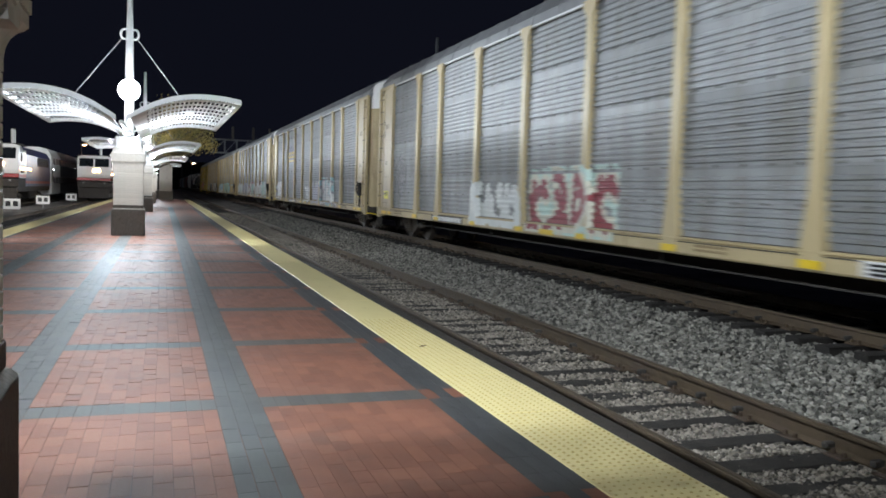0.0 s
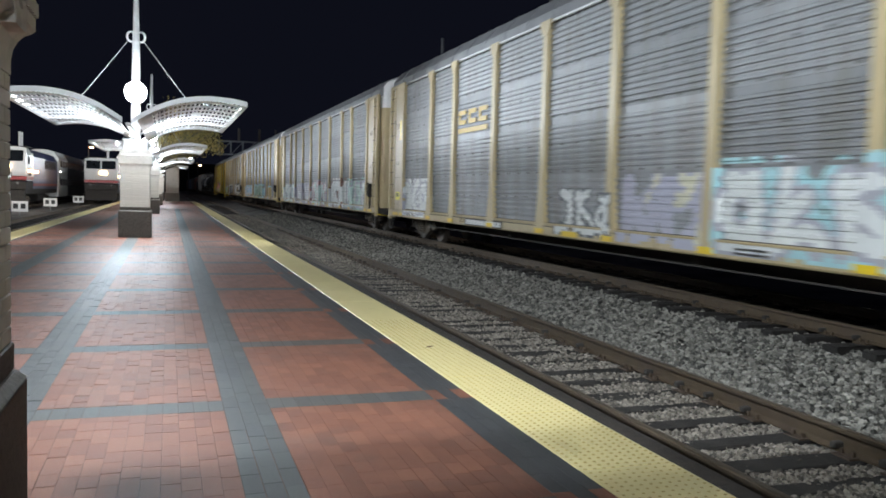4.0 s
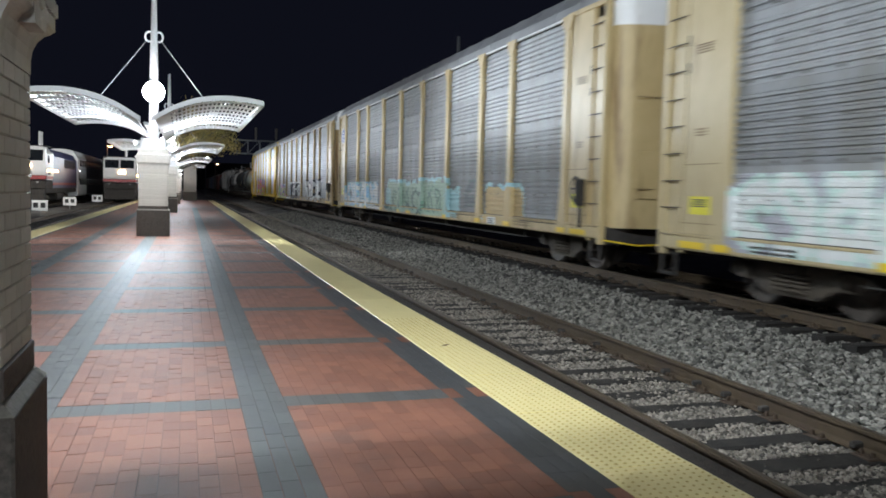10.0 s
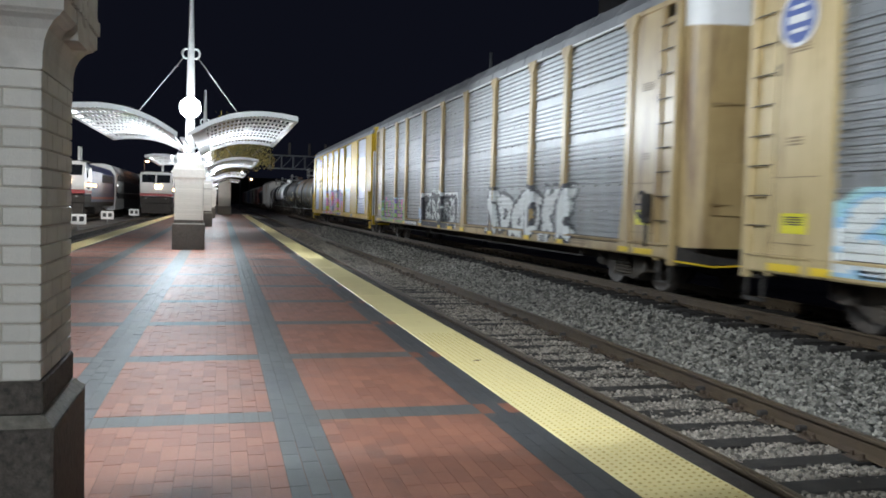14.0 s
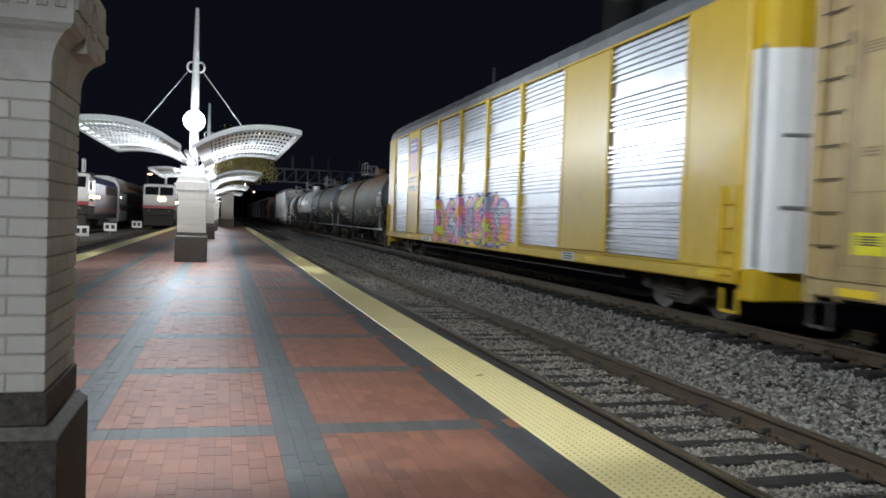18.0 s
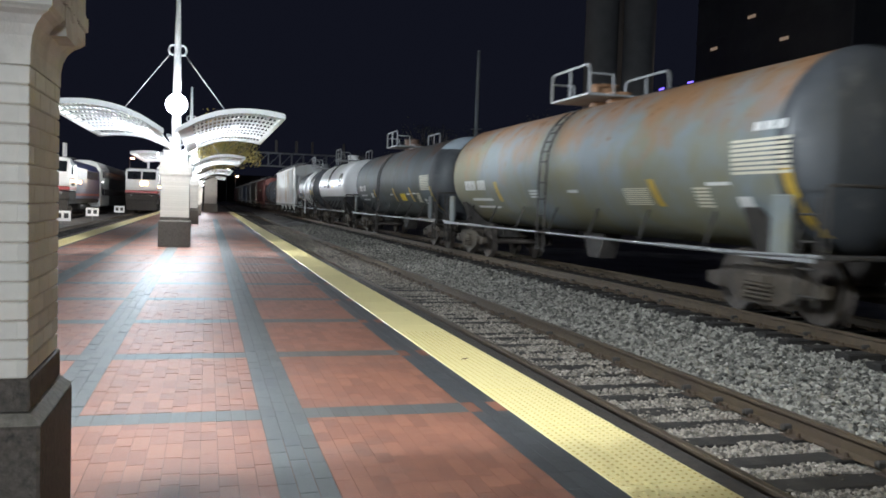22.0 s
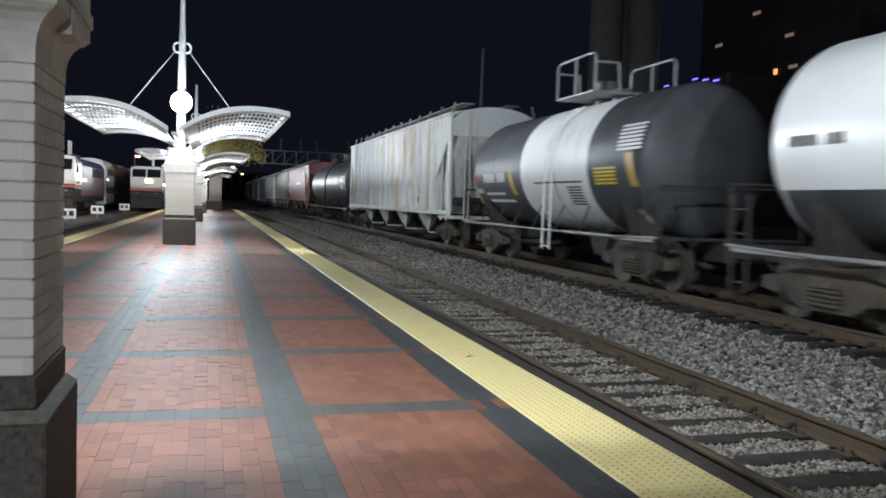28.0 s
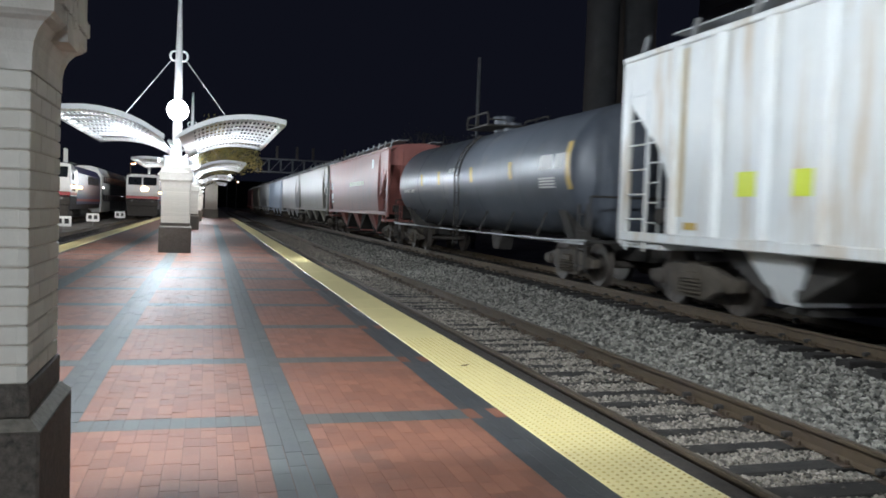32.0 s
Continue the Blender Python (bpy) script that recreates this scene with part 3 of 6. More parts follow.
# carved medallion on the capital's faces
for a in range(4):
    md = Geo().sweep([(-0.15, 2.20), (-0.12, 2.165), (0.12, 2.165), (0.15, 2.20), (0.15, 2.40), (0.0, 2.52), (-0.15, 2.40)], 0.34, 0.425, "x")
    md.lathe([(0.055, 0.421), (0.060, 0.432), (0.082, 0.435), (0.092, 0.426)], (0, 0, 2.33), 24, "x").tube((0.420, 0, 2.33), (0.432, 0, 2.33), 0.03, 12)
    part("medallion", md, M["cap"], near_col, at=pose(0, 0, 0, 0, 0, 90 * a))
    den = Geo()
    for i in range(13):
        den.tube((0.416, -0.378 + i * 0.063, 2.275), (0.416, -0.378 + i * 0.063, 2.335), 0.022, 8)
    part("dentil_band", den, M["cap"], near_col, at=pose(0, 0, 0, 0, 0, 90 * a))

# ---- freight cars ----
TRAIN = []
WHEELS = []


def put_car(name, lead, label, category="rail car"):
    """An Empty at rail height under the leading end; local y runs back along the train."""
    e = thing(name, (MAIN, lead, 0), label, category, "passing freight train")
    TRAIN.append((e, lead))
    return e


def make_truck_meshes():
    side = [(-1.25, 0.40), (-1.25, 0.56), (-0.95, 0.60), (-0.55, 0.72), (0.55, 0.72), (0.95, 0.60), (1.25, 0.56), (1.25, 0.40), (1.05, 0.36), (0.80, 0.38), (0.45, 0.20), (-0.45, 0.20), (-0.80, 0.38), (-1.05, 0.36)]
    g = Geo().sweep(side, -0.07, 0.07, "x")
    g.box(0, 0.88, 0.47, 0.20, 0.26, 0.24, 0.03).box(0, -0.88, 0.47, 0.20, 0.26, 0.24, 0.03)
    for y in (-0.88, 0.88):
        g.tube((-0.14, y, 0.46), (0.10, y, 0.46), 0.10, 14)
    g.box(-0.03, 0, 0.55, 0.20, 0.44, 0.12, 0.02)
    sf = g.mesh("side_frame")
    sf.materials.append(M["truck"])
    sp = Geo()
    for y in (-0.20, 0, 0.20):
        for k in range(4):
            sp.lathe([(0.055, 0.26 + k * 0.06), (0.085, 0.275 + k * 0.06), (0.085, 0.295 + k * 0.06), (0.055, 0.31 + k * 0.06)], (-0.09, y, 0), 12, "z")
    spm = sp.mesh("springs")
    spm.materials.append(M["truck"])
    w = Geo()
    for s in (-1, 1):
        w.lathe([(0.02, 0.79 * s), (0.16, 0.80 * s), (0.20, 0.77 * s), (0.34, 0.755 * s), (0.40, 0.79 * s), (0.455, 0.79 * s), (0.46, 0.70 * s), (0.485, 0.68 * s), (0.485, 0.655 * s), (0.40, 0.66 * s), (0.10, 0.68 * s)], (0, 0, 0), 28, "x")
    w.tube((-0.99, 0, 0), (0.99, 0, 0), 0.075, 12)
    wm = w.mesh("wheelset")
    wm.materials.append(M["wheel"])
    b = Geo().box(0, 0, 0.66, 2.1, 0.42, 0.22, 0.03).mesh("truck_bolster")
    b.materials.append(M["truck"])
    return sf, spm, wm, b


SIDE_FRAME, SPRINGS, WHEELSET, BOLSTER = make_truck_meshes()
cp = Geo().box(0, 0, 0.82, 0.26, 0.9, 0.24, 0.03).box(0, -0.50, 0.82, 0.30, 0.20, 0.32, 0.05)
COUPLER = cp.mesh("coupler")
COUPLER.materials.append(M["under"])


def running_gear(car, length, f, r):
    for y in (f, r):
        t = part("truck", BOLSTER, None, car, "four-wheel cast-steel truck", at=(0, y, RAIL_TOP))
        for s in (-1, 1):
            part("side_frame", SIDE_FRAME, None, t, at=pose(s * 1.0, 0, 0, 0, 0, 0 if s < 0 else 180))
            part("spring_nest", SPRINGS, None, t, at=pose(s * 1.0, 0, 0, 0, 0, 0 if s < 0 else 180))["kind"] = "stuff"
            WHEELS.append((part("wheelset", WHEELSET, None, t, at=(0, s * 0.88, 0.46)), s * 0.88))
    part("coupler", COUPLER, None, car, at=(0, -0.35, 0.08))
    part("coupler", COUPLER, None, car, at=pose(0, length + 0.35, 0.08, 0, 0, 180))


def ladder(geo, x, y, w, z0, z1, step=0.40):
    for s in (-1, 1):
        geo.box(x, y + s * w / 2, (z0 + z1) / 2, 0.05, 0.03, z1 - z0, 0.006)
    z = z0 + 0.12
    while z < z1:
        geo.tube((x, y - w / 2, z), (x, y + w / 2, z), 0.016, 8)
        z += step
    return geo


FACE = -1.46   # recess plane of the side panels
OLD_RIDGES = [(z, 0.072, 0.026) for z in [1.18 + 0.115 * i for i in range(7)] + [2.12 + 0.098 * i for i in range(9)] + [3.16 + 0.098 * i for i in range(8)] + [4.10 + 0.105 * i for i in range(8)]]
NEW_RIDGES = [(z, 0.064, 0.054) for z in [1.16 + 0.132 * i for i in range(7)] + [2.30 + 0.092 * i for i in range(9)] + [3.36 + 0.098 * i for i in range(7)] + [4.28 + 0.112 * i for i in range(6)]]


def profile(ridges, z0=1.06, z1=4.92):
    pts = [(z0, 0.0)]
    for z, w, d in ridges:
        pts += [(z - w / 2, 0.0), (z - w * 0.28, d), (z + w * 0.28, d), (z + w / 2, 0.0)]
    return pts + [(z1, 0.0)]


def panel_mesh(width, ridges, mat, z0=1.06, z1=4.92):
    """One corrugated sheet between two posts, with a lapped lower edge."""
    pr = profile([r for r in ridges if z0 + 0.03 < r[0] < z1 - 0.03], z0, z1)
    if z0 > 1.1:
        pr = [(z0 - 0.02, 0.010), (z0 + 0.016, 0.010)] + [p for p in pr if p[0] > z0 + 0.017]
    outline = [(FACE - d, z) for z, d in pr] + [(FACE + 0.02, z1), (FACE + 0.02, pr[0][0])]
    me = Geo().sweep(outline, 0.004, width - 0.004).mesh("side_panel")
    me.materials.append(mat)
    return me


def rivets(y0, y1, z, x):
    g = Geo()
    n = int((y1 - y0) / 0.28)
    for i in range(n):
        g.box(x, y0 + (i + 0.5) * (y1 - y0) / n, z, 0.03, 0.10, 0.03, 0.008)
    return g


RACK_L = 26.7
POSTS_U = [1.6, 4.5, 6.5, 9.3, 12.0, 14.7, 17.4, 20.2, 22.2, 25.1]


def bars(geo, x, y, z, w, h, rows=1, n=1):
    """Plain bars in place of small lettering: x is the face, seen from outside."""
    for r in range(rows):
        for k in range(n):
            geo.box(x, y + (k + 0.5) * w / n, z - r * h * 1.7, 0.006, w / n * 0.82, h)
    return geo


def rack_common(car, paint, wall, roof_mat, length):
    """Frame, sill, roof, ends and running gear of an enclosed car-carrier."""
    sill = [(-1.36, 0.79), (-1.53, 0.80), (-1.55, 0.825), (-1.55, 0.99), (-1.50, 1.05), (-1.36, 1.06)]
    part("side_sill", Geo().sweep(sill, 0.15, length - 0.15), paint, car)
    part("sill_flange", Geo().box(-1.535, length / 2, 1.03, 0.06, length - 0.4, 0.03, 0.005), paint, car)
    # dark strip drawn in for the shade between sill and side sheets
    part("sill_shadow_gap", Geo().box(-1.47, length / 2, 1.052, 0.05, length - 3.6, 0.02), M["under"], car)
    part("far_side_wall", Geo().box(1.45, length / 2, 2.8, 0.08, length - 0.3, 4.4, 0.01), wall, car)
    part("centre_sill", Geo().box(0, length / 2, 0.72, 0.7, length - 0.6, 0.42, 0.02), M["under"], car)
    part("brake_rod", Geo().pipe([(-1.30, 3.9, 0.62), (-1.30, length - 3.9, 0.62)], 0.014, 6), M["under"], car, "thin brake rod under the sill")
    for y in (4.0, length * 0.37, length * 0.63, length - 4.0):
        part("rod_hanger", Geo().box(-1.30, y, 0.71, 0.03, 0.05, 0.20), M["under"], car)
    part("deck", Geo().box(0, length / 2, 1.0, 2.8, length - 0.5, 0.08), M["under"], car)
    roofp = [(-1.50, 4.98), (-1.47, 5.18), (-1.22, 5.50), (-0.75, 5.70), (0, 5.78), (0.75, 5.70), (1.22, 5.50), (1.47, 5.18), (1.50, 4.98)]
    part("roof", Geo().sweep(roofp, 0.05, length - 0.05), roof_mat, car, "arched grey sheet-steel roof")
    rs = Geo()
    for i in range(1, 22):
        y = i * length / 22
        for a, b in zip(roofp, roofp[1:]):
            rs.box((a[0] + b[0]) / 2, y, (a[1] + b[1]) / 2 + 0.006, math.hypot(a[0] - b[0], a[1] - b[1]), 0.07, 0.02,
                   m=Matrix.Rotation(-math.atan2(b[1] - a[1], b[0] - a[0]), 4, "Y"))
    part("roof_seams", rs, roof_mat, car)["kind"] = "stuff"
    part("gutter", Geo().box(-1.50, length / 2, 4.96, 0.05, length - 0.3, 0.05, 0.01), paint if paint is M["yellow"] else M["white_steel"], car)
    gap = rivets(1.8, length - 1.8, 4.915, FACE - 0.02)
    part("clip_strip", gap, M["under"], car)["kind"] = "stuff"
    running_gear(car, length, 2.45, length - 2.45)


def post_mesh(paint, w=0.10, f=0.19):
    g = Geo().sweep([(-w, 4.97), (w, 4.97), (w, 1.75), (f, 1.08), (f, 0.825), (-f, 0.825), (-f, 1.08), (-w, 1.75)], -1.562, -1.40, "x")
    g.sweep([(-w, 4.70), (w, 4.70), (w * 2.3, 4.88), (w * 2.3, 4.985), (-w * 2.3, 4.985), (-w * 2.3, 4.88)], -1.574, -1.545, "x")
    me = g.mesh("rack_post")
    me.materials.append(paint)
    return me


M["stencil_brown"] = surface("faded_brown_stencil", (0.22, 0.155, 0.075), (0.28, 0.20, 0.10), 8, 0.6, bump=0.02)
M["acid_label"] = surface("yellow_label_sheet", (0.74, 0.66, 0.02), (0.80, 0.72, 0.04), 8, 0.4, bump=0.0)
M["rung"] = surface("dark_ladder_iron", (0.04, 0.032, 0.025), (0.08, 0.06, 0.045), 8, 0.6, bump=0.05)
POST_OF = {M[k].name: post_mesh(M[k]) for k in ("tan", "amber", "bronze")}
OLD_PANELS = {}
SHEETS = (1.06, 2.02, 3.08, 4.02, 4.92)


def old_rack(lead, label, paint=M["tan"], sheet=M["galv"]):
    car = put_car("auto_rack_car", lead, label)
    rack_common(car, paint, M["galv"], M["roof"], RACK_L)
    edges = POSTS_U
    for a, b in zip(edges, edges[1:]):
        w = round(b - a, 2)
        for z0, z1 in zip(SHEETS, SHEETS[1:]):
            key = (w, z0, sheet.name)
            if key not in OLD_PANELS:
                OLD_PANELS[key] = panel_mesh(w, OLD_RIDGES, sheet, z0, z1)
            part("side_panel", OLD_PANELS[key], None, car, at=(0, a, 0))
    for u in edges:
        part("rack_post", POST_OF[paint.name], None, car, at=(0, u, 0))
    for e, s in ((0, 1), (RACK_L, -1)):
        y = lambda d: e + s * d
        part("end_panel", Geo().box(-1.49, y(1.04), 3.0, 0.06, 0.90, 3.92, 0.01), paint, car, "end panel with stencils")
        part("corner_post", Geo().box(-1.50, y(0.06), 2.85, 0.12, 0.12, 4.3, 0.015), paint, car)
        part("door_post", Geo().box(-1.49, y(0.54), 2.85, 0.09, 0.06, 4.2, 0.012), paint, car)
        part("top_plate", Geo().box(-1.50, y(0.82), 4.98, 0.09, 1.64, 0.10, 0.012), paint, car)
        part("ladder_plate", Geo().box(-1.47, y(0.31), 2.8, 0.05, 0.40, 3.9, 0.01), paint, car)
        rl = part("end_ladder", ladder(Geo(), -1.512, y(0.31), 0.44, 0.85, 4.85, 9.0), paint, car, "tall end ladder with dark rungs")
        rg = Geo()
        for i in range(10):
            rg.box(-1.548, y(0.31), 1.02 + i * 0.40, 0.022, 0.46, 0.018, 0.004)
        part("rung_set", rg, M["rung"], rl)["kind"] = "stuff"
        door = Geo()
        arc = [(1.40 * math.cos(a), y(0.10) - s * 0.42 * math.sin(a)) for a in [math.pi * i / 12 for i in range(13)]]
        door.sweep(arc, 1.0, 4.55, "z", True)
        dd = part("end_door", door, paint, car, "rounded sheet-steel end door")
        crown = [float(np.interp(abs(p[0]), [0, 0.75, 1.22, 1.47], [5.74, 5.66, 5.46, 5.16])) for p in arc]
        na = len(arc)
        top = Geo().add([(p[0] * 0.98, p[1], 4.553) for p in arc] + [(p[0] * 0.98, p[1] + s * 0.06, z) for p, z in zip(arc, crown)],
                        [(i, i + 1, na + i + 1, na + i) for i in range(na - 1)], True)
        top.add([(p[0] * 0.98, p[1] + s * 0.06, z) for p, z in zip(arc, crown)] + [(p[0] * 0.98, y(0.12), z) for p, z in zip(arc, crown)], [(i, i + 1, na + i + 1, na + i) for i in range(na - 1)], True)
        part("door_hood", top, M["white"], dd, "white sheet above the end door")
        dg = Geo()
        for z in (1.7, 3.3):
            dg.box(-0.62, y(0.10) - s * 0.40, z, 0.9, 0.02, 0.014)
        part("door_seam", dg, M["stencil_brown"], dd)
        part("step", Geo().box(-1.50, y(0.25), 0.42, 0.05, 0.40, 0.04).box(-1.50, y(0.07), 0.58, 0.04, 0.03, 0.35).box(-1.50, y(0.43), 0.58, 0.04, 0.03, 0.35), M["under"], car)
        part("end_sill", Geo().box(0, y(0.12), 0.86, 2.9, 0.22, 0.34, 0.03), M["under"], car)
        st = Geo()
        bars(st, -1.525, y(0.98) - 0.24, 3.75, 0.46, 0.022, 4, 1)
        bars(st, -1.525, y(0.98) - 0.16, 2.55, 0.32, 0.025, 3, 1)
        part("post_gap", Geo().box(-1.475, y(0.58), 2.75, 0.06, 0.035, 3.7), M["under"], car)
        part("hatch", Geo().box(-0.72, y(0.10) - s * 0.385, 1.95, 0.55, 0.03, 0.85, 0.01, Matrix.Rotation(radians(-12 * s), 4, "Z")), paint, dd)
        part("stencil", st, M["stencil_brown"], car)["kind"] = "stuff"
        label = part("yellow_label", Geo().box(-1.523, y(1.02), 1.46, 0.008, 0.50, 0.26, 0.002), M["acid_label"], car, "bright yellow printed label")
        part("label_print", bars(Geo(), -1.529, y(1.02) - 0.2, 1.54, 0.40, 0.018, 4, 1), M["grime"], label)["kind"] = "stuff"
        for z in (3.45, 3.85):
            part("gap_latch", Geo().box(-1.50, y(0.58), z, 0.05, 0.09, 0.16, 0.01), M["under"], car)
        for z in (1.2, 2.05):
            part("panel_seam", Geo().box(-1.522, y(1.04), z, 0.008, 0.86, 0.012), M["stencil_brown"], car)
        part("uncoupling_bar", Geo().pipe([(-1.5, y(-0.05), 0.78), (-0.9, y(-0.22), 0.70), (-0.2, y(-0.30), 0.74)], 0.016), M["reflector"], car)
    brake = Geo().box(-1.575, 0.80, 1.62, 0.12, 0.22, 0.50, 0.03).box(-1.565, 0.80, 1.22, 0.05, 0.06, 0.5, 0.01)
    brake.lathe([(0.19, -1.66), (0.215, -1.675), (0.24, -1.66), (0.215, -1.645), (0.19, -1.66)], (0, 0.80, 1.68), 20, "x").box(-1.655, 0.80, 1.68, 0.02, 0.40, 0.03).box(-1.655, 0.80, 1.68, 0.02, 0.03, 0.40)
    part("hand_brake", brake, M["under"], car, "dark hand-brake wheel and gear box")
    for u in edges:
        part("reflector", Geo().box(-1.567, u, 0.885, 0.010, 0.36, 0.10, 0.003), M["reflector"], car)
    for u in (0.9, RACK_L - 0.9, 13.4):
        part("reflector", Geo().box(-1.556, u, 0.885, 0.012, 0.62, 0.10, 0.003), M["reflector"], car)
    part("sill_slot", Geo().box(-1.5515, RACK_L / 2, 0.985, 0.006, RACK_L - 3.4, 0.016), M["under"], car)
    # rows of dark vent slots punched in the sheets
    vents = Geo()
    for row, z in enumerate((1.55, 2.04, 2.56, 3.10, 3.56, 4.04, 4.48)):
        for a, b in zip(edges, edges[1:]):
            n = max(2, round((b - a) / 0.55))
            for i in range(n):
                vents.box(FACE - 0.022, a + (i + 0.5 + 0.12 * math.sin(row * 2.3 + i)) * (b - a) / n, z, 0.012, 0.075, 0.030)
    part("vent_row", vents, M["grime"], car, "rows of dark vent slots")["kind"] = "stuff"
    lab = Geo()
    for u, w in ((3.2, 0.9), (8.0, 0.7), (18.8, 0.7), (23.6, 0.9)):
        bars(lab, -1.553, u, 0.95, w, 0.035, 2, 4)
    part("sill_stencil", lab, M["stencil_brown"], car)["kind"] = "stuff"
    pl = Geo().box(-1.556, 5.5, 0.91, 0.014, 0.55, 0.17, 0.004)
    plate = part("data_plate", pl, M["stencil"], car)
    dp = Geo()
    bars(dp, -1.566, 5.29, 0.955, 0.42, 0.028, 3, 1)
    part("plate_print", dp, M["black"], plate)
    return car


def graffiti(car, u0, u1, z0, z1, fill, line, seed, posts, ridges, post_out=-1.566, accents=(), lift=0.005, edge=0.08, halo="", thin=1.0, cloud=False):
    """Sprayed lettering-like shapes that follow ridges and posts; no readable characters."""
    rng = random.Random(seed)
    zs = sorted({round(z, 4) for z, _ in profile(ridges)} | {round(0.81 + 0.05 * i, 4) for i in range(60)})
    zs = [z for z in zs if z0 <= z <= z1]
    nu = max(8, int((u1 - u0) / 0.045))
    us = [u0 + (u1 - u0) * i / nu for i in range(nu + 1)]
    pz, pd = [p[0] for p in profile(ridges)], [p[1] for p in profile(ridges)]

    def depth(u, z):
        for p in posts:
            w = 0.10 if z > 1.75 else 0.19
            if abs(u - p) < w + 0.03:
                return post_out - lift
        return FACE - float(np.interp(z, pz, pd)) - lift if z >= 1.06 else -1.551 - lift

    high = z1 - z0
    count = max(1, round((u1 - u0) / (high * 0.72)))
    w = (u1 - u0) / count
    glyphs = []
    for k in range(count):
        c, pts = u0 + (k + 0.5) * w, []
        lean, zb = rng.uniform(-0.12, 0.12) * w, z0 + rng.uniform(0.0, 0.12) * high
        zt = z1 - rng.uniform(0.0, 0.16) * high
        inset = 0.11 * high
        for kind in rng.sample(("stem", "bow", "bow", "bar", "tail", "hook"), 3):
            side = rng.choice((-1, 1))
            for i in range(25):
                q = i / 24
                if kind == "stem":
                    a, b = side * (0.30 - 0.08 * q), q
                elif kind == "bow":
                    a, b = side * (0.34 * math.cos((q - 0.5) * 4.2) - 0.05), 0.5 + 0.5 * math.sin((q - 0.5) * 3.1)
                elif kind == "bar":
                    a, b = (q - 0.5) * 0.85, 0.42 + side * 0.34 + 0.12 * math.sin(q * 5)
                elif kind == "tail":
                    a, b = side * (0.42 * q - 0.1), 0.62 - 0.62 * q * q
                else:
                    a, b = 0.36 * math.sin(q * 4.4 + side), 1 - q
                pts.append((c + a * w + lean * (b - 0.5), zb + inset + b * (zt - zb - 2 * inset)))
        if cloud:
            puff = rng.uniform(0.15, 0.21) * high
            pts = [(c + w * rng.uniform(-0.6, 0.6), z0 + high * q) for q in (0.0, 0.12, 0.25, 0.38, 0.5, 0.6) for _ in range(4)]
            pts += [(c + w * q, zt - puff - edge - rng.uniform(0.02, 0.22) * high) for q in (-0.35, -0.05, 0.3)]
            pts = [(min(max(a, u0 + puff + edge + 0.04), u1 - puff - edge - 0.04), b) for a, b in pts]
            glyphs.append((np.array(pts), puff))
            continue
        glyphs.append((np.array(pts), rng.uniform(0.075, 0.115) * high * thin))
    um, zm = [(us[i] + us[i + 1]) / 2 for i in range(nu)], [(zs[j] + zs[j + 1]) / 2 for j in range(len(zs) - 1)]
    U, Z = np.meshgrid(um, zm, indexing="ij")
    D = np.stack([np.sqrt(((U[..., None] - g_[:, 0]) ** 2 + (Z[..., None] - g_[:, 1]) ** 2).min(-1)) - r for g_, r in glyphs])
    near, D = D.argmin(0), D.min(0)
    cells = {key: [] for key in (fill, line, *accents, *((halo,) if halo else ()))}
    for i in range(nu):
        for j in range(len(zs) - 1):
            u, z, gi = um[i], zm[j], int(near[i, j])
            best = D[i, j] + 0.035 * noise.noise(Vector((u * 5, z * 5, seed)))
            if best < 0:
                key = fill
                if accents:
                    q = noise.noise(Vector((u * 0.8 + seed, z * 0.9, 3.1 + gi * 7)))
                    key = (fill, *accents)[int((q * 0.9 + 1.0) * (len(accents) + 1) + gi) % (len(accents) + 1)]
                cells[key].append((i, j))
            elif best < edge:
                cells[line].append((i, j))
            elif halo and best < edge + 0.11 and noise.noise(Vector((u * 2, z * 2, seed + 5))) > -0.25:
                cells[halo].append((i, j))
    for key, cs in cells.items():
        if not cs:
            continue
        ids, vs, fs = {}, [], []
        for i, j in cs:
            f = []
            for a, b in ((i, j), (i, j + 1), (i + 1, j + 1), (i + 1, j)):
                if (a, b) not in ids:
                    ids[a, b] = len(vs)
                    vs.append((depth(us[a], zs[b]), us[a], zs[b]))
                f.append(ids[a, b])
            fs.append(tuple(f))
        part("graffiti", Geo().add(vs, fs), M["spray_" + key], car, key + " sprayed graffiti")["kind"] = "stuff"


LEADS = [27.7 - RACK_L + 28.6 * k for k in range(5)]
RACKS = [old_rack(LEADS[k], "weathered galvanised auto rack car with tan posts and graffiti", M[("tan", "tan", "tan", "amber", "bronze")[k]], M["galv_clean" if k > 3 else "galv"]) for k in range(5)]
OR = dict(posts=POSTS_U, ridges=OLD_RIDGES)


def tag_on(k, s0, s1, *args, **kw):
    graffiti(RACKS[k], s0 - LEADS[k], s1 - LEADS[k], *args, **OR, **kw)


tag_on(0, 15.6, 18.7, 0.815, 1.95, "white", "white", 11, edge=0.05)
tag_on(0, 11.9, 15.4, 0.815, 2.15, "red", "cream", 12, edge=0.11, halo="mint", thin=0.75)
tag_on(1, 41.5, 43.7, 0.815, 1.75, "white", "grey", 21, edge=0.05)
tag_on(1, 39.0, 41.3, 0.815, 2.0, "pale", "lilac", 22, accents=("lilac",))
tag_on(1, 35.7, 38.8, 0.815, 2.15, "white", "faint", 23, halo="aqua")
tag_on(1, 52.2, 54.5, 0.815, 2.05, "white", "faint", 25, halo="white")
tag_on(2, 79.0, 83.2, 0.83, 1.95, "white", "mint", 31, halo="faint")
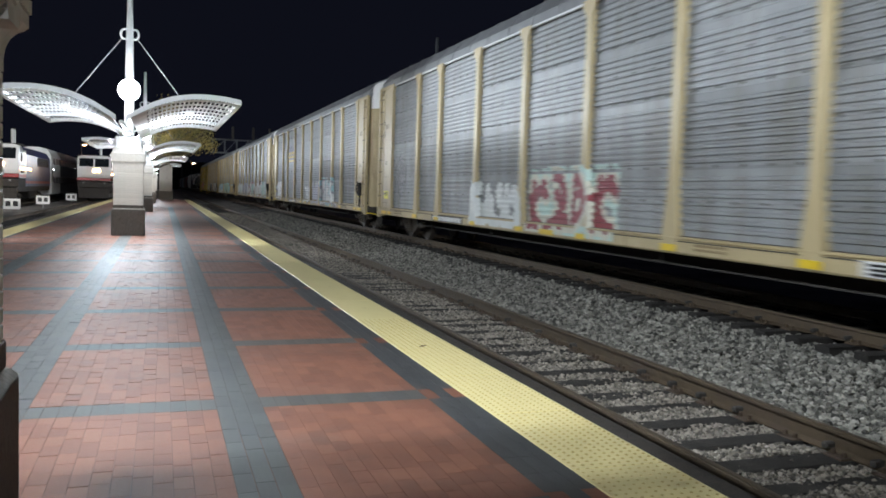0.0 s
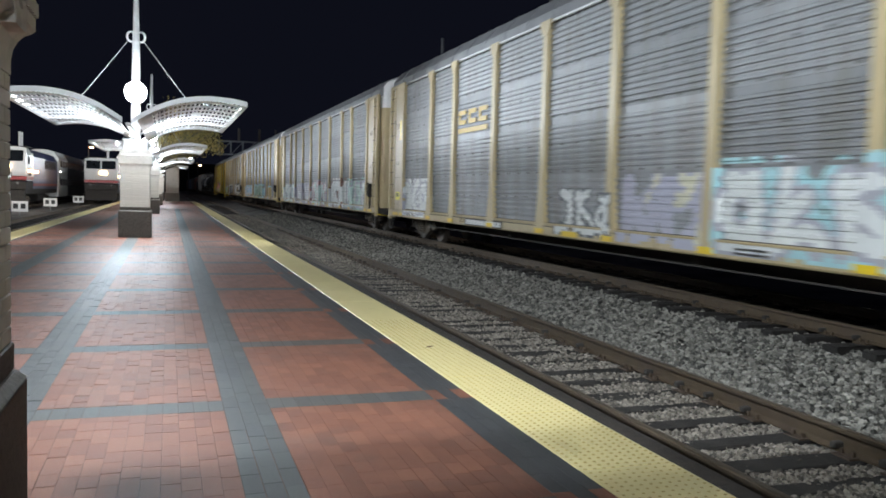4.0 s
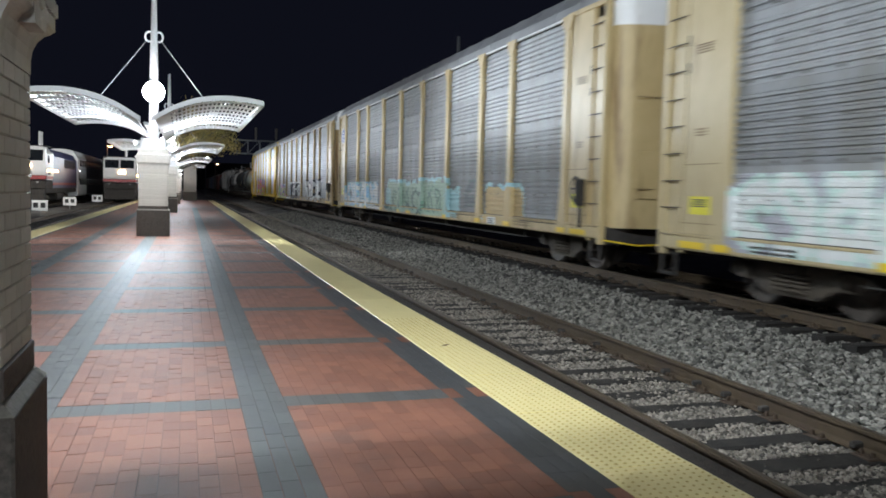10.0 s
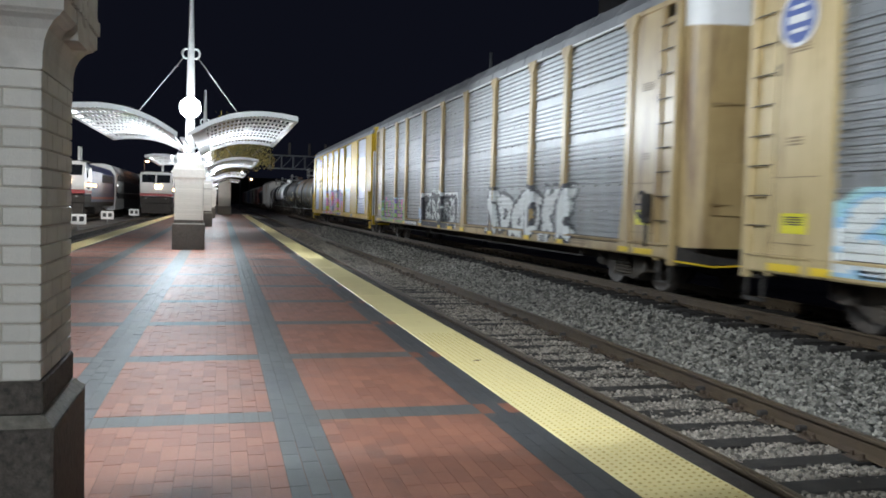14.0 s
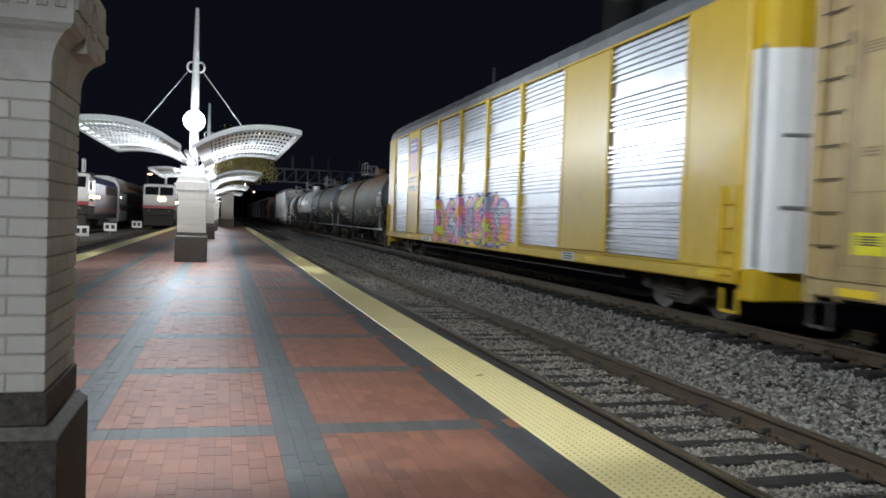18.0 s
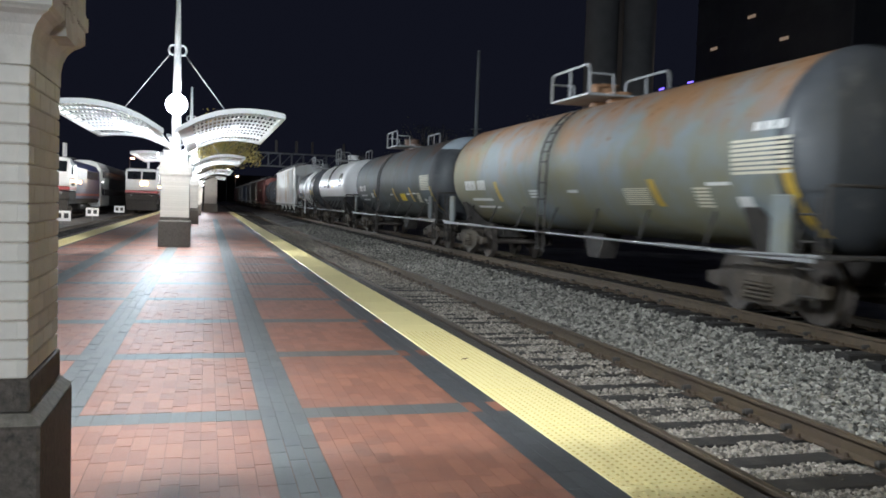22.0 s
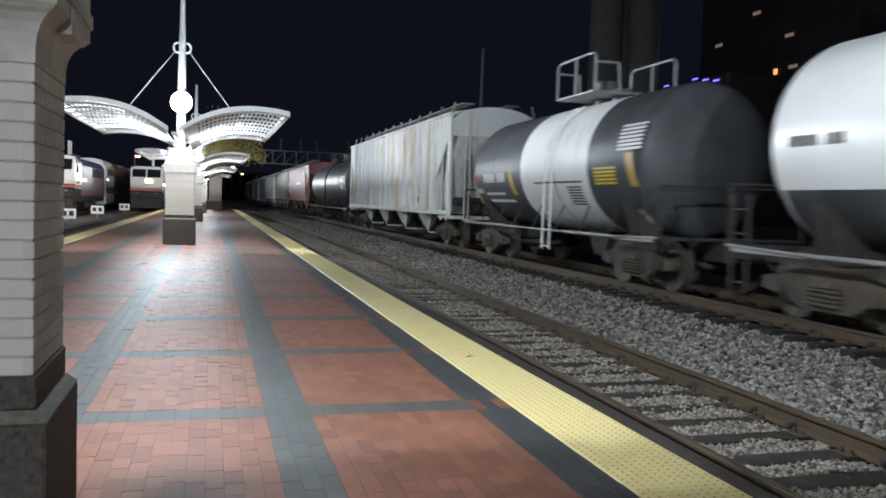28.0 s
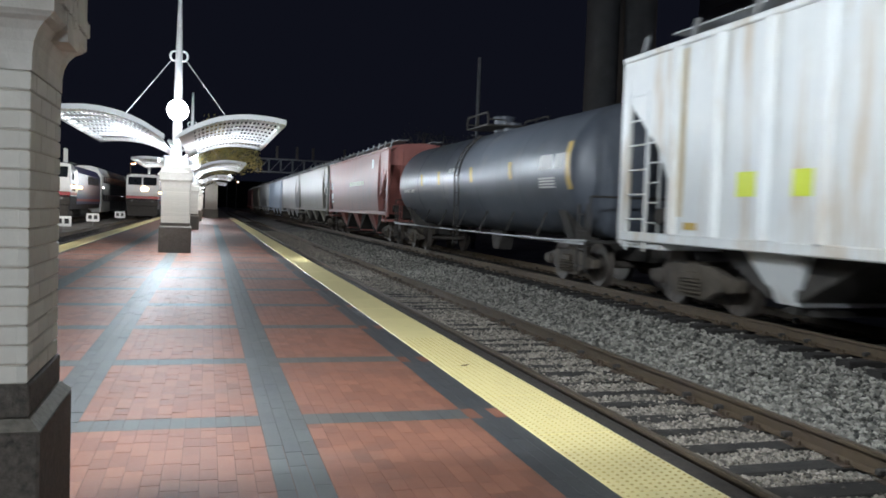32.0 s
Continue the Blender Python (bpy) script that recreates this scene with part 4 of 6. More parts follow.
tag_on(2, 73.4, 78.3, 0.815, 2.0, "faint", "lilac", 32, accents=("white",), halo="faint")
tag_on(2, 68.4, 72.8, 0.75, 2.1, "mint", "rose", 33, accents=("white", "mint"), halo="faint")
tag_on(2, 63.7, 67.3, 0.815, 2.15, "white", "white", 34, edge=0.10, halo="brown")
tag_on(2, 60.0, 63.6, 0.815, 2.10, "white", "lilac", 35, accents=("mint",), halo="teal")
tag_on(3, 105.1, 111.7, 0.815, 1.95, "white", "blue", 41, edge=0.07, halo="aqua")
tag_on(3, 95.9, 103.5, 0.815, 2.12, "sage", "sage", 42, edge=0.03, halo="aqua", cloud=True)
for a, b, z0, z1, sd in ((96.6, 98.2, 0.8, 1.9, 61), (98.4, 100.1, 0.75, 1.8, 62), (100.3, 101.6, 0.9, 1.9, 63), (101.7, 103.0, 0.7, 1.7, 64)):
    graffiti(RACKS[3], a - LEADS[3], b - LEADS[3], z0, z1, "moss", "green", sd, lift=0.011, edge=0.03, thin=0.30, **OR)
tag_on(3, 102.9, 103.7, 0.9, 1.7, "aqua", "aqua", 46)
tag_on(3, 95.0, 96.2, 0.815, 1.75, "aqua", "aqua", 43)
tag_on(3, 93.7, 94.6, 1.15, 2.0, "grey", "moss", 44, edge=0.04)
tag_on(3, 90.5, 93.0, 0.815, 1.9, "ochre", "ochre", 45, edge=0.02, halo="aqua", cloud=True)
tag_on(4, 119.2, 125.2, 0.815, 2.15, "white", "black", 51, edge=0.10)
tag_on(4, 128.1, 132.9, 0.815, 2.25, "black", "white", 54, edge=0.10, cloud=True)
tag_on(4, 128.4, 132.3, 0.95, 2.0, "white", "grey", 52, edge=0.05, thin=0.55, lift=0.011)
tag_on(4, 132.6, 133.0, 0.815, 1.5, "blue", "blue", 56, edge=0.05)
tag_on(4, 135.5, 140.4, 0.815, 2.05, "fern", "aqua", 53, edge=0.05, cloud=True)
tag_on(4, 135.6, 140.3, 0.83, 2.0, "violet", "fern", 57, edge=0.0, thin=0.28, lift=0.011)
tag_on(4, 135.7, 140.2, 0.85, 2.0, "pink", "violet", 58, edge=0.02, thin=0.38, lift=0.017)
# a round black scribble near the end of the first car
sc = Geo()
turn = [(0.10 + 0.055 * i / 6 + 0.05 * math.sin(i * 1.7), i * math.pi / 6) for i in range(64)]
for (r0, a0), (r1, a1) in zip(turn, turn[1:]):
    sc.add([(-1.491, 25.0 - LEADS[0] + r * math.cos(q), 2.05 + r * math.sin(q)) for r, q in ((r0, a0), (r0 + 0.035, a0), (r1 + 0.035, a1), (r1, a1))], [(0, 1, 2, 3)])
part("graffiti", sc, M["spray_grey"], RACKS[0], "round dark sprayed scribble")["kind"] = "stuff"

# yellow lettering-like mark and road-name plates, as plain shapes
mk = Geo()
for k in range(3):
    y = 49.2 - LEADS[1] - k * 0.72
    mk.box(-1.512, y, 3.37, 0.012, 0.54, 0.11).box(-1.512, y, 3.61, 0.012, 0.54, 0.11).box(-1.512, y + 0.2, 3.49, 0.0118, 0.15, 0.30)
mk.box(-1.512, 48.48 - LEADS[1], 3.16, 0.012, 2.05, 0.12)
part("painted_mark", mk, M["ochre"], RACKS[1], "faded yellow painted company mark")["kind"] = "stuff"
sg = Geo().box(-1.525, 54.9 - LEADS[1], 3.55, 0.02, 0.42, 0.62, 0.004)
part("yellow_sign", sg, M["reflector"], RACKS[1])
dk = Geo().tube((-1.531, 112.55 - LEADS[3], 4.05), (-1.519, 112.55 - LEADS[3], 4.05), 0.35, 24)
disc = part("round_mark", dk, M["spray_navy"], RACKS[3], "round blue and white company mark")
ring = Geo()
for i in range(24):
    a0, a1 = 2 * math.pi * i / 24, 2 * math.pi * (i + 1) / 24
    ring.add([(-1.534, 112.55 - LEADS[3] + r * math.cos(q), 4.05 + r * math.sin(q)) for q in (a0, a1) for r in (0.31, 0.36)], [(0, 1, 3, 2)])
ring.box(-1.534, 112.55 - LEADS[3], 4.05, 0.004, 0.40, 0.10).box(-1.534, 112.55 - LEADS[3], 4.20, 0.004, 0.30, 0.05).box(-1.534, 112.55 - LEADS[3], 3.90, 0.004, 0.30, 0.05)
part("mark_print", ring, M["stencil"], disc)["kind"] = "stuff"
for k, y in ((0, 19.2), (1, 46.3), (2, 75.6), (4, 133.4), (3, 104.3)):
    ng = Geo()
    bars(ng, -1.563, y - LEADS[k], 0.90, 2.3, 0.11, 1, 9)
    bk = part("number_board", Geo().box(-1.557, y - LEADS[k] + 1.15, 0.90, 0.008, 2.45, 0.16), M["grime"], RACKS[k])
    part("number_bar_row", ng, M["stencil"], bk)["kind"] = "stuff"

# ---- the last, yellow auto rack ----
YL = 26.1
YLEAD = 143.45
yel = put_car("auto_rack_car", YLEAD, "bright yellow auto rack car with shiny galvanised panels and graffiti")
rack_common(yel, M["yellow"], M["galv_new"], M["roof"], YL)
Y_EDGES = [1.6, 4.4, 6.55, 9.2, 11.95, 14.65, 17.4, 20.3, 22.1, 24.8]
YP = post_mesh(M["yellow"], 0.065, 0.08)
for i, (a, b) in enumerate(zip(Y_EDGES, Y_EDGES[1:])):
    if i in (1, 7):
        part("wide_plate", Geo().box(-1.50, (a + b) / 2, 2.99, 0.07, b - a - 0.01, 3.86, 0.012), M["yellow"], yel, "smooth yellow steel plate")
    else:
        part("side_panel", panel_mesh(b - a, NEW_RIDGES, M["galv_new"]), None, yel, at=(0, a, 0))
for u in Y_EDGES:
    slim = u in (9.2, 11.95, 14.65, 17.4)
    if slim:
        part("rack_post", YP, None, yel, at=pose(0, u, 0))
    else:
        part("corner_strip", Geo().box(-1.525, u, 2.99, 0.05, 0.10, 3.86, 0.01), M["yellow"], yel)
for e, s in ((0, 1), (YL, -1)):
    y = lambda d: e + s * d
    part("end_panel", Geo().box(-1.49, y(0.82 if s > 0 else 0.68), 2.97, 0.09, 1.56 if s > 0 else 1.26, 4.0, 0.03), M["yellow"], yel)
    ed = [(-1.46, y(0.10)), (-1.38, y(-0.10)), (-1.0, y(-0.32)), (0, y(-0.42)), (1.0, y(-0.32)), (1.38, y(-0.10)), (1.46, y(0.10)), (1.46, y(0.2)), (-1.46, y(0.2))]
    door = part("end_door", Geo().sweep(ed if s > 0 else ed[::-1], 1.0, 4.10, "z"), M["white"] if s > 0 else M["yellow"], yel, "white sheeted end door" if s > 0 else "yellow end door")
    part("door_head", Geo().sweep([(p[0] * 0.99, p[1]) for p in (ed if s > 0 else ed[::-1])], 4.103, 5.30, "z"), M["yellow"], door)
    part("door_edge", Geo().box(-1.40, y(-0.13), 2.6, 0.05, 0.05, 3.1, 0.01), M["galv"], door)
    for z in (1.9, 2.9):
        part("door_bar", Geo().box(-0.72, y(-0.385), z, 0.9, 0.03, 0.05, 0.008, Matrix.Rotation(radians(-13 * s), 4, "Z")), M["galv"], door)
    part("end_ladder", ladder(Geo(), -1.565, y(0.28), 0.40, 0.80, 2.2, 0.34), M["yellow"], yel)
    part("end_sill", Geo().box(0, y(0.0), 0.80, 2.9, 0.34, 0.46, 0.03), M["yellow"], yel)
    part("step", Geo().box(-1.50, y(0.28), 0.40, 0.05, 0.42, 0.04).box(-1.50, y(0.09), 0.55, 0.04, 0.03, 0.34).box(-1.50, y(0.47), 0.55, 0.04, 0.03, 0.34), M["yellow"], yel)
shield_y = 21.2
shp = [(-0.62, 4.62), (-0.66, 4.30), (-0.60, 3.70), (-0.42, 3.42), (0, 3.25), (0.42, 3.42), (0.60, 3.70), (0.66, 4.30), (0.62, 4.62), (0.30, 4.70), (0, 4.62), (-0.30, 4.70)]
sh = part("shield_mark", Geo().sweep([(shield_y + p[0], p[1]) for p in shp], -1.541, -1.536, "x"), surface("faded_pink", (0.72, 0.46, 0.44), (0.78, 0.52, 0.50), 4, 0.5), yel, "pale red striped shield mark")
sb = Geo().sweep([(shield_y + p[0] * 0.99, p[1]) for p in ((-0.655, 4.12), (0.655, 4.12), (0.66, 4.30), (0.62, 4.60), (0.30, 4.68), (0, 4.60), (-0.30, 4.68), (-0.62, 4.60), (-0.66, 4.30))], -1.546, -1.5415, "x")
part("shield_top", sb, M["spray_violet"], sh)
sbar = Geo()
bars(sbar, -1.548, shield_y - 0.5, 4.45, 1.0, 0.10, 2, 5)
part("shield_bar_row", sbar, M["stencil"], sh)["kind"] = "stuff"


def lettering(text, size, material, parent, at):
    """Built-in font text turned into a thin mesh; reads towards the platform side."""
    cu = bpy.data.curves.new("lettering", "FONT")
    cu.body, cu.size, cu.align_x, cu.extrude = text, size, "CENTER", 0.002
    tmp = new("lettering", cu)
    dg = bpy.context.evaluated_depsgraph_get()
    me = bpy.data.meshes.new_from_object(tmp.evaluated_get(dg))
    bpy.data.objects.remove(tmp)
    me.materials.append(material)
    ob = new("lettering", me)
    ob.parent = parent
    ob.matrix_basis = at
    return ob


for text, z in (("BUILDING", 2.98), ("AMERICA", 2.66)):
    lettering(text, 0.34, M["black"], yel, pose(-1.539, shield_y, z, 90, 0, -90))
for u in [0.8, 4.9, 10.2, 13.0, 16.0, 21.5, 25.6]:
    part("reflector", Geo().box(-1.556, u, 0.91, 0.012, 0.50, 0.10, 0.003), M["reflector"], yel)
for u, w in ((6.0, 0.62), (18.6, 1.2)):
    dp = part("data_plate", Geo().box(-1.557, u, 0.91, 0.012, w, 0.18, 0.003), M["stencil"], yel)
    pg = Geo()
    bars(pg, -1.566, u - w * 0.4, 0.965, w * 0.8, 0.03, 3, 2)
    part("plate_print", pg, M["black"], dp)
graffiti(yel, 153.3 - YLEAD, 161.0 - YLEAD, 0.815, 2.38, "pink", "navy", 61, [9.2, 11.95, 14.65, 17.4], NEW_RIDGES, accents=("orange", "lime", "pink", "lilac"))


# ---- tank cars ----
M["running_bar"] = surface("worn_pale_steel", (0.28, 0.285, 0.29), (0.38, 0.385, 0.385), 5, 0.5, metal=0.4, bump=0.1)


def tank_car(lead, length, radius, zc, shell, label, bands=(), ends=None, truck_in=1.9, dome=0.5, platform_at=0.5, rail_high=0.62, marks=(), low_ladder=True, rail_mat=None):
    car = put_car("tank_car", lead, label)
    a, b = 0.75, length - 0.75
    end = [(radius * math.sin(t), -dome * math.cos(t)) for t in [math.pi / 2 * i / 8 for i in range(9)]]
    prof = [(max(r, 0.001), a + dome + d) for r, d in end] + [(max(r, 0.001), b - dome - d) for r, d in reversed(end)]
    part("shell", Geo().lathe(prof, (0, 0, zc), 56), shell, car, label)
    if ends is not None:
        for e in (prof[:9], prof[9:]):
            off = 0.004 if e[0][1] > length / 2 else -0.004
            part("end_dome", Geo().lathe([(r + 0.004, t + off) for r, t in e], (0, 0, zc), 56), M["tank_end_pale"] if lead > 180 else ends, car, "pale blue-grey domed tank end" if lead > 180 else "dark domed tank end")
            # dark layer over all but the top of the dome
            lim, nn, vs = radius - 0.46, 48, []
            for r, t in e:
                a0 = math.acos(lim / (r + 0.012)) if r + 0.012 > lim else 0.0
                for i in range(nn + 1):
                    q = a0 + (2 * math.pi - 2 * a0) * i / nn
                    vs.append(((r + 0.012) * math.sin(q), t + off * 3, zc + (r + 0.012) * math.cos(q)))
            fs = [(j * (nn + 1) + i, j * (nn + 1) + i + 1, (j + 1) * (nn + 1) + i + 1, (j + 1) * (nn + 1) + i) for j in range(len(e) - 1) for i in range(nn)]
            part("head_shield", Geo().add(vs, fs, True), ends, car, "dark layer over all but the top of the tank end")
    for y0, y1, mat_b, lab in bands:
        part("painted_band", Geo().lathe([(radius + 0.004, y0), (radius + 0.004, y1)], (0, 0, zc), 56), mat_b, car, lab)
    for i in range(1, 5):
        wl = Geo()
        y = a + (b - a) * i / 5
        wl.lathe([(radius + 0.001, y - 0.02), (radius + 0.008, y - 0.008), (radius + 0.008, y + 0.008), (radius + 0.001, y + 0.02)], (0, 0, zc), 56)
        part("weld_seam", wl, shell, car)
    for y in (truck_in, length - truck_in):
        sd = [(-1.25, zc - radius + 0.62), (-0.95, 0.92), (0.95, 0.92), (1.25, zc - radius + 0.62), (0.6, zc - radius + 0.05), (-0.6, zc - radius + 0.05)]
        part("saddle", Geo().sweep(sd, y - 0.20, y + 0.20), M["under"], car)
    for e, s in ((0, 1), (length, -1)):
        y = lambda d: e + s * d
        part("stub_sill", Geo().box(0, y(1.3), 0.86, 0.5, 2.6, 0.36, 0.03), M["under"], car)
        part("end_platform", Geo().box(0, y(0.45), 1.06, 2.8, 0.5, 0.05, 0.01), M["under"], car)
        if ends is not None:
            part("brake_stand", Geo().box(-1.38, y(1.1), 1.42, 0.08, 0.36, 0.84, 0.02), shell, car)
        part("end_rail", Geo().pipe([(-1.38, y(0.25), 1.06), (-1.38, y(0.25), 1.95), (1.38, y(0.25), 1.95), (1.38, y(0.25), 1.06)], 0.022), M["under"], car)
        part("end_ladder", ladder(Geo(), -1.40, y(0.55), 0.36, 0.45, 1.8, 0.34), M["under"], car)
    part("running_rail", Geo().pipe([(-1.44, 0.3, 1.08), (-1.46, 2.2, 1.03), (-1.46, length - 2.2, 1.03), (-1.44, length - 0.3, 1.08)], 0.024, 8).box(-1.43, 2.2, 1.03, 0.02, 3.6, 0.07).box(-1.43, length - 2.2, 1.03, 0.02, 3.6, 0.07), M["running_bar"], car, "pale steel bar along the running board")
    rb = Geo().tube((-1.46, 0, 1.0), (-1.15, 0.18, zc - radius * 0.62), 0.02, 6).mesh("rail_bracket")
    for i in range(1, 8):
        part("rail_bracket", rb, M["under"], car, at=(0, a + (b - a) * i / 8, 0))
    py = length * platform_at
    top = zc + radius
    part("walkway", Geo().box(0, py, top + 0.10, 1.9, 1.9, 0.05, 0.01), rail_mat or M["galv"], car)
    r_mat = rail_mat or M["galv"]
    for sx in (-0.93, 0.93):
        z0, z1 = top + 0.1, top + 0.1 + rail_high
        hoop = [(sx, py - 0.98, z0), (sx, py - 0.98, z1 - 0.14), (sx, py - 0.94, z1 - 0.05), (sx, py - 0.84, z1), (sx, py + 0.84, z1), (sx, py + 0.94, z1 - 0.05), (sx, py + 0.98, z1 - 0.14), (sx, py + 0.98, z0)]
        part("platform_rail", Geo().pipe(hoop, 0.030, 8).tube((sx, py, z0), (sx, py, z1), 0.030, 8), r_mat, car, "hooped rail beside the top platform")
    for sy in (-0.98, 0.98):
        part("platform_rail", Geo().pipe([(-0.93, py + sy, z1 - 0.2), (-0.40, py + sy, z1 - 0.2), (-0.36, py + sy, z0)], 0.022, 8), r_mat, car)
    part("valve_housing", Geo().tube((0, py + 0.25, top - 0.02), (0, py + 0.25, top + 0.42), 0.30, 20).tube((0, py + 0.25, top + 0.42), (0, py + 0.25, top + 0.47), 0.33, 20), shell, car)
    part("manway", Geo().tube((0, py - 0.5, top - 0.02), (0, py - 0.5, top + 0.22), 0.26, 18), shell, car)
    lg = Geo()
    for s in (-0.2, 0.2):
        pts = [(-(radius + 0.07) * math.sin(t), py + s, zc + (radius + 0.07) * math.cos(t)) for t in [0.55 + 0.16 * i for i in range(8)]]
        if low_ladder:
            pts = pts + [(-1.50, py + s, zc - 0.2), (-1.50, py + s, 0.62)]
        lg.pipe(pts, 0.022)
    for i in range(10):
        t = 0.6 + 0.15 * i
        if t < 1.65:
            p = (-(radius + 0.07) * math.sin(t), zc + (radius + 0.07) * math.cos(t))
            lg.tube((p[0], py - 0.2, p[1]), (p[0], py + 0.2, p[1]), 0.016, 6)
    z = 0.68
    while low_ladder and z < zc - 0.2:
        lg.tube((-1.50, py - 0.2, z), (-1.50, py + 0.2, z), 0.016, 6)
        z += 0.36
    part("side_ladder", lg, M["under"] if not bands else M["white"], car)
    part("bottom_outlet", Geo().tube((0, py, zc - radius + 0.05), (0, py, 0.55), 0.16, 14), M["under"], car)
    part("skid", Geo().sweep([(py - 0.6, zc - radius + 0.1), (py - 0.25, 0.5), (py + 0.25, 0.5), (py + 0.6, zc - radius + 0.1)], -0.2, 0.2, "x"), M["under"], car)
    for y0, w, z0, h, key, n in marks:
        # thin curved patch on the near flank
        gm = Geo()
        rows = -n if n < 0 else 1
        cols = n if n > 0 else 1
        for q in range(rows):
            za, zb = z0 + h * q / rows, z0 + h * (q + (0.62 if rows > 1 else 1.0)) / rows
            t0, t1 = [math.acos(max(-1, min(1, (zz - zc) / radius))) for zz in (zb, za)]
            steps = 4 if rows == 1 else 1
            chars = cols * 2 + 1 if cols > 3 else cols
            for k in range(chars):
                if cols > 3 and k == cols - 1:
                    continue
                ya, yb = y0 + w * k / chars, y0 + w * (k + (0.72 if cols > 1 else 1.0)) / chars
                vs = []
                for i in range(steps + 1):
                    t = t0 + (t1 - t0) * i / steps
                    lean = 0.16 * (1 - i / steps) if key == "reflector" and w < 0.3 else 0.0
                    for yy in (ya, yb):
                        vs.append((-(radius + 0.009) * math.sin(t), yy + lean, zc + (radius + 0.009) * math.cos(t)))
                gm.add(vs, [(2 * i, 2 * i + 1, 2 * i + 3, 2 * i + 2) for i in range(steps)])
        part("painted_mark", gm, M["ochre" if key == "reflector" and w < 0.3 else key], car)["kind"] = "stuff"
    running_gear(car, length, truck_in, length - truck_in)
    return car


def tank_paint(name, blue, olive, rust, seed, rust_z):
    """Faded paint in two tones with rust that has eaten down from the top of the shell."""
    m = surface(name, blue, tuple(v * 1.15 for v in blue), 2.5, 0.68, bump=0.08, grain=60, spec=0.35)
    nt = m.node_tree
    lk = nt.links.new
    b = nt.nodes["Principled BSDF"]
    colour = b.inputs["Base Color"].links[0].from_socket
    tc = node(nt, "ShaderNodeTexCoord")
    sep = node(nt, "ShaderNodeSeparateXYZ")
    lk(tc.outputs["Object"], sep.inputs[0])
    for tone, scale, lo, hi, slope, z0 in ((olive, 0.45, 0.42, 0.62, -0.05, 2.4), (rust, 0.75, 0.48, 0.70, 0.20, rust_z), (tuple(v * 0.6 for v in rust), 3.0, 0.60, 0.68, 0.10, rust_z + 0.3)):
        mp = node(nt, "ShaderNodeMapping")
        mp.inputs["Location"].default_value = (seed, seed * 1.7, seed * 0.4)
        n = node(nt, "ShaderNodeTexNoise", Scale=scale, Detail=7.0, Roughness=0.62)
        lk(tc.outputs["Object"], mp.inputs["Vector"])
        lk(mp.outputs["Vector"], n.inputs["Vector"])
        h = node(nt, "ShaderNodeMath")
        h.operation = "MULTIPLY_ADD"
        lk(sep.outputs["Z"], h.inputs[0])
        h.inputs[1].default_value = slope
        h.inputs[2].default_value = -slope * z0
        ad = node(nt, "ShaderNodeMath")
        lk(h.outputs[0], ad.inputs[0])
        lk(n.outputs["Fac"], ad.inputs[1])
        mr = node(nt, "ShaderNodeMapRange")
        mr.inputs["From Min"].default_value, mr.inputs["From Max"].default_value = lo, hi
        mr.inputs["To Max"].default_value = 0.85
        lk(ad.outputs[0], mr.inputs["Value"])
        mx = node(nt, "ShaderNodeMix")
        mx.data_type = "RGBA"
        lk(mr.outputs["Result"], mx.inputs["Factor"])
        lk(colour, mx.inputs["A"])
        mx.inputs["B"].default_value = (*tone, 1)
        colour = mx.outputs["Result"]
    lk(colour, b.inputs["Base Color"])
    return m


M["tank_rust"] = tank_paint("rust_stained_blue_grey_tank", (0.19, 0.215, 0.222), (0.212, 0.19, 0.095), (0.31, 0.145, 0.054), 3.0, 2.85)
M["tank_grey"] = tank_paint("dusty_blue_grey_tank", (0.095, 0.110, 0.122), (0.085, 0.088, 0.070), (0.13, 0.07, 0.042), 11.0, 3.25)
M["tank_end_pale"] = surface("pale_blue_tank_end", (0.40, 0.47, 0.52), (0.48, 0.55, 0.60), 3, 0.55, bump=0.05, stain=(0.06, 0.065, 0.07), stain_scale=1.6, stain_at=0.62)
M["tank_end"] = surface("dark_tank_end", (0.05, 0.056, 0.062), (0.075, 0.08, 0.088), 1.4, 0.45, bump=0.05, stain=(0.16, 0.16, 0.16), stain_scale=1.2, stain_at=0.68)
M["tank_blue"] = surface("blue_black_tank", (0.082, 0.094, 0.115), (0.125, 0.138, 0.160), 1.2, 0.40, bump=0.05, stain=(0.16, 0.155, 0.15), stain_scale=0.8, stain_at=0.66)
M["tank_black"] = surface("black_tank_paint", (0.05, 0.053, 0.058), (0.08, 0.083, 0.09), 1.4, 0.46, spec=0.3, bump=0.05, stain=(0.11, 0.11, 0.11), stain_scale=0.8, stain_at=0.66)
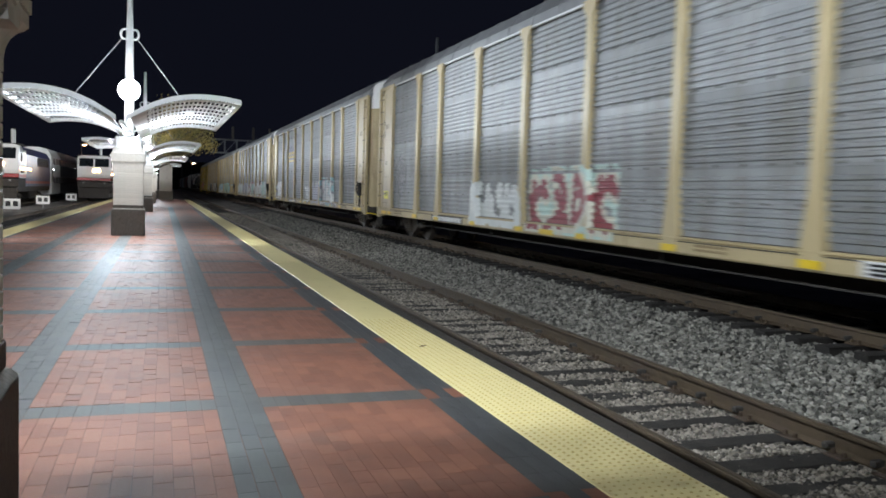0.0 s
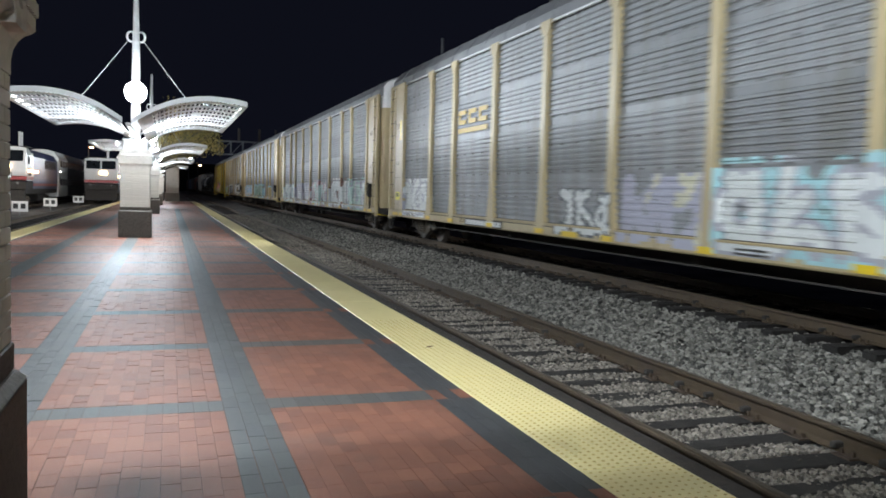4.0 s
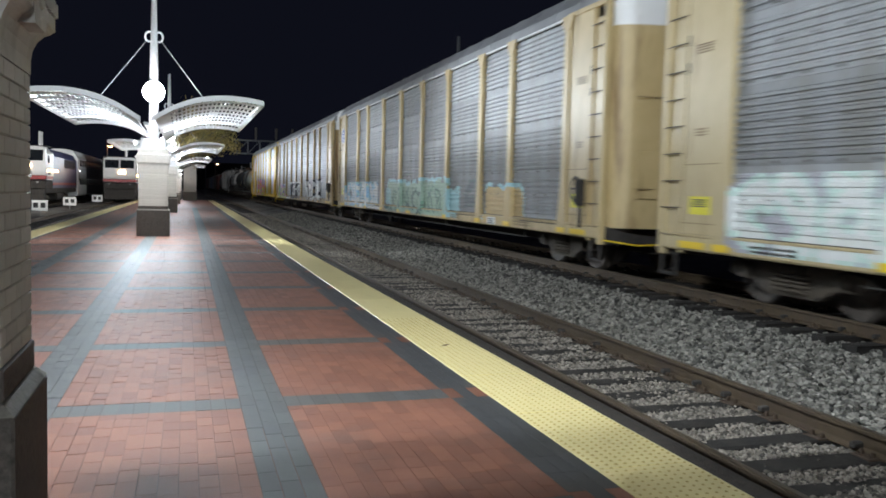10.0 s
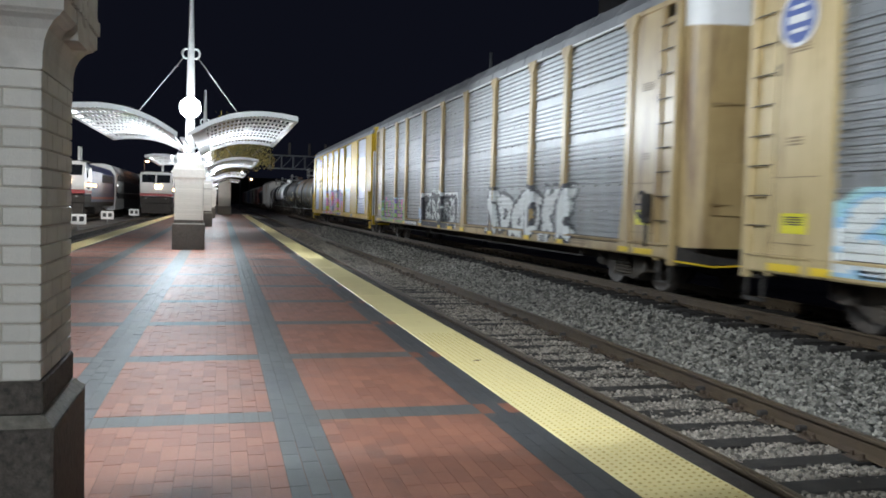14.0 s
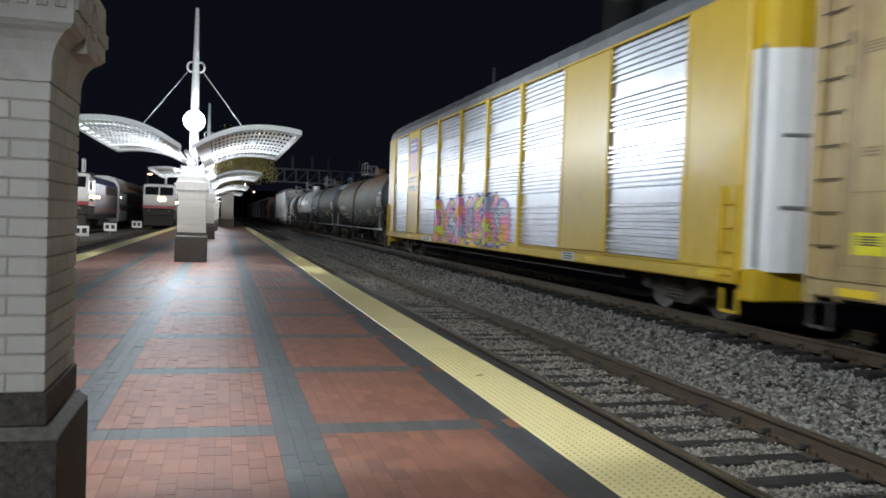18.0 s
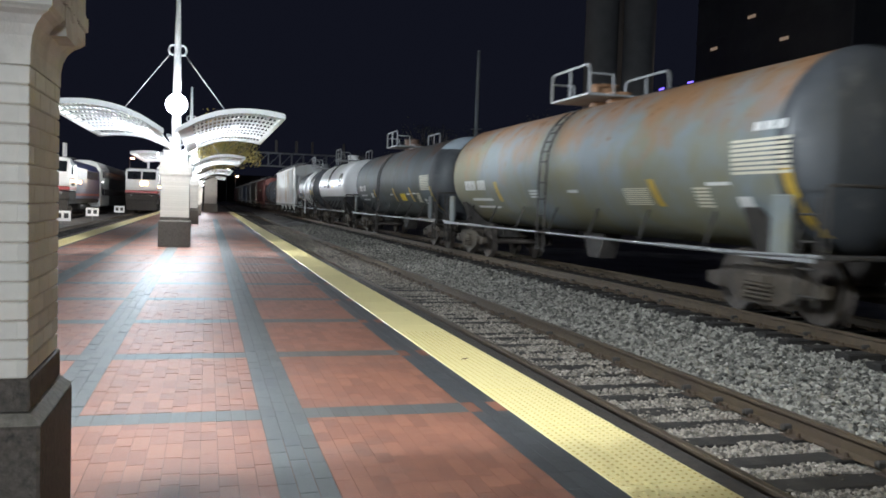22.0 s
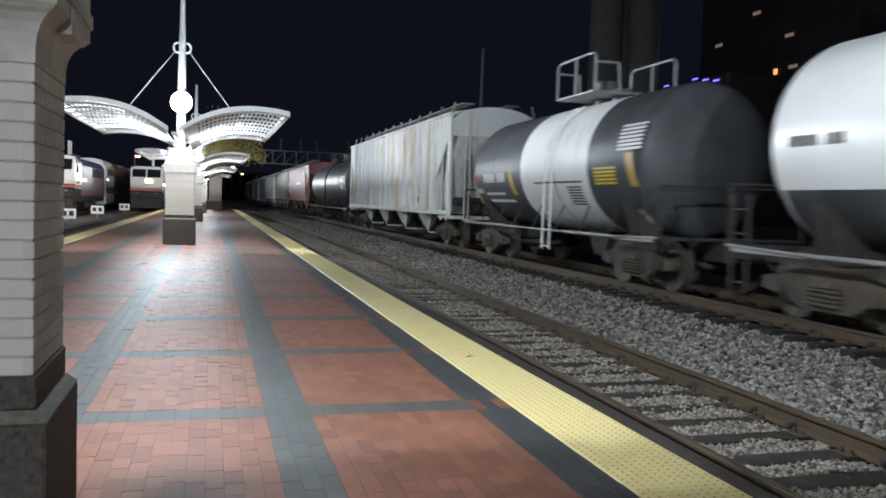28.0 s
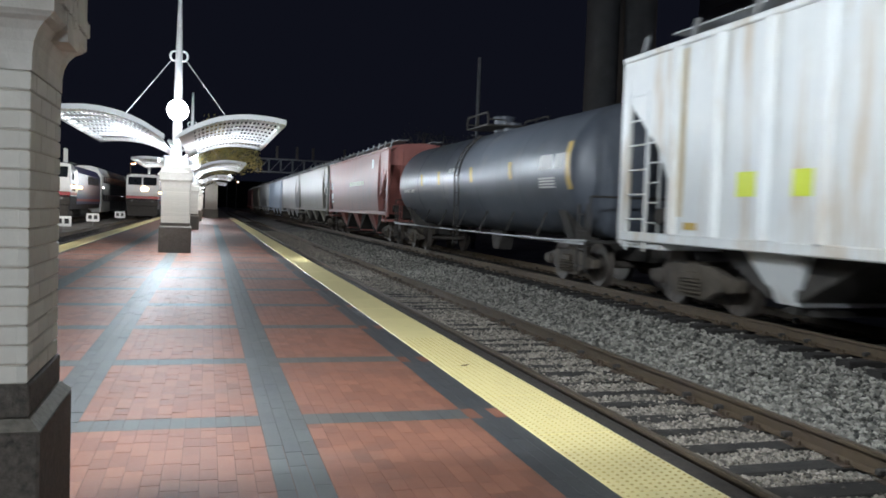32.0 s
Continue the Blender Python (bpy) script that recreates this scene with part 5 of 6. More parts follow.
tank_car(171.0, 17.3, 1.42, 2.47, M["tank_rust"], "rust-streaked grey tank car with a top walkway", ends=M["tank_end"], platform_at=0.515,
         marks=((13.2, 1.8, 2.00, 0.26, "stencil", 5), (12.9, 1.7, 1.72, 0.07, "stencil", 1), (12.6, 1.8, 1.53, 0.06, "stencil", 1), (12.1, 0.22, 1.70, 0.5, "reflector", 1), (7.45, 0.5, 1.90, 0.06, "stencil", 1), (9.6, 0.5, 1.8, 0.2, "stencil", -3),
                (4.65, 0.9, 1.68, 0.30, "ochre_pale", -9), (4.25, 0.22, 1.66, 0.45, "reflector", 1), (2.85, 0.42, 1.66, 0.32, "ochre_pale", -6), (2.3, 0.6, 1.98, 0.05, "stencil", 1), (1.9, 0.32, 1.62, 0.2, "stencil", 1), (0.95, 1.25, 2.12, 0.5, "ochre_pale", -8), (1.1, 0.7, 2.70, 0.12, "stencil", 3), (0.80, 0.2, 1.30, 0.9, "reflector", 1)))
tank_car(188.66, 16.6, 1.42, 2.47, M["tank_grey"], "dusty grey tank car with yellow reflector marks", ends=M["tank_end"], platform_at=0.575,
         marks=((12.95, 1.6, 2.10, 0.24, "stencil", 5), (12.9, 1.5, 1.86, 0.07, "stencil", 1), (12.7, 1.6, 1.68, 0.06, "stencil", 1), (11.4, 0.5, 1.80, 0.2, "stencil", 1), (10.8, 0.24, 1.66, 0.5, "reflector", 1), (7.3, 0.5, 1.89, 0.06, "stencil", 1),
                (6.8, 0.24, 1.66, 0.5, "reflector", 1), (5.2, 0.83, 1.68, 0.27, "reflector", -1), (4.4, 0.5, 1.90, 0.06, "stencil", 1), (4.0, 0.24, 1.66, 0.5, "reflector", 1), (3.5, 0.5, 1.92, 0.05, "stencil", 1), (2.9, 0.5, 1.64, 0.34, "ochre_pale", -6), (2.2, 0.3, 1.56, 0.2, "stencil", 1), (1.40, 1.2, 2.06, 0.52, "ochre_pale", -9), (1.05, 0.2, 1.32, 0.85, "reflector", 1)))
M["tank_white"] = surface("glossy_white_tank_paint", (0.86, 0.86, 0.85), (0.90, 0.90, 0.89), 3, 0.32, bump=0.03, stain=(0.62, 0.59, 0.54), stain_scale=1.2, stain_at=0.72, streak=True)
t3 = tank_car(207.2, 12.3, 1.44, 2.50, M["tank_white"], "white tank car with a black lower half", platform_at=0.51, rail_high=0.66, low_ladder=False,
              marks=((1.7, 1.1, 2.42, 0.72, "black", 1), (1.95, 0.5, 2.75, 0.12, "white", 1), (1.95, 0.7, 2.52, 0.10, "white", 1), (6.4, 2.4, 2.42, 0.10, "grime", 6), (4.6, 0.9, 2.35, 0.20, "reflector", 1), (9.8, 1.0, 2.4, 0.14, "grime", 4)))
lowp = Geo()
BELT = math.acos(-0.64 / 1.452)
vs, fs = [], []
for i, y in enumerate((1.30, 3.0, 5.0, 7.0, 9.0, 11.0)):
    for k in range(25):
        t = BELT + (2 * math.pi - 2 * BELT) * k / 24
        vs.append((-(1.452) * math.sin(t), y, 2.50 + 1.452 * math.cos(t)))
for i in range(5):
    for k in range(24):
        fs.append((i * 25 + k, i * 25 + k + 1, i * 25 + 25 + k + 1, i * 25 + 25 + k))
for j, (ya, dd) in enumerate(((1.25, -1), (11.05, 1))):
    n0, lim = len(vs), -0.64
    for k in range(9):
        r = 1.452 * math.sin(math.pi / 2 * k / 8) + 0.001
        for i in range(33):
            a0 = math.acos(max(-1.0, lim / r))
            q = a0 + (2 * math.pi - 2 * a0) * i / 32
            vs.append((-r * math.sin(q), ya + dd * (0.512 * math.cos(math.pi / 2 * k / 8) + 0.004), 2.50 + r * math.cos(q)))
    fs += [(n0 + k * 33 + i, n0 + k * 33 + i + 1, n0 + k * 33 + 34 + i, n0 + k * 33 + 33 + i) for k in range(8) for i in range(32)]
part("lower_half_paint", lowp.add(vs, fs, True), surface("chalky_black_tank_paint", (0.05, 0.053, 0.058), (0.09, 0.093, 0.10), 1.4, 0.45, bump=0.05, stain=(0.36, 0.36, 0.355), stain_scale=0.55, stain_at=0.67, streak=True), t3, "black painted lower half")
tank_car(220.9, 11.6, 1.42, 2.46, M["tank_black"], "black tank car with a broad white centre band", bands=((3.1, 6.8, M["white"], "white centre band"),), platform_at=0.42, rail_high=0.8, truck_in=1.7,
         marks=((7.95, 1.7, 2.12, 0.24, "stencil", 6), (8.15, 1.5, 1.80, 0.07, "stencil", 1), (7.65, 1.9, 1.62, 0.07, "stencil", 1), (7.25, 0.28, 1.80, 0.55, "reflector", 1), (10.15, 0.24, 1.30, 0.6, "reflector", 1), (10.05, 0.4, 2.05, 0.3, "spray_red", 1),
                (9.85, 0.6, 1.85, 0.12, "stencil", 1), (1.90, 0.9, 2.00, 0.35, "reflector", -5), (1.10, 0.28, 1.95, 0.6, "reflector", 1), (0.95, 0.9, 2.60, 0.5, "stencil", -7), (3.40, 2.6, 2.05, 0.04, "grime", 1), (3.50, 0.7, 1.60, 0.4, "grime", -7), (1.30, 0.35, 1.20, 0.35, "stencil", 1)))
tank_car(253.85, 18.0, 1.46, 2.52, M["tank_blue"], "blue-black tank car with small yellow reflectors", platform_at=0.5, rail_high=0.35, rail_mat=M["under"],
         marks=((1.05, 0.24, 2.1, 1.0, "reflector", 1), (1.5, 1.3, 2.55, 0.32, "stencil", 4), (1.9, 0.9, 2.15, 0.25, "stencil", -4), (4.45, 0.22, 2.4, 0.42, "reflector", 1), (7.6, 0.22, 2.4, 0.42, "reflector", 1), (11.0, 0.22, 2.4, 0.42, "reflector", 1), (13.2, 0.22, 2.4, 0.4, "reflector", 1), (14.5, 1.6, 2.2, 0.12, "stencil", 4), (9.5, 0.7, 2.75, 0.12, "stencil", 2)))


# ---- covered hoppers ----
def hopper_car(lead, length, paint, label, ribs=0, bulge=0.0, z0=1.30, z1=4.30, marks=(), bays=4):
    car = put_car("covered_hopper_car", lead, label)
    n = 9
    side = [(-1.50 - bulge * math.sin(math.pi * i / (n - 1)), z0 + (z1 - z0) * i / (n - 1)) for i in range(n)]
    outline = side + [(-0.9, z1 + 0.26), (-0.35, z1 + 0.36), (0.35, z1 + 0.36), (0.9, z1 + 0.26)] + [(-x, z) for x, z in reversed(side)]
    yb0, yb1 = 1.75, length - 1.75
    part("body", Geo().sweep(outline, yb0, yb1, smooth=bulge > 0), paint, car, label)
    for e, s in ((0, 1), (length, -1)):
        y = lambda d: e + s * d
        # side sheet with the slanting cut towards the end, and the slope sheet behind it
        top = [(y(1.75), z1 - 1.95), (y(0.12), z1 - 0.62), (y(0.12), z1), (y(1.75), z1)]
        for sx in (-1, 1):
            part("end_side_sheet", Geo().sweep(top, sx * 1.44, sx * 1.50, "x"), paint, car)
            part("corner_post", Geo().box(sx * 1.46, y(0.16), (z0 + z1) / 2 - 0.1, 0.10, 0.26, z1 - z0 + 0.2, 0.015), paint, car)
            part("end_ladder", ladder(Geo(), sx * 1.49, y(0.62), 0.62, 1.0, z1 - 0.6, 0.42), paint, car)
        slope = [(y(1.75), z0 - 0.1), (y(0.25), z1 - 0.7), (y(0.18), z1 - 0.62), (y(1.75), z1 - 0.62)]
        part("slope_sheet", Geo().sweep(slope, -1.20, 1.20, "x"), paint, car)
        arch = [(1.42 * math.cos(math.pi * i / 16), z1 - 0.30 + 0.58 * math.sin(math.pi * i / 16)) for i in range(17)]
        arch = [(1.42, z1 - 0.66)] + arch + [(-1.42, z1 - 0.66)]
        part("end_wall", Geo().sweep(arch, min(y(0.17), y(1.74)), max(y(0.17), y(1.74))), paint, car)
        part("end_brace", Geo().box(0, y(0.22), (z0 + z1) / 2 - 0.3, 0.16, 0.14, z1 - z0 - 0.4, 0.01), paint, car)
        part("end_ladder_inner", ladder(Geo(), -0.9, y(0.14), 0.42, 1.0, z1 + 0.05, 0.36), paint, car)
        part("end_platform", Geo().box(0, y(0.75), 1.10, 2.9, 1.4, 0.10, 0.01), paint, car)
        part("brake_gear", Geo().box(-0.5, y(0.8), 1.45, 0.5, 0.5, 0.5, 0.05).tube((-1.1, y(0.7), 1.6), (0.4, y(0.7), 1.6), 0.14, 14), M["under"], car)
    part("side_sill", Geo().box(-1.47, length / 2, z0 - 0.06, 0.14, length - 0.2, 0.16, 0.02), paint, car)
    part("far_sill", Geo().box(1.47, length / 2, z0 - 0.06, 0.14, length - 0.2, 0.16, 0.02), paint, car)
    part("top_chord", Geo().box(-1.50, length / 2, z1, 0.10, length - 0.1, 0.10, 0.02), paint, car)
    if ribs:
        for i in range(ribs):
            u = yb0 + 0.1 + (yb1 - yb0 - 0.2) * i / (ribs - 1)
            part("side_rib", Geo().sweep([(-1.50, u - 0.10), (-1.605, u - 0.05), (-1.605, u + 0.05), (-1.50, u + 0.10)], z0 + 0.02, z1 - 0.05, "z"), paint, car)
    wk = Geo()
    m = 13
    for sx in (-1.2, 1.2):
        for i in range(m):
            u = 0.4 + (length - 0.8) * i / (m - 1)
            wk.box(sx - 0.12 * (1 if sx < 0 else -1), u, z1 + 0.20, 0.05, 0.09, 0.40, 0.0, Matrix.Rotation(radians(14 if sx < 0 else -14), 4, "Y"))
        wk.box(sx * 0.62, length / 2, z1 + 0.42, 0.42, length - 1.4, 0.03)
    part("roof_walkway", wk, M["galv"], car, "roof running boards on brackets")
    span = (yb1 - yb0 - 0.9) / bays
    for i in range(bays):
        c = yb0 + 0.45 + span * (i + 0.5)
        bay = part("hopper_bay", Geo().add([(-1.42, c - span * 0.17, z0), (1.42, c - span * 0.17, z0), (1.42, c + span * 0.17, z0), (-1.42, c + span * 0.17, z0),
                                           (-1.0, c - 0.26, 0.46), (1.0, c - 0.26, 0.46), (1.0, c + 0.26, 0.46), (-1.0, c + 0.26, 0.46)],
                                          [(0, 1, 5, 4), (1, 2, 6, 5), (2, 3, 7, 6), (3, 0, 4, 7), (4, 5, 6, 7)]), paint, car)
        for s in (-1, 1):
            part("bay_slope", Geo().sweep([(c + s * span * 0.16, z0), (c + s * span * 0.495, z0), (c + s * 0.30, 0.52), (c + s * 0.26, 0.62)], -1.12, 1.12, "x"), M["under"], bay)
        part("outlet_gate", Geo().box(0, c, 0.38, 1.7, 0.62, 0.10, 0.02).tube((-0.95, c, 0.40), (-0.75, c, 0.40), 0.07, 10), M["under"], bay)
    for u, w, z, h, key, k in marks:
        g2 = Geo()
        zz = (z - z0) / (z1 - z0)
        x = -1.50 - bulge * math.sin(math.pi * max(0, min(1, zz))) - (0.012 if ribs else 0.008) - (0.004 if key == "grime" else 0.0)
        bars(g2, x, u, z, w, h, 1, k)
        part("painted_mark", g2, M[key], car)
    part("centre_sill", Geo().box(0, length / 2, 0.86, 0.5, length - 0.5, 0.34, 0.02), M["under"], car)
    running_gear(car, length, 1.75, length - 1.75)
    return car


M["acid"] = surface("fluorescent_label", (0.66, 0.74, 0.04), (0.72, 0.80, 0.06), 8, 0.5, bump=0.0)


def hopper_paint(name, a, b, st):
    return surface(name, a, b, 1.3, 0.5, bump=0.05, stain=st, stain_scale=0.8, stain_at=0.64, streak=True)


P_RED = hopper_paint("oxide_red_hopper", (0.24, 0.080, 0.068), (0.31, 0.115, 0.095), (0.15, 0.065, 0.052))
P_GREY = hopper_paint("warm_grey_hopper", (0.215, 0.200, 0.165), (0.275, 0.255, 0.21), (0.16, 0.13, 0.10))
P_PALE = hopper_paint("pale_grey_hopper", (0.46, 0.46, 0.46), (0.56, 0.56, 0.56), (0.32, 0.28, 0.25))
P_BLUE = hopper_paint("pale_blue_hopper", (0.36, 0.44, 0.55), (0.46, 0.53, 0.63), (0.28, 0.30, 0.34))
hopper_car(233.6, 19.15, M["hopper_white"], "weathered white ribbed covered hopper car", ribs=15,
           marks=((14.13, 0.44, 2.07, 0.34, "acid", 1), (15.23, 0.5, 2.07, 0.34, "acid", 1), (16.6, 0.42, 1.46, 0.11, "ochre", 1), (3.72, 0.48, 1.60, 0.30, "stencil", 1), (3.80, 0.32, 1.64, 0.20, "grime", 1), (3.70, 0.5, 1.95, 0.22, "ochre_pale", 4), (1.98, 0.34, 1.62, 0.24, "stencil", 1), (8.4, 0.4, 1.45, 0.10, "grime", 1)))
white_hopper = TRAIN[-1][0]
M["rust_wash"] = surface("rust_washed_white", (0.56, 0.45, 0.27), (0.66, 0.57, 0.40), 1.2, 0.6, bump=0.05, stain=(0.72, 0.70, 0.62), stain_scale=1.6, stain_at=0.56, streak=True)
for u, w, za, zb in ((4.42, 0.62, 1.5, 4.2), (2.05, 0.30, 2.4, 4.2), (2.62, 0.22, 1.4, 4.2), (9.4, 0.4, 2.6, 4.2), (17.2, 0.30, 1.6, 4.2)):
    part("rust_stain", Geo().box(-1.504, u, (za + zb) / 2, 0.006, w, zb - za), M["rust_wash"], white_hopper, "ochre rust wash down one sheet")
hopper_car(272.65, 17.0, P_RED, "oxide-red covered hopper car with curved sides", bulge=0.09, z0=1.45, z1=4.05,
           marks=((14.8, 0.6, 2.2, 0.32, "stencil", 2), (14.8, 0.6, 2.75, 0.32, "stencil", 2), (14.6, 0.9, 1.9, 0.1, "stencil", 3), (2.8, 0.5, 3.5, 0.45, "stencil", 1), (5.0, 4.0, 2.75, 0.2, "spray_pale", 7)), bays=3)
for lead, ln, pt, lb, bz in ((290.45, 16.4, P_GREY, "warm grey covered hopper car", 0.09), (307.65, 15.4, P_PALE, "pale grey covered hopper car", 0.09), (324.05, 17.6, P_BLUE, "pale blue covered hopper car", 0.05),
                             (342.55, 17.6, P_PALE, "pale grey covered hopper car", 0.05), (361.05, 17.6, P_GREY, "warm grey covered hopper car", 0.09), (379.55, 17.6, P_RED, "oxide-red covered hopper car", 0.09)):
    hopper_car(lead, ln, pt, lb, bulge=bz, z0=1.45, z1=4.05, bays=3)

# ---- trains standing on the far side of the platform ----
M["loco_white"] = surface("locomotive_white", (0.66, 0.66, 0.65), (0.72, 0.72, 0.71), 2, 0.4, bump=0.03, stain=(0.5, 0.48, 0.45), stain_at=0.7)
M["loco_red"] = surface("locomotive_red", (0.30, 0.022, 0.026), (0.36, 0.035, 0.036), 2, 0.4, bump=0.03)
M["loco_blue"] = surface("locomotive_blue", (0.03, 0.035, 0.12), (0.045, 0.05, 0.15), 2, 0.4, bump=0.03)
M["glass"] = surface("dark_window_glass", (0.01, 0.012, 0.015), (0.015, 0.017, 0.02), 3, 0.08, bump=0.0, rough_var=0.03)
HEAD = glow("headlight_glow", (1.0, 0.60, 0.28), 26)
STREAK_GLOW = glow("amber_streak_glow", (1.0, 0.45, 0.16), 14)
CABIN = glow("cab_interior_glow", (1.0, 0.93, 0.80), 1.1)


def locomotive(at, label, white_cab=True):
    """A commuter diesel: nose towards -y."""
    e = thing("locomotive", at, label, "locomotive")
    hull = [(-1.5, 1.3), (-1.5, 3.75), (-1.2, 4.25), (-0.6, 4.45), (0.6, 4.45), (1.2, 4.25), (1.5, 3.75), (1.5, 1.3)]
    part("hull", Geo().sweep(hull, 3.4, 18.0), M["loco_blue"], e, "dark blue engine hood")
    cab = [(-1.52, 1.9), (-1.52, 3.80), (-1.15, 4.38), (1.15, 4.38), (1.52, 3.80), (1.52, 1.9)]
    part("cab", Geo().sweep(cab, 0.55, 3.4), M["loco_white"], e, "white driving cab")
    nose = Geo().sweep([(0.58, 2.25), (0.06, 2.25), (0.02, 2.5), (0.02, 3.35), (0.40, 4.25), (0.58, 4.30)], -1.5, 1.5, "x")
    part("nose", nose, M["loco_white"], e)
    part("red_band", Geo().box(0, 1.72, 2.08, 3.06, 3.42, 0.28, 0.03), M["loco_red"], e, "red lower band")
    part("lower_nose", Geo().box(0, 1.75, 1.55, 3.0, 3.3, 0.60, 0.04), M["under"], e)
    part("red_flank", Geo().box(0, 10.7, 1.62, 3.04, 14.4, 0.20, 0.02), M["loco_red"], e)
    part("white_flash", Geo().sweep([(3.4, 2.25), (3.9, 2.25), (3.7, 4.0), (3.4, 4.0)], -1.508, 1.508, "x"), M["loco_white"], e)
    part("frame", Geo().box(0, 9.2, 1.10, 2.9, 17.6, 0.36, 0.03), M["under"], e)
    part("pilot", Geo().sweep([(0.0, 0.25), (0.0, 1.2), (0.5, 1.2), (0.5, 0.25)], -1.4, 1.4, "x"), M["under"], e)
    for sx in (-1, 1):
        part("windshield", Geo().sweep([(-0.005, 3.30), (0.315, 4.10), (0.40, 4.10), (0.08, 3.30)], sx * 0.70 - 0.63, sx * 0.70 + 0.63, "x"), M["glass"], e)
        w = part("side_window", Geo().box(sx * 1.522, 1.35, 3.45, 0.02, 0.75, 0.62, 0.01), M["glass"], e)
        part("roof_brow", Geo().box(sx * 0.75, 1.9, 4.40, 1.5, 2.9, 0.05, 0.01), M["under"], e)
        part("lit_window", Geo().box(sx * 1.522, 2.65, 3.45, 0.02, 0.5, 0.75, 0.01), CABIN, e, "lit cab window")
        part("number_bars", bars(Geo(), sx * 1.525, 0.9, 2.72, 1.6, 0.2, 2, 4), M["glass"], e)
        part("ditch_light", Geo().tube((sx * 0.95, -0.03, 1.75), (sx * 0.95, 0.12, 1.75), 0.09, 14), M["galv"], e)
    part("headlight", Geo().tube((0.06, -0.04, 2.92), (0.06, 0.08, 2.92), 0.17, 16).tube((0.40, -0.04, 2.92), (0.40, 0.08, 2.92), 0.17, 16), HEAD, e, "glowing twin headlight")
    # glowing discs added for the streak of amber reflections along the side
    for y in (0.9, 1.7, 2.6, 3.4, 4.6, 5.6):
        part("side_lamp", Geo().tube((1.50, y, 2.62), (1.58, y, 2.62), 0.10, 12), STREAK_GLOW, e, "glowing amber disc standing in for a reflected light streak")
    for y in (6.0, 7.0):
        part("exhaust_stack", Geo().tube((0.2, y, 4.4), (0.2, y, 5.75), 0.09, 12), M["loco_white"], e)
    part("fuel_tank", Geo().box(0, 9.2, 0.62, 2.6, 4.2, 0.62, 0.12), M["under"], e)
    gr = Geo().box(0, 0, 0, 0.03, 0.5, 0.7, 0.01).mesh("grille")
    gr.materials.append(M["under"])
    for i in range(9):
        for sx in (-1.51, 1.51):
            part("grille", gr, None, e, at=(sx, 10 + i * 0.8, 3.3))
    part("handrail", Geo().pipe([(1.48, 4.0, 2.15), (1.48, 17.5, 2.15)], 0.025), M["galv"], e)
    for y in (3.6, 14.6):
        t = part("truck", BOLSTER, None, e, at=(0, y, 0))
        for s in (-1, 1):
            part("side_frame", SIDE_FRAME, None, t, at=pose(s * 1.0, 0, 0, 0, 0, 0 if s < 0 else 180))
            part("wheelset", WHEELSET, None, t, at=(0, s * 0.88, 0.46))
    return e


# steel colour lowered to hold the lamps' falloff along the coach
COACH = surface("shade_darkened_stainless", (0.13, 0.135, 0.15), (0.19, 0.195, 0.21), 2, 0.4, metal=0.5, bump=0.03)


def coach(at, label):
    e = thing("passenger_coach", at, label, "passenger car")
    hull = [(-1.5, 0.65), (-1.5, 4.1), (-1.1, 4.75), (-0.5, 4.9), (0.5, 4.9), (1.1, 4.75), (1.5, 4.1), (1.5, 0.65), (1.3, 0.5), (-1.3, 0.5)]
    part("body", Geo().sweep(hull, 7.5, 25.5), COACH, e, "stainless two-storey coach body coloured darker for the shade")
    part("end_section", Geo().sweep(hull, 0, 7.5), M["loco_white"], e, "white painted vestibule end")
    for z in (1.9, 3.65):
        for i in range(11):
            w = part("window", Geo().box(1.502, 2.4 + i * 2.05, z, 0.03, 1.3, 0.62, 0.01), M["glass"], e)
    part("door_window", Geo().box(1.502, 1.1, 2.3, 0.03, 0.45, 1.0, 0.01), M["glass"], e)
    part("marker", Geo().tube((1.50, 1.7, 2.9), (1.54, 1.7, 2.9), 0.07, 12), glow("white_marker_glow", (0.9, 0.95, 1.0), 12), e)
    for y in (3.0, 22.5):
        t = part("truck", BOLSTER, None, e, at=(0, y, 0))
        for s in (-1, 1):
            part("side_frame", SIDE_FRAME, None, t, at=pose(s * 1.0, 0, 0, 0, 0, 0 if s < 0 else 180))
            part("wheelset", WHEELSET, None, t, at=(0, s * 0.88, 0.46))
    return e


locomotive((-11.35, 67.0, -0.2), "white, red and blue commuter locomotive with lit lamps")
coach((-11.35, 85.8, -0.2), "white and steel two-storey coach coupled behind the locomotive")
coach((-11.35, 112.2, -0.2), "white and steel two-storey coach in a standing train")
locomotive((-6.3, 88.0, -0.2), "white and red locomotive with headlight burning")
coach((-6.3, 107.2, -0.2), "white and steel two-storey coach coupled behind the locomotive")

# low white track-side signs with dark squares
for x, y in ((-8.3, 54.2), (-8.35, 68.0), (-7.95, 84.0)):
    s = thing("trackside_sign", (x, y, ground_z(x)), "small white trackside sign with dark squares", "sign", "trackside signs")
    part("post", Geo().box(0, 0, 0.18, 0.06, 0.06, 0.40, 0.005), M["galv"], s)
    b = part("board", Geo().box(0, -0.05, 0.62, 0.92, 0.03, 0.62, 0.01), M["stencil"], s)
    part("dark_square", Geo().box(-0.20, -0.068, 0.64, 0.26, 0.012, 0.30), M["black"], b)
    part("dark_square", Geo().box(0.20, -0.068, 0.64, 0.26, 0.012, 0.30), M["black"], b)
sp = thing("signal_post", (-8.75, 53.6, ground_z(-8.75)), "thin grey signal post beside the tracks", "post")
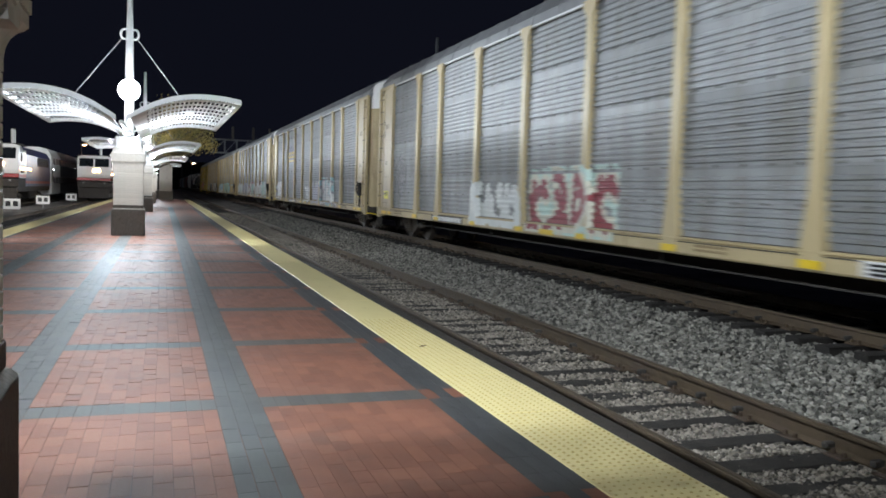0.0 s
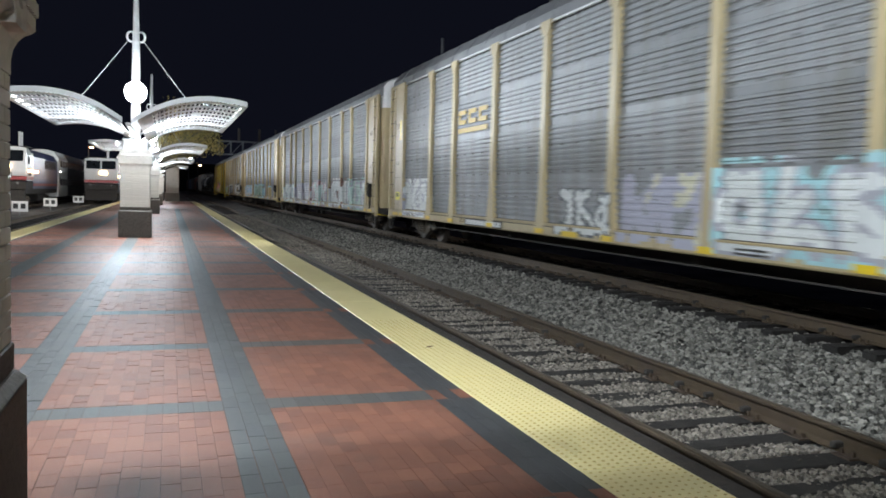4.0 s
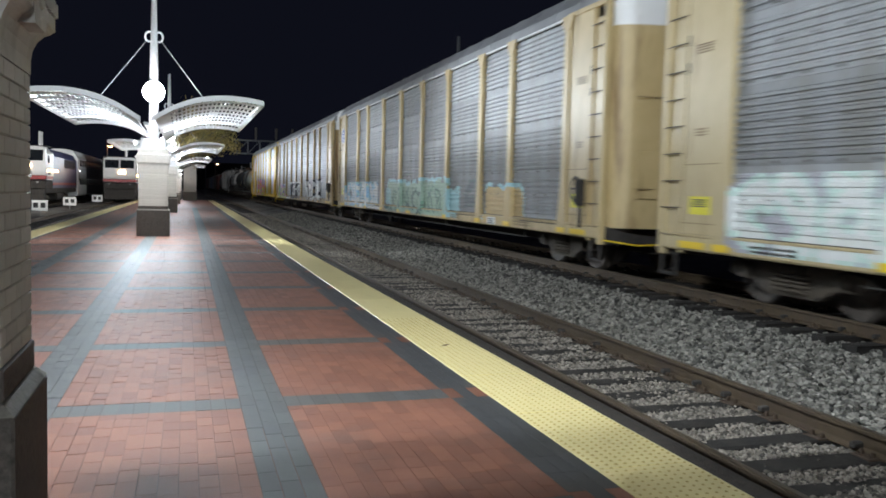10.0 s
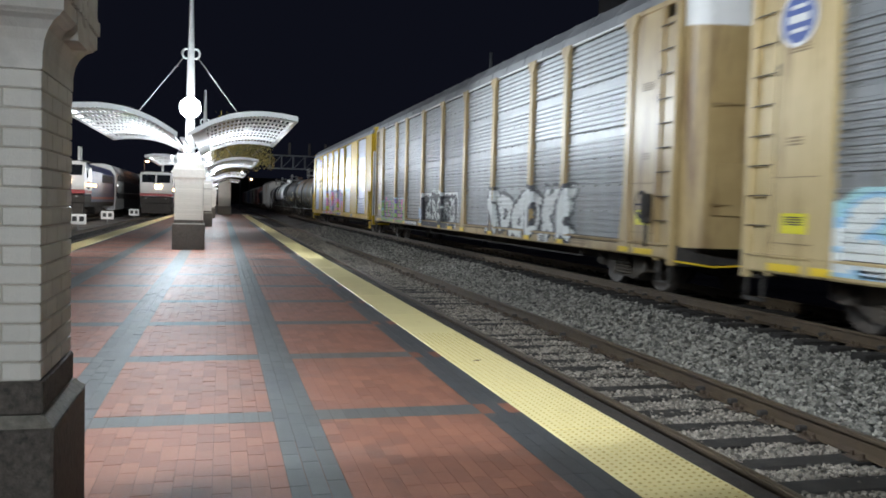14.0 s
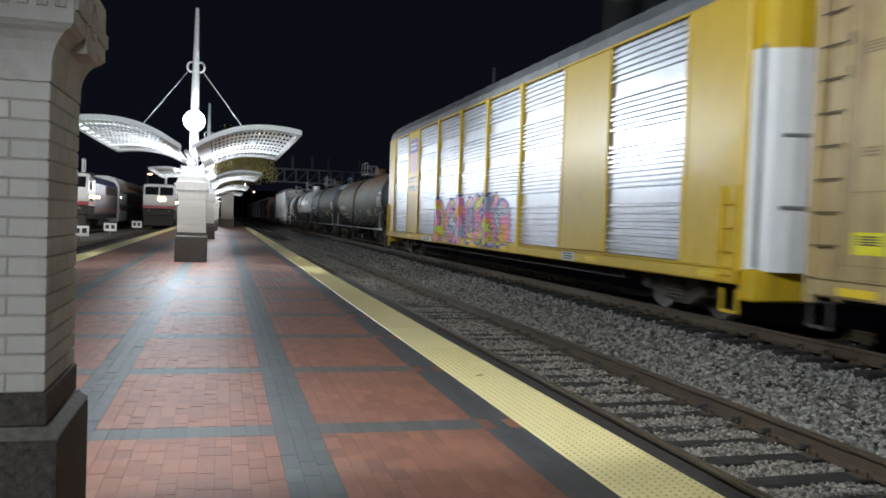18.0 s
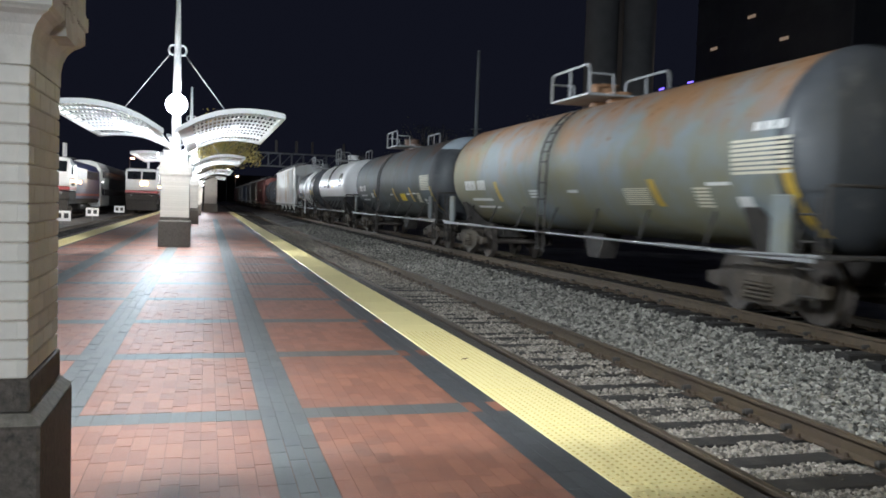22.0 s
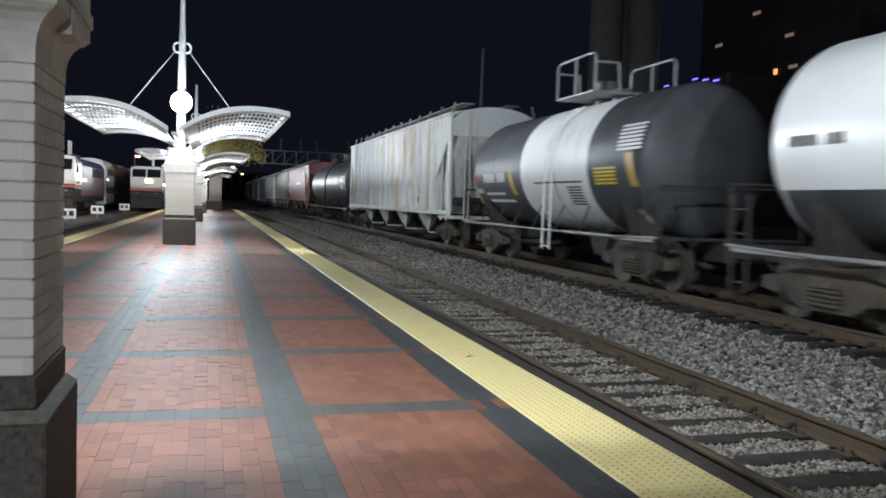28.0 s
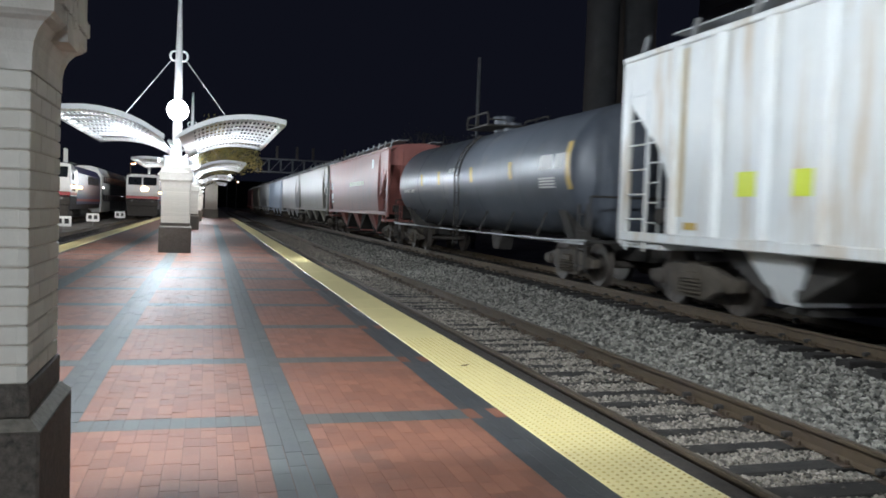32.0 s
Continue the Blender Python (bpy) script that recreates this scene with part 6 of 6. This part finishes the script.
part("pole", Geo().tube((0, 0, 0), (0, 0, 2.6), 0.06, 10), M["galv"], sp)
part("fixture", Geo().box(0, 0, 2.45, 0.28, 0.24, 0.34, 0.03), M["galv"], sp)

# ---- far end of the platform ----
kiosk = thing("brick_pier", (0.35, 93.5, 0), "white brick pier with a granite base at the platform end", "pier")
part("base_stone", Geo().box(0, 0, 0.45, 1.45, 1.3, 0.9, 0.02), M["granite_light"], kiosk)
part("shaft", Geo().box(0, 0, 2.3, 1.3, 1.15, 2.8, 0.02), M["white_brick"], kiosk)
part("cap", Geo().box(0, 0, 3.8, 1.5, 1.35, 0.22, 0.03), M["cap"], kiosk)


# ---- trees with sparse autumn leaves ----
def tree(at, height, spread, seed, label, mat_leaf, leaves=1400, crown_low=0.45, lean=0.0):
    rng = random.Random(seed)
    e = thing("tree", at, label, "tree")
    g = Geo()
    bark = M["bark"]
    tips = []

    def limb(p, d, length, r, depth):
        q = p + d * length
        g.tube(p, q, r, 7, r * 0.62)
        if depth == 0:
            tips.append(q)
            return
        tips.append(q)
        for _ in range(3):
            nd = (d + Vector((rng.uniform(-1, 1), rng.uniform(-1, 1), rng.uniform(-0.2, 0.7))) * 0.75).normalized()
            limb(q, nd, length * rng.uniform(0.6, 0.8), r * 0.6, depth - 1)

    limb(Vector((0, 0, 0)), Vector((0.02, 0, 1)).normalized(), height * crown_low, 0.11, 0)
    for _ in range(5):
        a = rng.uniform(0, 6.28)
        limb(Vector((0, 0, height * crown_low)), Vector((math.cos(a) * 0.8 + lean, math.sin(a) * 0.8, 0.8)).normalized(), spread * 0.42, 0.06, 2)
    part("trunk", g, bark, e)
    vs, fs = [], []
    for _ in range(leaves):
        t = rng.choice(tips)
        c = t + Vector((rng.gauss(0, 0.28), rng.gauss(0, 0.28), rng.gauss(0, 0.24)))
        u = Vector((rng.uniform(-1, 1), rng.uniform(-1, 1), rng.uniform(-1, 1))).normalized() * rng.uniform(0.05, 0.10)
        w = u.orthogonal().normalized() * rng.uniform(0.03, 0.05)
        n = len(vs)
        vs += [c - u, c + w, c + u, c - w]
        fs.append((n, n + 1, n + 2, n + 3))
    o = part("crown", Geo().add(vs, fs), mat_leaf, e, "sparse yellow-green leaves")
    return e


M["bark"] = surface("tree_bark", (0.06, 0.05, 0.04), (0.10, 0.085, 0.07), 12, 0.9, bump=0.8)
M["leaf_autumn"] = surface("autumn_leaves", (0.17, 0.15, 0.045), (0.28, 0.19, 0.05), 0.9, 0.6, bump=0.0, vary=0.3)
tree((-0.9, 57.5, 0), 4.4, 4.4, 3, "small yellow-leaved tree on the platform", M["leaf_autumn"], 4200, 0.66, 1.1)
tree((-0.9, 81.0, 0), 4.6, 4.4, 5, "small yellow-leaved tree on the platform", M["leaf_autumn"], 2600, 0.62, 1.0)

# ---- signal bridge, masts, towers, buildings in the dark ----
DARK_STEEL = surface("dark_galvanised_steel", (0.07, 0.075, 0.085), (0.10, 0.105, 0.115), 4, 0.6, metal=0.3, bump=0.1)
gy = 112.0
br = thing("signal_bridge", (0, gy, 0), "dark steel lattice signal bridge over the tracks", "signal bridge")
for x in (20.0, 20.9):
    part("leg", Geo().box(x, 0, 3.4, 0.35, 0.35, 7.8, 0.02), DARK_STEEL, br)
tr = Geo()
for z in (5.95, 7.65):
    for y in (-0.6, 0.6):
        tr.box(13.0, y, z, 14.4, 0.14, 0.14)
for i in range(10):
    x = 6.1 + i * 1.52
    for y in (-0.6, 0.6):
        tr.box(x, y, 6.8, 0.10, 0.10, 1.7)
    if i < 9:
        tr.tube((x, -0.6, 5.95), (x + 1.52, -0.6, 7.65), 0.05, 6)
part("truss", tr, DARK_STEEL, br)
for x in (8.6, 11.2, 13.3, 17.5):
    sg = part("signal_head", Geo().box(x, -0.3, 8.5, 0.30, 0.22, 1.7, 0.05), M["under"], br)
    part("hood", Geo().tube((x, -0.42, 9.1), (x, -0.70, 9.1), 0.13, 10).tube((x, -0.42, 8.4), (x, -0.70, 8.4), 0.13, 10), M["under"], sg)


def pole(name, at, height, r, label, category):
    e = thing(name, at, label, category)
    part("shaft", Geo().tube((0, 0, 0), (0, 0, height), r, 10, r * 0.7), DARK_STEEL, e)
    return e


mast = pole("signal_mast", (14.0, 43.4, -0.45), 10.4, 0.13, "tall thin grey steel mast", "mast")
part("cabinet", Geo().box(0.0, 0.0, 6.2, 0.5, 0.4, 0.05, 0.01).box(-0.75, 0, 4.6, 1.2, 0.08, 0.08), DARK_STEEL, mast)
for x, y, h, gl in ((-10.8, 128.0, 7.4, (1.0, 0.38, 0.16)), (21.0, 118.0, 7.0, (1.0, 0.34, 0.14)), (4.0, 190.0, 8.5, (0.8, 0.9, 1.0)), (6.6, 210.0, 7.5, (1.0, 0.6, 0.35))):
    lp = pole("street_lamp", (x, y, -0.5), h, 0.08, "tall street lamp glowing in the dark", "street lamp")
    part("lamp_head", Geo().box(0.3, -0.1, h, 0.9, 0.3, 0.14, 0.04), DARK_STEEL, lp)
    part("lens", Geo().box(0.4, -0.2, h - 0.11, 0.5, 0.26, 0.10, 0.03), glow("street_lamp_glow", gl, 60), lp)

lamp("street_lamp_light", "POINT", (21.4, 117.2, 6.0), 500, (1.0, 0.84, 0.68), 0.05)
# unseen fill lamp, added so the facade is not blacker than the sky
lamp("forecourt_light", "POINT", (66.0, 104.0, 22.0), 170, (1.0, 0.86, 0.72), 0.05)

CONC = surface("tower_concrete", (0.21, 0.21, 0.208), (0.27, 0.27, 0.266), 0.6, 0.8, bump=0.1, stain=(0.24, 0.235, 0.23), stain_scale=0.2)
tw = thing("concrete_tower", (50.5, 103.3, -0.5), "tall grey concrete tower shafts fading into the dark", "tower")
for dx, dy, r in ((0.0, 0.0, 2.2), (4.4, -2.2, 2.1), (4.0, 5.5, 2.1)):
    part("shaft", Geo().tube((dx, dy, 0), (dx, dy, 70), r, 32), CONC, tw)

FACADE = surface("dark_facade", (0.07, 0.07, 0.078), (0.10, 0.10, 0.108), 0.3, 0.7, bump=0.0)
bl = thing("office_building", (118.0, 120.0, -0.5), "dark high building with a few lit windows", "building")
part("wall", Geo().box(0, 0, 35, 60, 40, 70, 0.2), FACADE, bl)
WARM = glow("warm_window_glow", (1.0, 0.42, 0.15), 0.9)
DIMW = glow("dim_window_glow", (0.9, 0.62, 0.42), 0.12)
VIO = glow("violet_strip_glow", (0.16, 0.10, 1.0), 2.2)
for k in range(9):
    part("storey_band", Geo().box(-30.06, 0, 6 + k * 7.0, 0.14, 39.6, 0.5), FACADE, bl)


def heading_point(h_deg, v_deg, dist):
    """A point at a heading east of the tracks and an elevation, dist metres off."""
    h, v = radians(h_deg), radians(v_deg)
    return Vector((dist * math.sin(h), dist * math.cos(h), EYE + dist * math.tan(v)))


for h_, v_, kind in ((33.3, 10.6, 0), (35.5, 12.5, 0), (37.5, 11.1, 0), (37.8, 9.2, 0), (36.8, 8.9, 1), (34.2, 8.2, 0)):
    d = 88.0 / math.sin(radians(h_))
    p = heading_point(h_, v_, d)
    part("lit_window", Geo().box(-30.1, p.y - 120.0, p.z + 0.5, 0.2, 1.9 if not kind else 0.8, 0.5 if not kind else 0.9), WARM if kind else DIMW, bl)
lowb = thing("low_building", (84.0, 128.0, -0.5), "low dark building edged with violet light strips", "building")
part("wall", Geo().box(0, 0, 11.8, 16, 30, 23.6, 0.2), FACADE, lowb)
for i in range(9):
    part("violet_light", Geo().box(-8.06 + 0.0, -12 + i * 3.0, 22.6 + 0.5 * (i % 3), 0.1, 1.6, 0.22), VIO, lowb)

M["leaf_dark"] = surface("dark_tree_leaves", (0.045, 0.05, 0.025), (0.07, 0.075, 0.035), 0.9, 0.7, bump=0.0, vary=0.3)
for i, (x, y, h) in enumerate(((19, 66, 7.5), (23, 80, 8.5), (18, 92, 7.0), (27, 58, 8.0), (30, 98, 9))):
    tree((x, y, -0.5), h, h * 0.9, 20 + i, "bare dark tree in the shadow beyond the tracks", M["leaf_dark"], 900, 0.4)
tagged(part("backdrop", Geo().box(0, 420, 6, 800, 2, 14), surface("far_dark_trees", (0.02, 0.022, 0.02), (0.035, 0.036, 0.03), 0.05, 0.95, bump=0.0)), "dark mass of far trees and buildings", "backdrop", kind="structure")
# ---- near column's painted bricks ----
bm_full = Geo().box(0, 0, 0, 0.206, 0.05, 0.067, 0.004).mesh("brick")
bm_half = Geo().box(0, 0, 0, 0.100, 0.05, 0.067, 0.004).mesh("brick_half")
for me in (bm_full, bm_half):
    me.materials.append(M["white_brick"])
shaft = next(o for o in near_col.children if o.name.startswith("core"))
for face in range(4):
    rot = pose(0, 0, 0, 0, 0, 90 * face)
    for i in range(16):
        z = 0.848 + 0.0365 + i * 0.0729
        x = -0.33
        first = (i + face) % 2 == 0
        while x < 0.329:
            w = 0.100 if first else min(0.206, 0.33 - x)
            me = bm_half if w < 0.15 else bm_full
            hw = 0.100 if me is bm_half else 0.206
            if x + hw > 0.345:
                me, hw = bm_half, 0.100
            off = random.uniform(-0.001, 0.001)
            if x + hw <= 0.345:
                part("brick", me, None, shaft, at=rot @ Matrix.Translation((x + hw / 2, -0.306 + off, z)))
            x += hw + 0.005
            first = False

# ---- brick paving: grid of red fields between grey bands ----
BX0, BXP, BW = 0.397, 1.545, 0.316
BY0, BYP, BD = 5.916, 2.369, 0.291
rng = np.random.RandomState(4)
near_red, near_grey, far_red, far_grey, edge_grey = [], [], [], [], []


def lay(x0, x1, y0, y1, grey, pull):
    rec = (x0, x1, y0, y1)
    (near_grey if grey else near_red).append(rec) if pull else (far_grey if grey else far_red).append(rec)


for k in range(-3, 2):
    fx0 = BX0 + k * BXP
    JT = 0.0013
    # band columns of grey brick, running bond
    for c in range(3):
        xa = fx0 + c * BW / 3
        if xa < PLAT_L + 0.62 or xa + 0.1 > PLAT_R - 0.6:
            continue
        y = (-11.0 - rng.rand() * 0.29) if k != 1 else BY0 - 7 * BYP
        while y < 62:
            sq = k == 1 and ((y + 0.145 - BY0) % BYP) < BD
            ln = 0.291
            if k == 1 and not (sq and c != 1):
                edge_grey.append((xa, xa + BW / 3 - JT, y, y + ln - JT))
            else:
                lay(xa, xa + BW / 3 - JT, y, y + ln - JT, not (sq and c != 1), k == 0 and 3.2 < y < 5.2)
            y += ln
    # red field to the right of the band, crossed by one-brick grey rows
    rx0, rx1 = fx0 + BW, fx0 + BXP
    if rx0 > PLAT_R - 0.6 or rx1 < PLAT_L + 0.6:
        continue
    cols = 12
    cw = (rx1 - rx0) / cols
    JT = 0.0015 if k < 0 else 0.0009
    for c in range(cols):
        xa = rx0 + c * cw
        if xa < PLAT_L + 0.62 or xa + cw > PLAT_R - 0.55:
            continue
        row = -7
        while True:
            ya = BY0 + row * BYP
            if ya > 62:
                break
            lay(xa, xa + cw - JT, ya, ya + BD - JT, True, k == -1 and 3.2 < ya < 9)
            y, end = ya + BD, ya + BYP
            first = rng.rand() * 0.2 + 0.08
            cuts = [y]
            q = y + first
            while q < end - 0.06:
                cuts.append(q)
                q += 0.297 if rng.rand() < 0.5 else 0.19
            cuts.append(end)
            for a, b in zip(cuts, cuts[1:]):
                if b > -11.0:
                    lay(xa, xa + cw - JT, a, b - JT, False, k == -1 and 3.2 < a < 5.9)
            row += 1


def paving(name, recs, mat, seed):
    r = np.random.RandomState(seed)
    a = np.array(recs)
    n = len(a)
    h = r.uniform(-0.0010, 0.0010, n)
    tx, ty = r.uniform(-0.0012, 0.0012, n), r.uniform(-0.0016, 0.0016, n)
    tx, ty = np.where(a[:, 0] < 0.38, 2.0, 0.5) * tx, np.where(a[:, 0] < 0.38, 1.8, 0.5) * ty
    h = np.where(a[:, 0] < 0.38, 1.0, 0.4) * h
    ch = 0.0009
    V = np.zeros((n, 8, 3))
    for i, (sx, sy) in enumerate(((0, 0), (1, 0), (1, 1), (0, 1))):
        x = np.where(sx, a[:, 1], a[:, 0])
        y = np.where(sy, a[:, 3], a[:, 2])
        dx, dy = (-ch if sx else ch), (-ch if sy else ch)
        V[:, i] = np.stack([x, y, np.full(n, -0.0042)], 1)
        V[:, 4 + i] = np.stack([x + dx, y + dy, h + tx * (sx - 0.5) + ty * (sy - 0.5)], 1)
    base = np.arange(n)[:, None] * 8
    quads = np.array([[4, 5, 6, 7], [0, 1, 5, 4], [1, 2, 6, 5], [2, 3, 7, 6], [3, 0, 4, 7]])
    F = (base[:, None, :] + quads[None]).reshape(-1, 4)
    return V.reshape(-1, 3), F


for nm, recs, mt, sd in (("red_paving", far_red, M["brick_red"], 1), ("grey_paving", far_grey, M["brick_grey"], 2), ("edge_paving", edge_grey, M["band_dark"], 3)):
    V, F = paving(nm, recs, mt, sd)
    o = bulk(nm, V, F, mt, platform)
    o["kind"] = "stuff"
for recs, mt in ((near_red, M["brick_red"]), (near_grey, M["brick_grey"])):
    cache = {}
    for x0, x1, y0, y1 in recs:
        key = (round(x1 - x0, 2), round(y1 - y0, 2))
        if key not in cache:
            V, F = paving("paver", [(0, x1 - x0, 0, y1 - y0)], mt, 7)
            me = bpy.data.meshes.new("paver")
            me.from_pydata(V.tolist(), [], F.tolist())
            me.materials.append(mt)
            cache[key] = me
        part("paver", cache[key], None, platform, at=(x0, y0, random.uniform(-0.0008, 0.0008)))
fp = Geo().box((PLAT_L + PLAT_R) / 2, (62 + PLAT_END) / 2, -0.003, PLAT_R - PLAT_L - 1.24, PLAT_END - 62, 0.006)
part("far_paving", fp, M["brick_red"], platform)


# ---- ballast stones ----
def stones(name, n, xr, yr, size, mat, zf, seed, keep=None, power=1.7, sink=0.25):
    """Crushed stones, denser towards the near end of the stretch."""
    r = np.random.RandomState(seed)
    x = r.uniform(*xr, n)
    y = yr[0] + (yr[1] - yr[0]) * r.rand(n) ** power
    if keep is not None:
        k = keep(x, y)
        x, y = x[k], y[k]
        n = len(x)
    s = size * r.uniform(0.6, 1.35, n) * (1 + 0.012 * (y - yr[0]))
    unit = np.array([[1, 0, 0], [0, 1, 0], [-1, 0, 0], [0, -1, 0], [0.3, 0.3, 0.85], [-0.4, -0.3, 0.75], [0, 0, -0.8]])
    faces = np.array([[0, 1, 4], [1, 2, 4], [2, 5, 4], [2, 3, 5], [3, 0, 5], [0, 4, 5], [1, 0, 6], [2, 1, 6], [3, 2, 6], [0, 3, 6]])
    J = unit[None] * r.uniform(0.65, 1.2, (n, 7, 3))
    a = r.uniform(0, 6.283, n)
    b = r.uniform(-0.7, 0.7, n)
    ca, sa, cb, sb = np.cos(a), np.sin(a), np.cos(b), np.sin(b)
    X, Y, Z = J[..., 0], J[..., 1], J[..., 2]
    X2, Z2 = X * cb[:, None] + Z * sb[:, None], -X * sb[:, None] + Z * cb[:, None]
    X3, Y3 = X2 * ca[:, None] - Y * sa[:, None], X2 * sa[:, None] + Y * ca[:, None]
    zz = np.interp(x, [g_[0] for g_ in GROUND], [g_[1] for g_ in GROUND]) if zf is None else zf(x)
    V = np.stack([X3, Y3, Z2 * 0.85], 2) * (s / 2)[:, None, None] + np.stack([x, y, zz + s * sink + r.uniform(0, 0.35, n) * s], 1)[:, None, :]
    F = (np.arange(n)[:, None, None] * 7 + faces[None]).reshape(-1, 3)
    o = bulk(name, V.reshape(-1, 3), F, mat)
    return o


TY = np.array(TIES["platform_track"])


def off_ties(x, y):
    """Most gravel lies between the ties; a little on them."""
    i = np.abs(y[:, None] - TY[None]).argmin(1)
    d = np.abs(y - TY[i])
    r = np.random.RandomState(9)
    bury, edge, lean = r.rand(len(TY)) ** 3 * 0.4, r.uniform(0.055, 0.135, len(TY)), r.uniform(-0.06, 0.06, len(TY))
    wide = edge[i] + lean[i] * (x - TRACK) / 0.6 + 0.025 * np.sin(x * 9.0 + i * 1.7)
    return (d > wide) | (r.rand(len(x)) < bury[i])


tagged(stones("ballast_stones", 66000, (5.12, 7.72), (3.2, 60), 0.064, M["stone"], None, 1), "coarse grey crushed stone between the tracks", "ballast", kind="stuff")
tagged(stones("fine_ballast_stones", 92000, (3.60, 4.93), (2.6, 62), 0.038, M["stone_fine"], lambda x: -0.371 + 0.008 * np.sin(x * 7.3), 2, keep=off_ties, power=1.9), "fine pale gravel between the ties", "gravel", kind="stuff")
tagged(stones("main_ballast_stones", 15000, (7.95, 10.4), (5.5, 46), 0.070, M["stone"], lambda x: np.interp(x, [9.2, 9.9, 10.4], [-0.16, -0.16, -0.23]), 3), "coarse stone inside the main track", "ballast", kind="stuff")
tagged(stones("ballast_stones", 14000, (5.12, 7.72), (-9, 3.2), 0.064, M["stone"], None, 5, power=1.0), "coarse grey crushed stone between the tracks", "ballast", kind="stuff")
tagged(stones("fine_ballast_stones", 26000, (3.60, 4.93), (-9, 2.6), 0.038, M["stone_fine"], lambda x: -0.371 + 0.008 * np.sin(x * 7.3), 6, keep=off_ties, power=1.0), "fine pale gravel between the ties", "gravel", kind="stuff")
tagged(stones("edge_grit", 9000, (2.9, 3.42), (2.2, 26), 0.03, M["shaded_dirt"], lambda x: np.full(len(x), -0.36), 4), "dirty grit beside the platform edge, coloured darker for the shade there", "gravel", kind="stuff")


# ---- what moves ----
LAG = ((0.0, 0.1), (3.0, 0.35), (6.0, 0.45), (9.0, 0.5), (13.0, 0.22), (17.5, 0.05), (18.4, -0.15), (19.0, -0.33), (20.0, -0.12), (21.0, 0.0), (22.5, -0.15), (24.0, -0.35), (25.5, -0.8), (26.5, -1.1), (28.5, -1.8), (29.0, -2.0), (30.5, -2.3), (32.0, -2.45))


def motions():
    for car, lead in TRAIN:
        walk(car, [(t, pose(MAIN, lead - SPEED * t + lag, 0)) for t, lag in LAG])
    step = 0.0875
    turns = [(k * step, math.degrees(SPEED * k * step / 0.46)) for k in range(int(32 / step) + 1)] + [(32.0, math.degrees(SPEED * 32.0 / 0.46))]
    for wheel, y in WHEELS:
        walk(wheel, [(t, pose(0, y, 0.46, a % 360)) for t, a in turns])


motions()
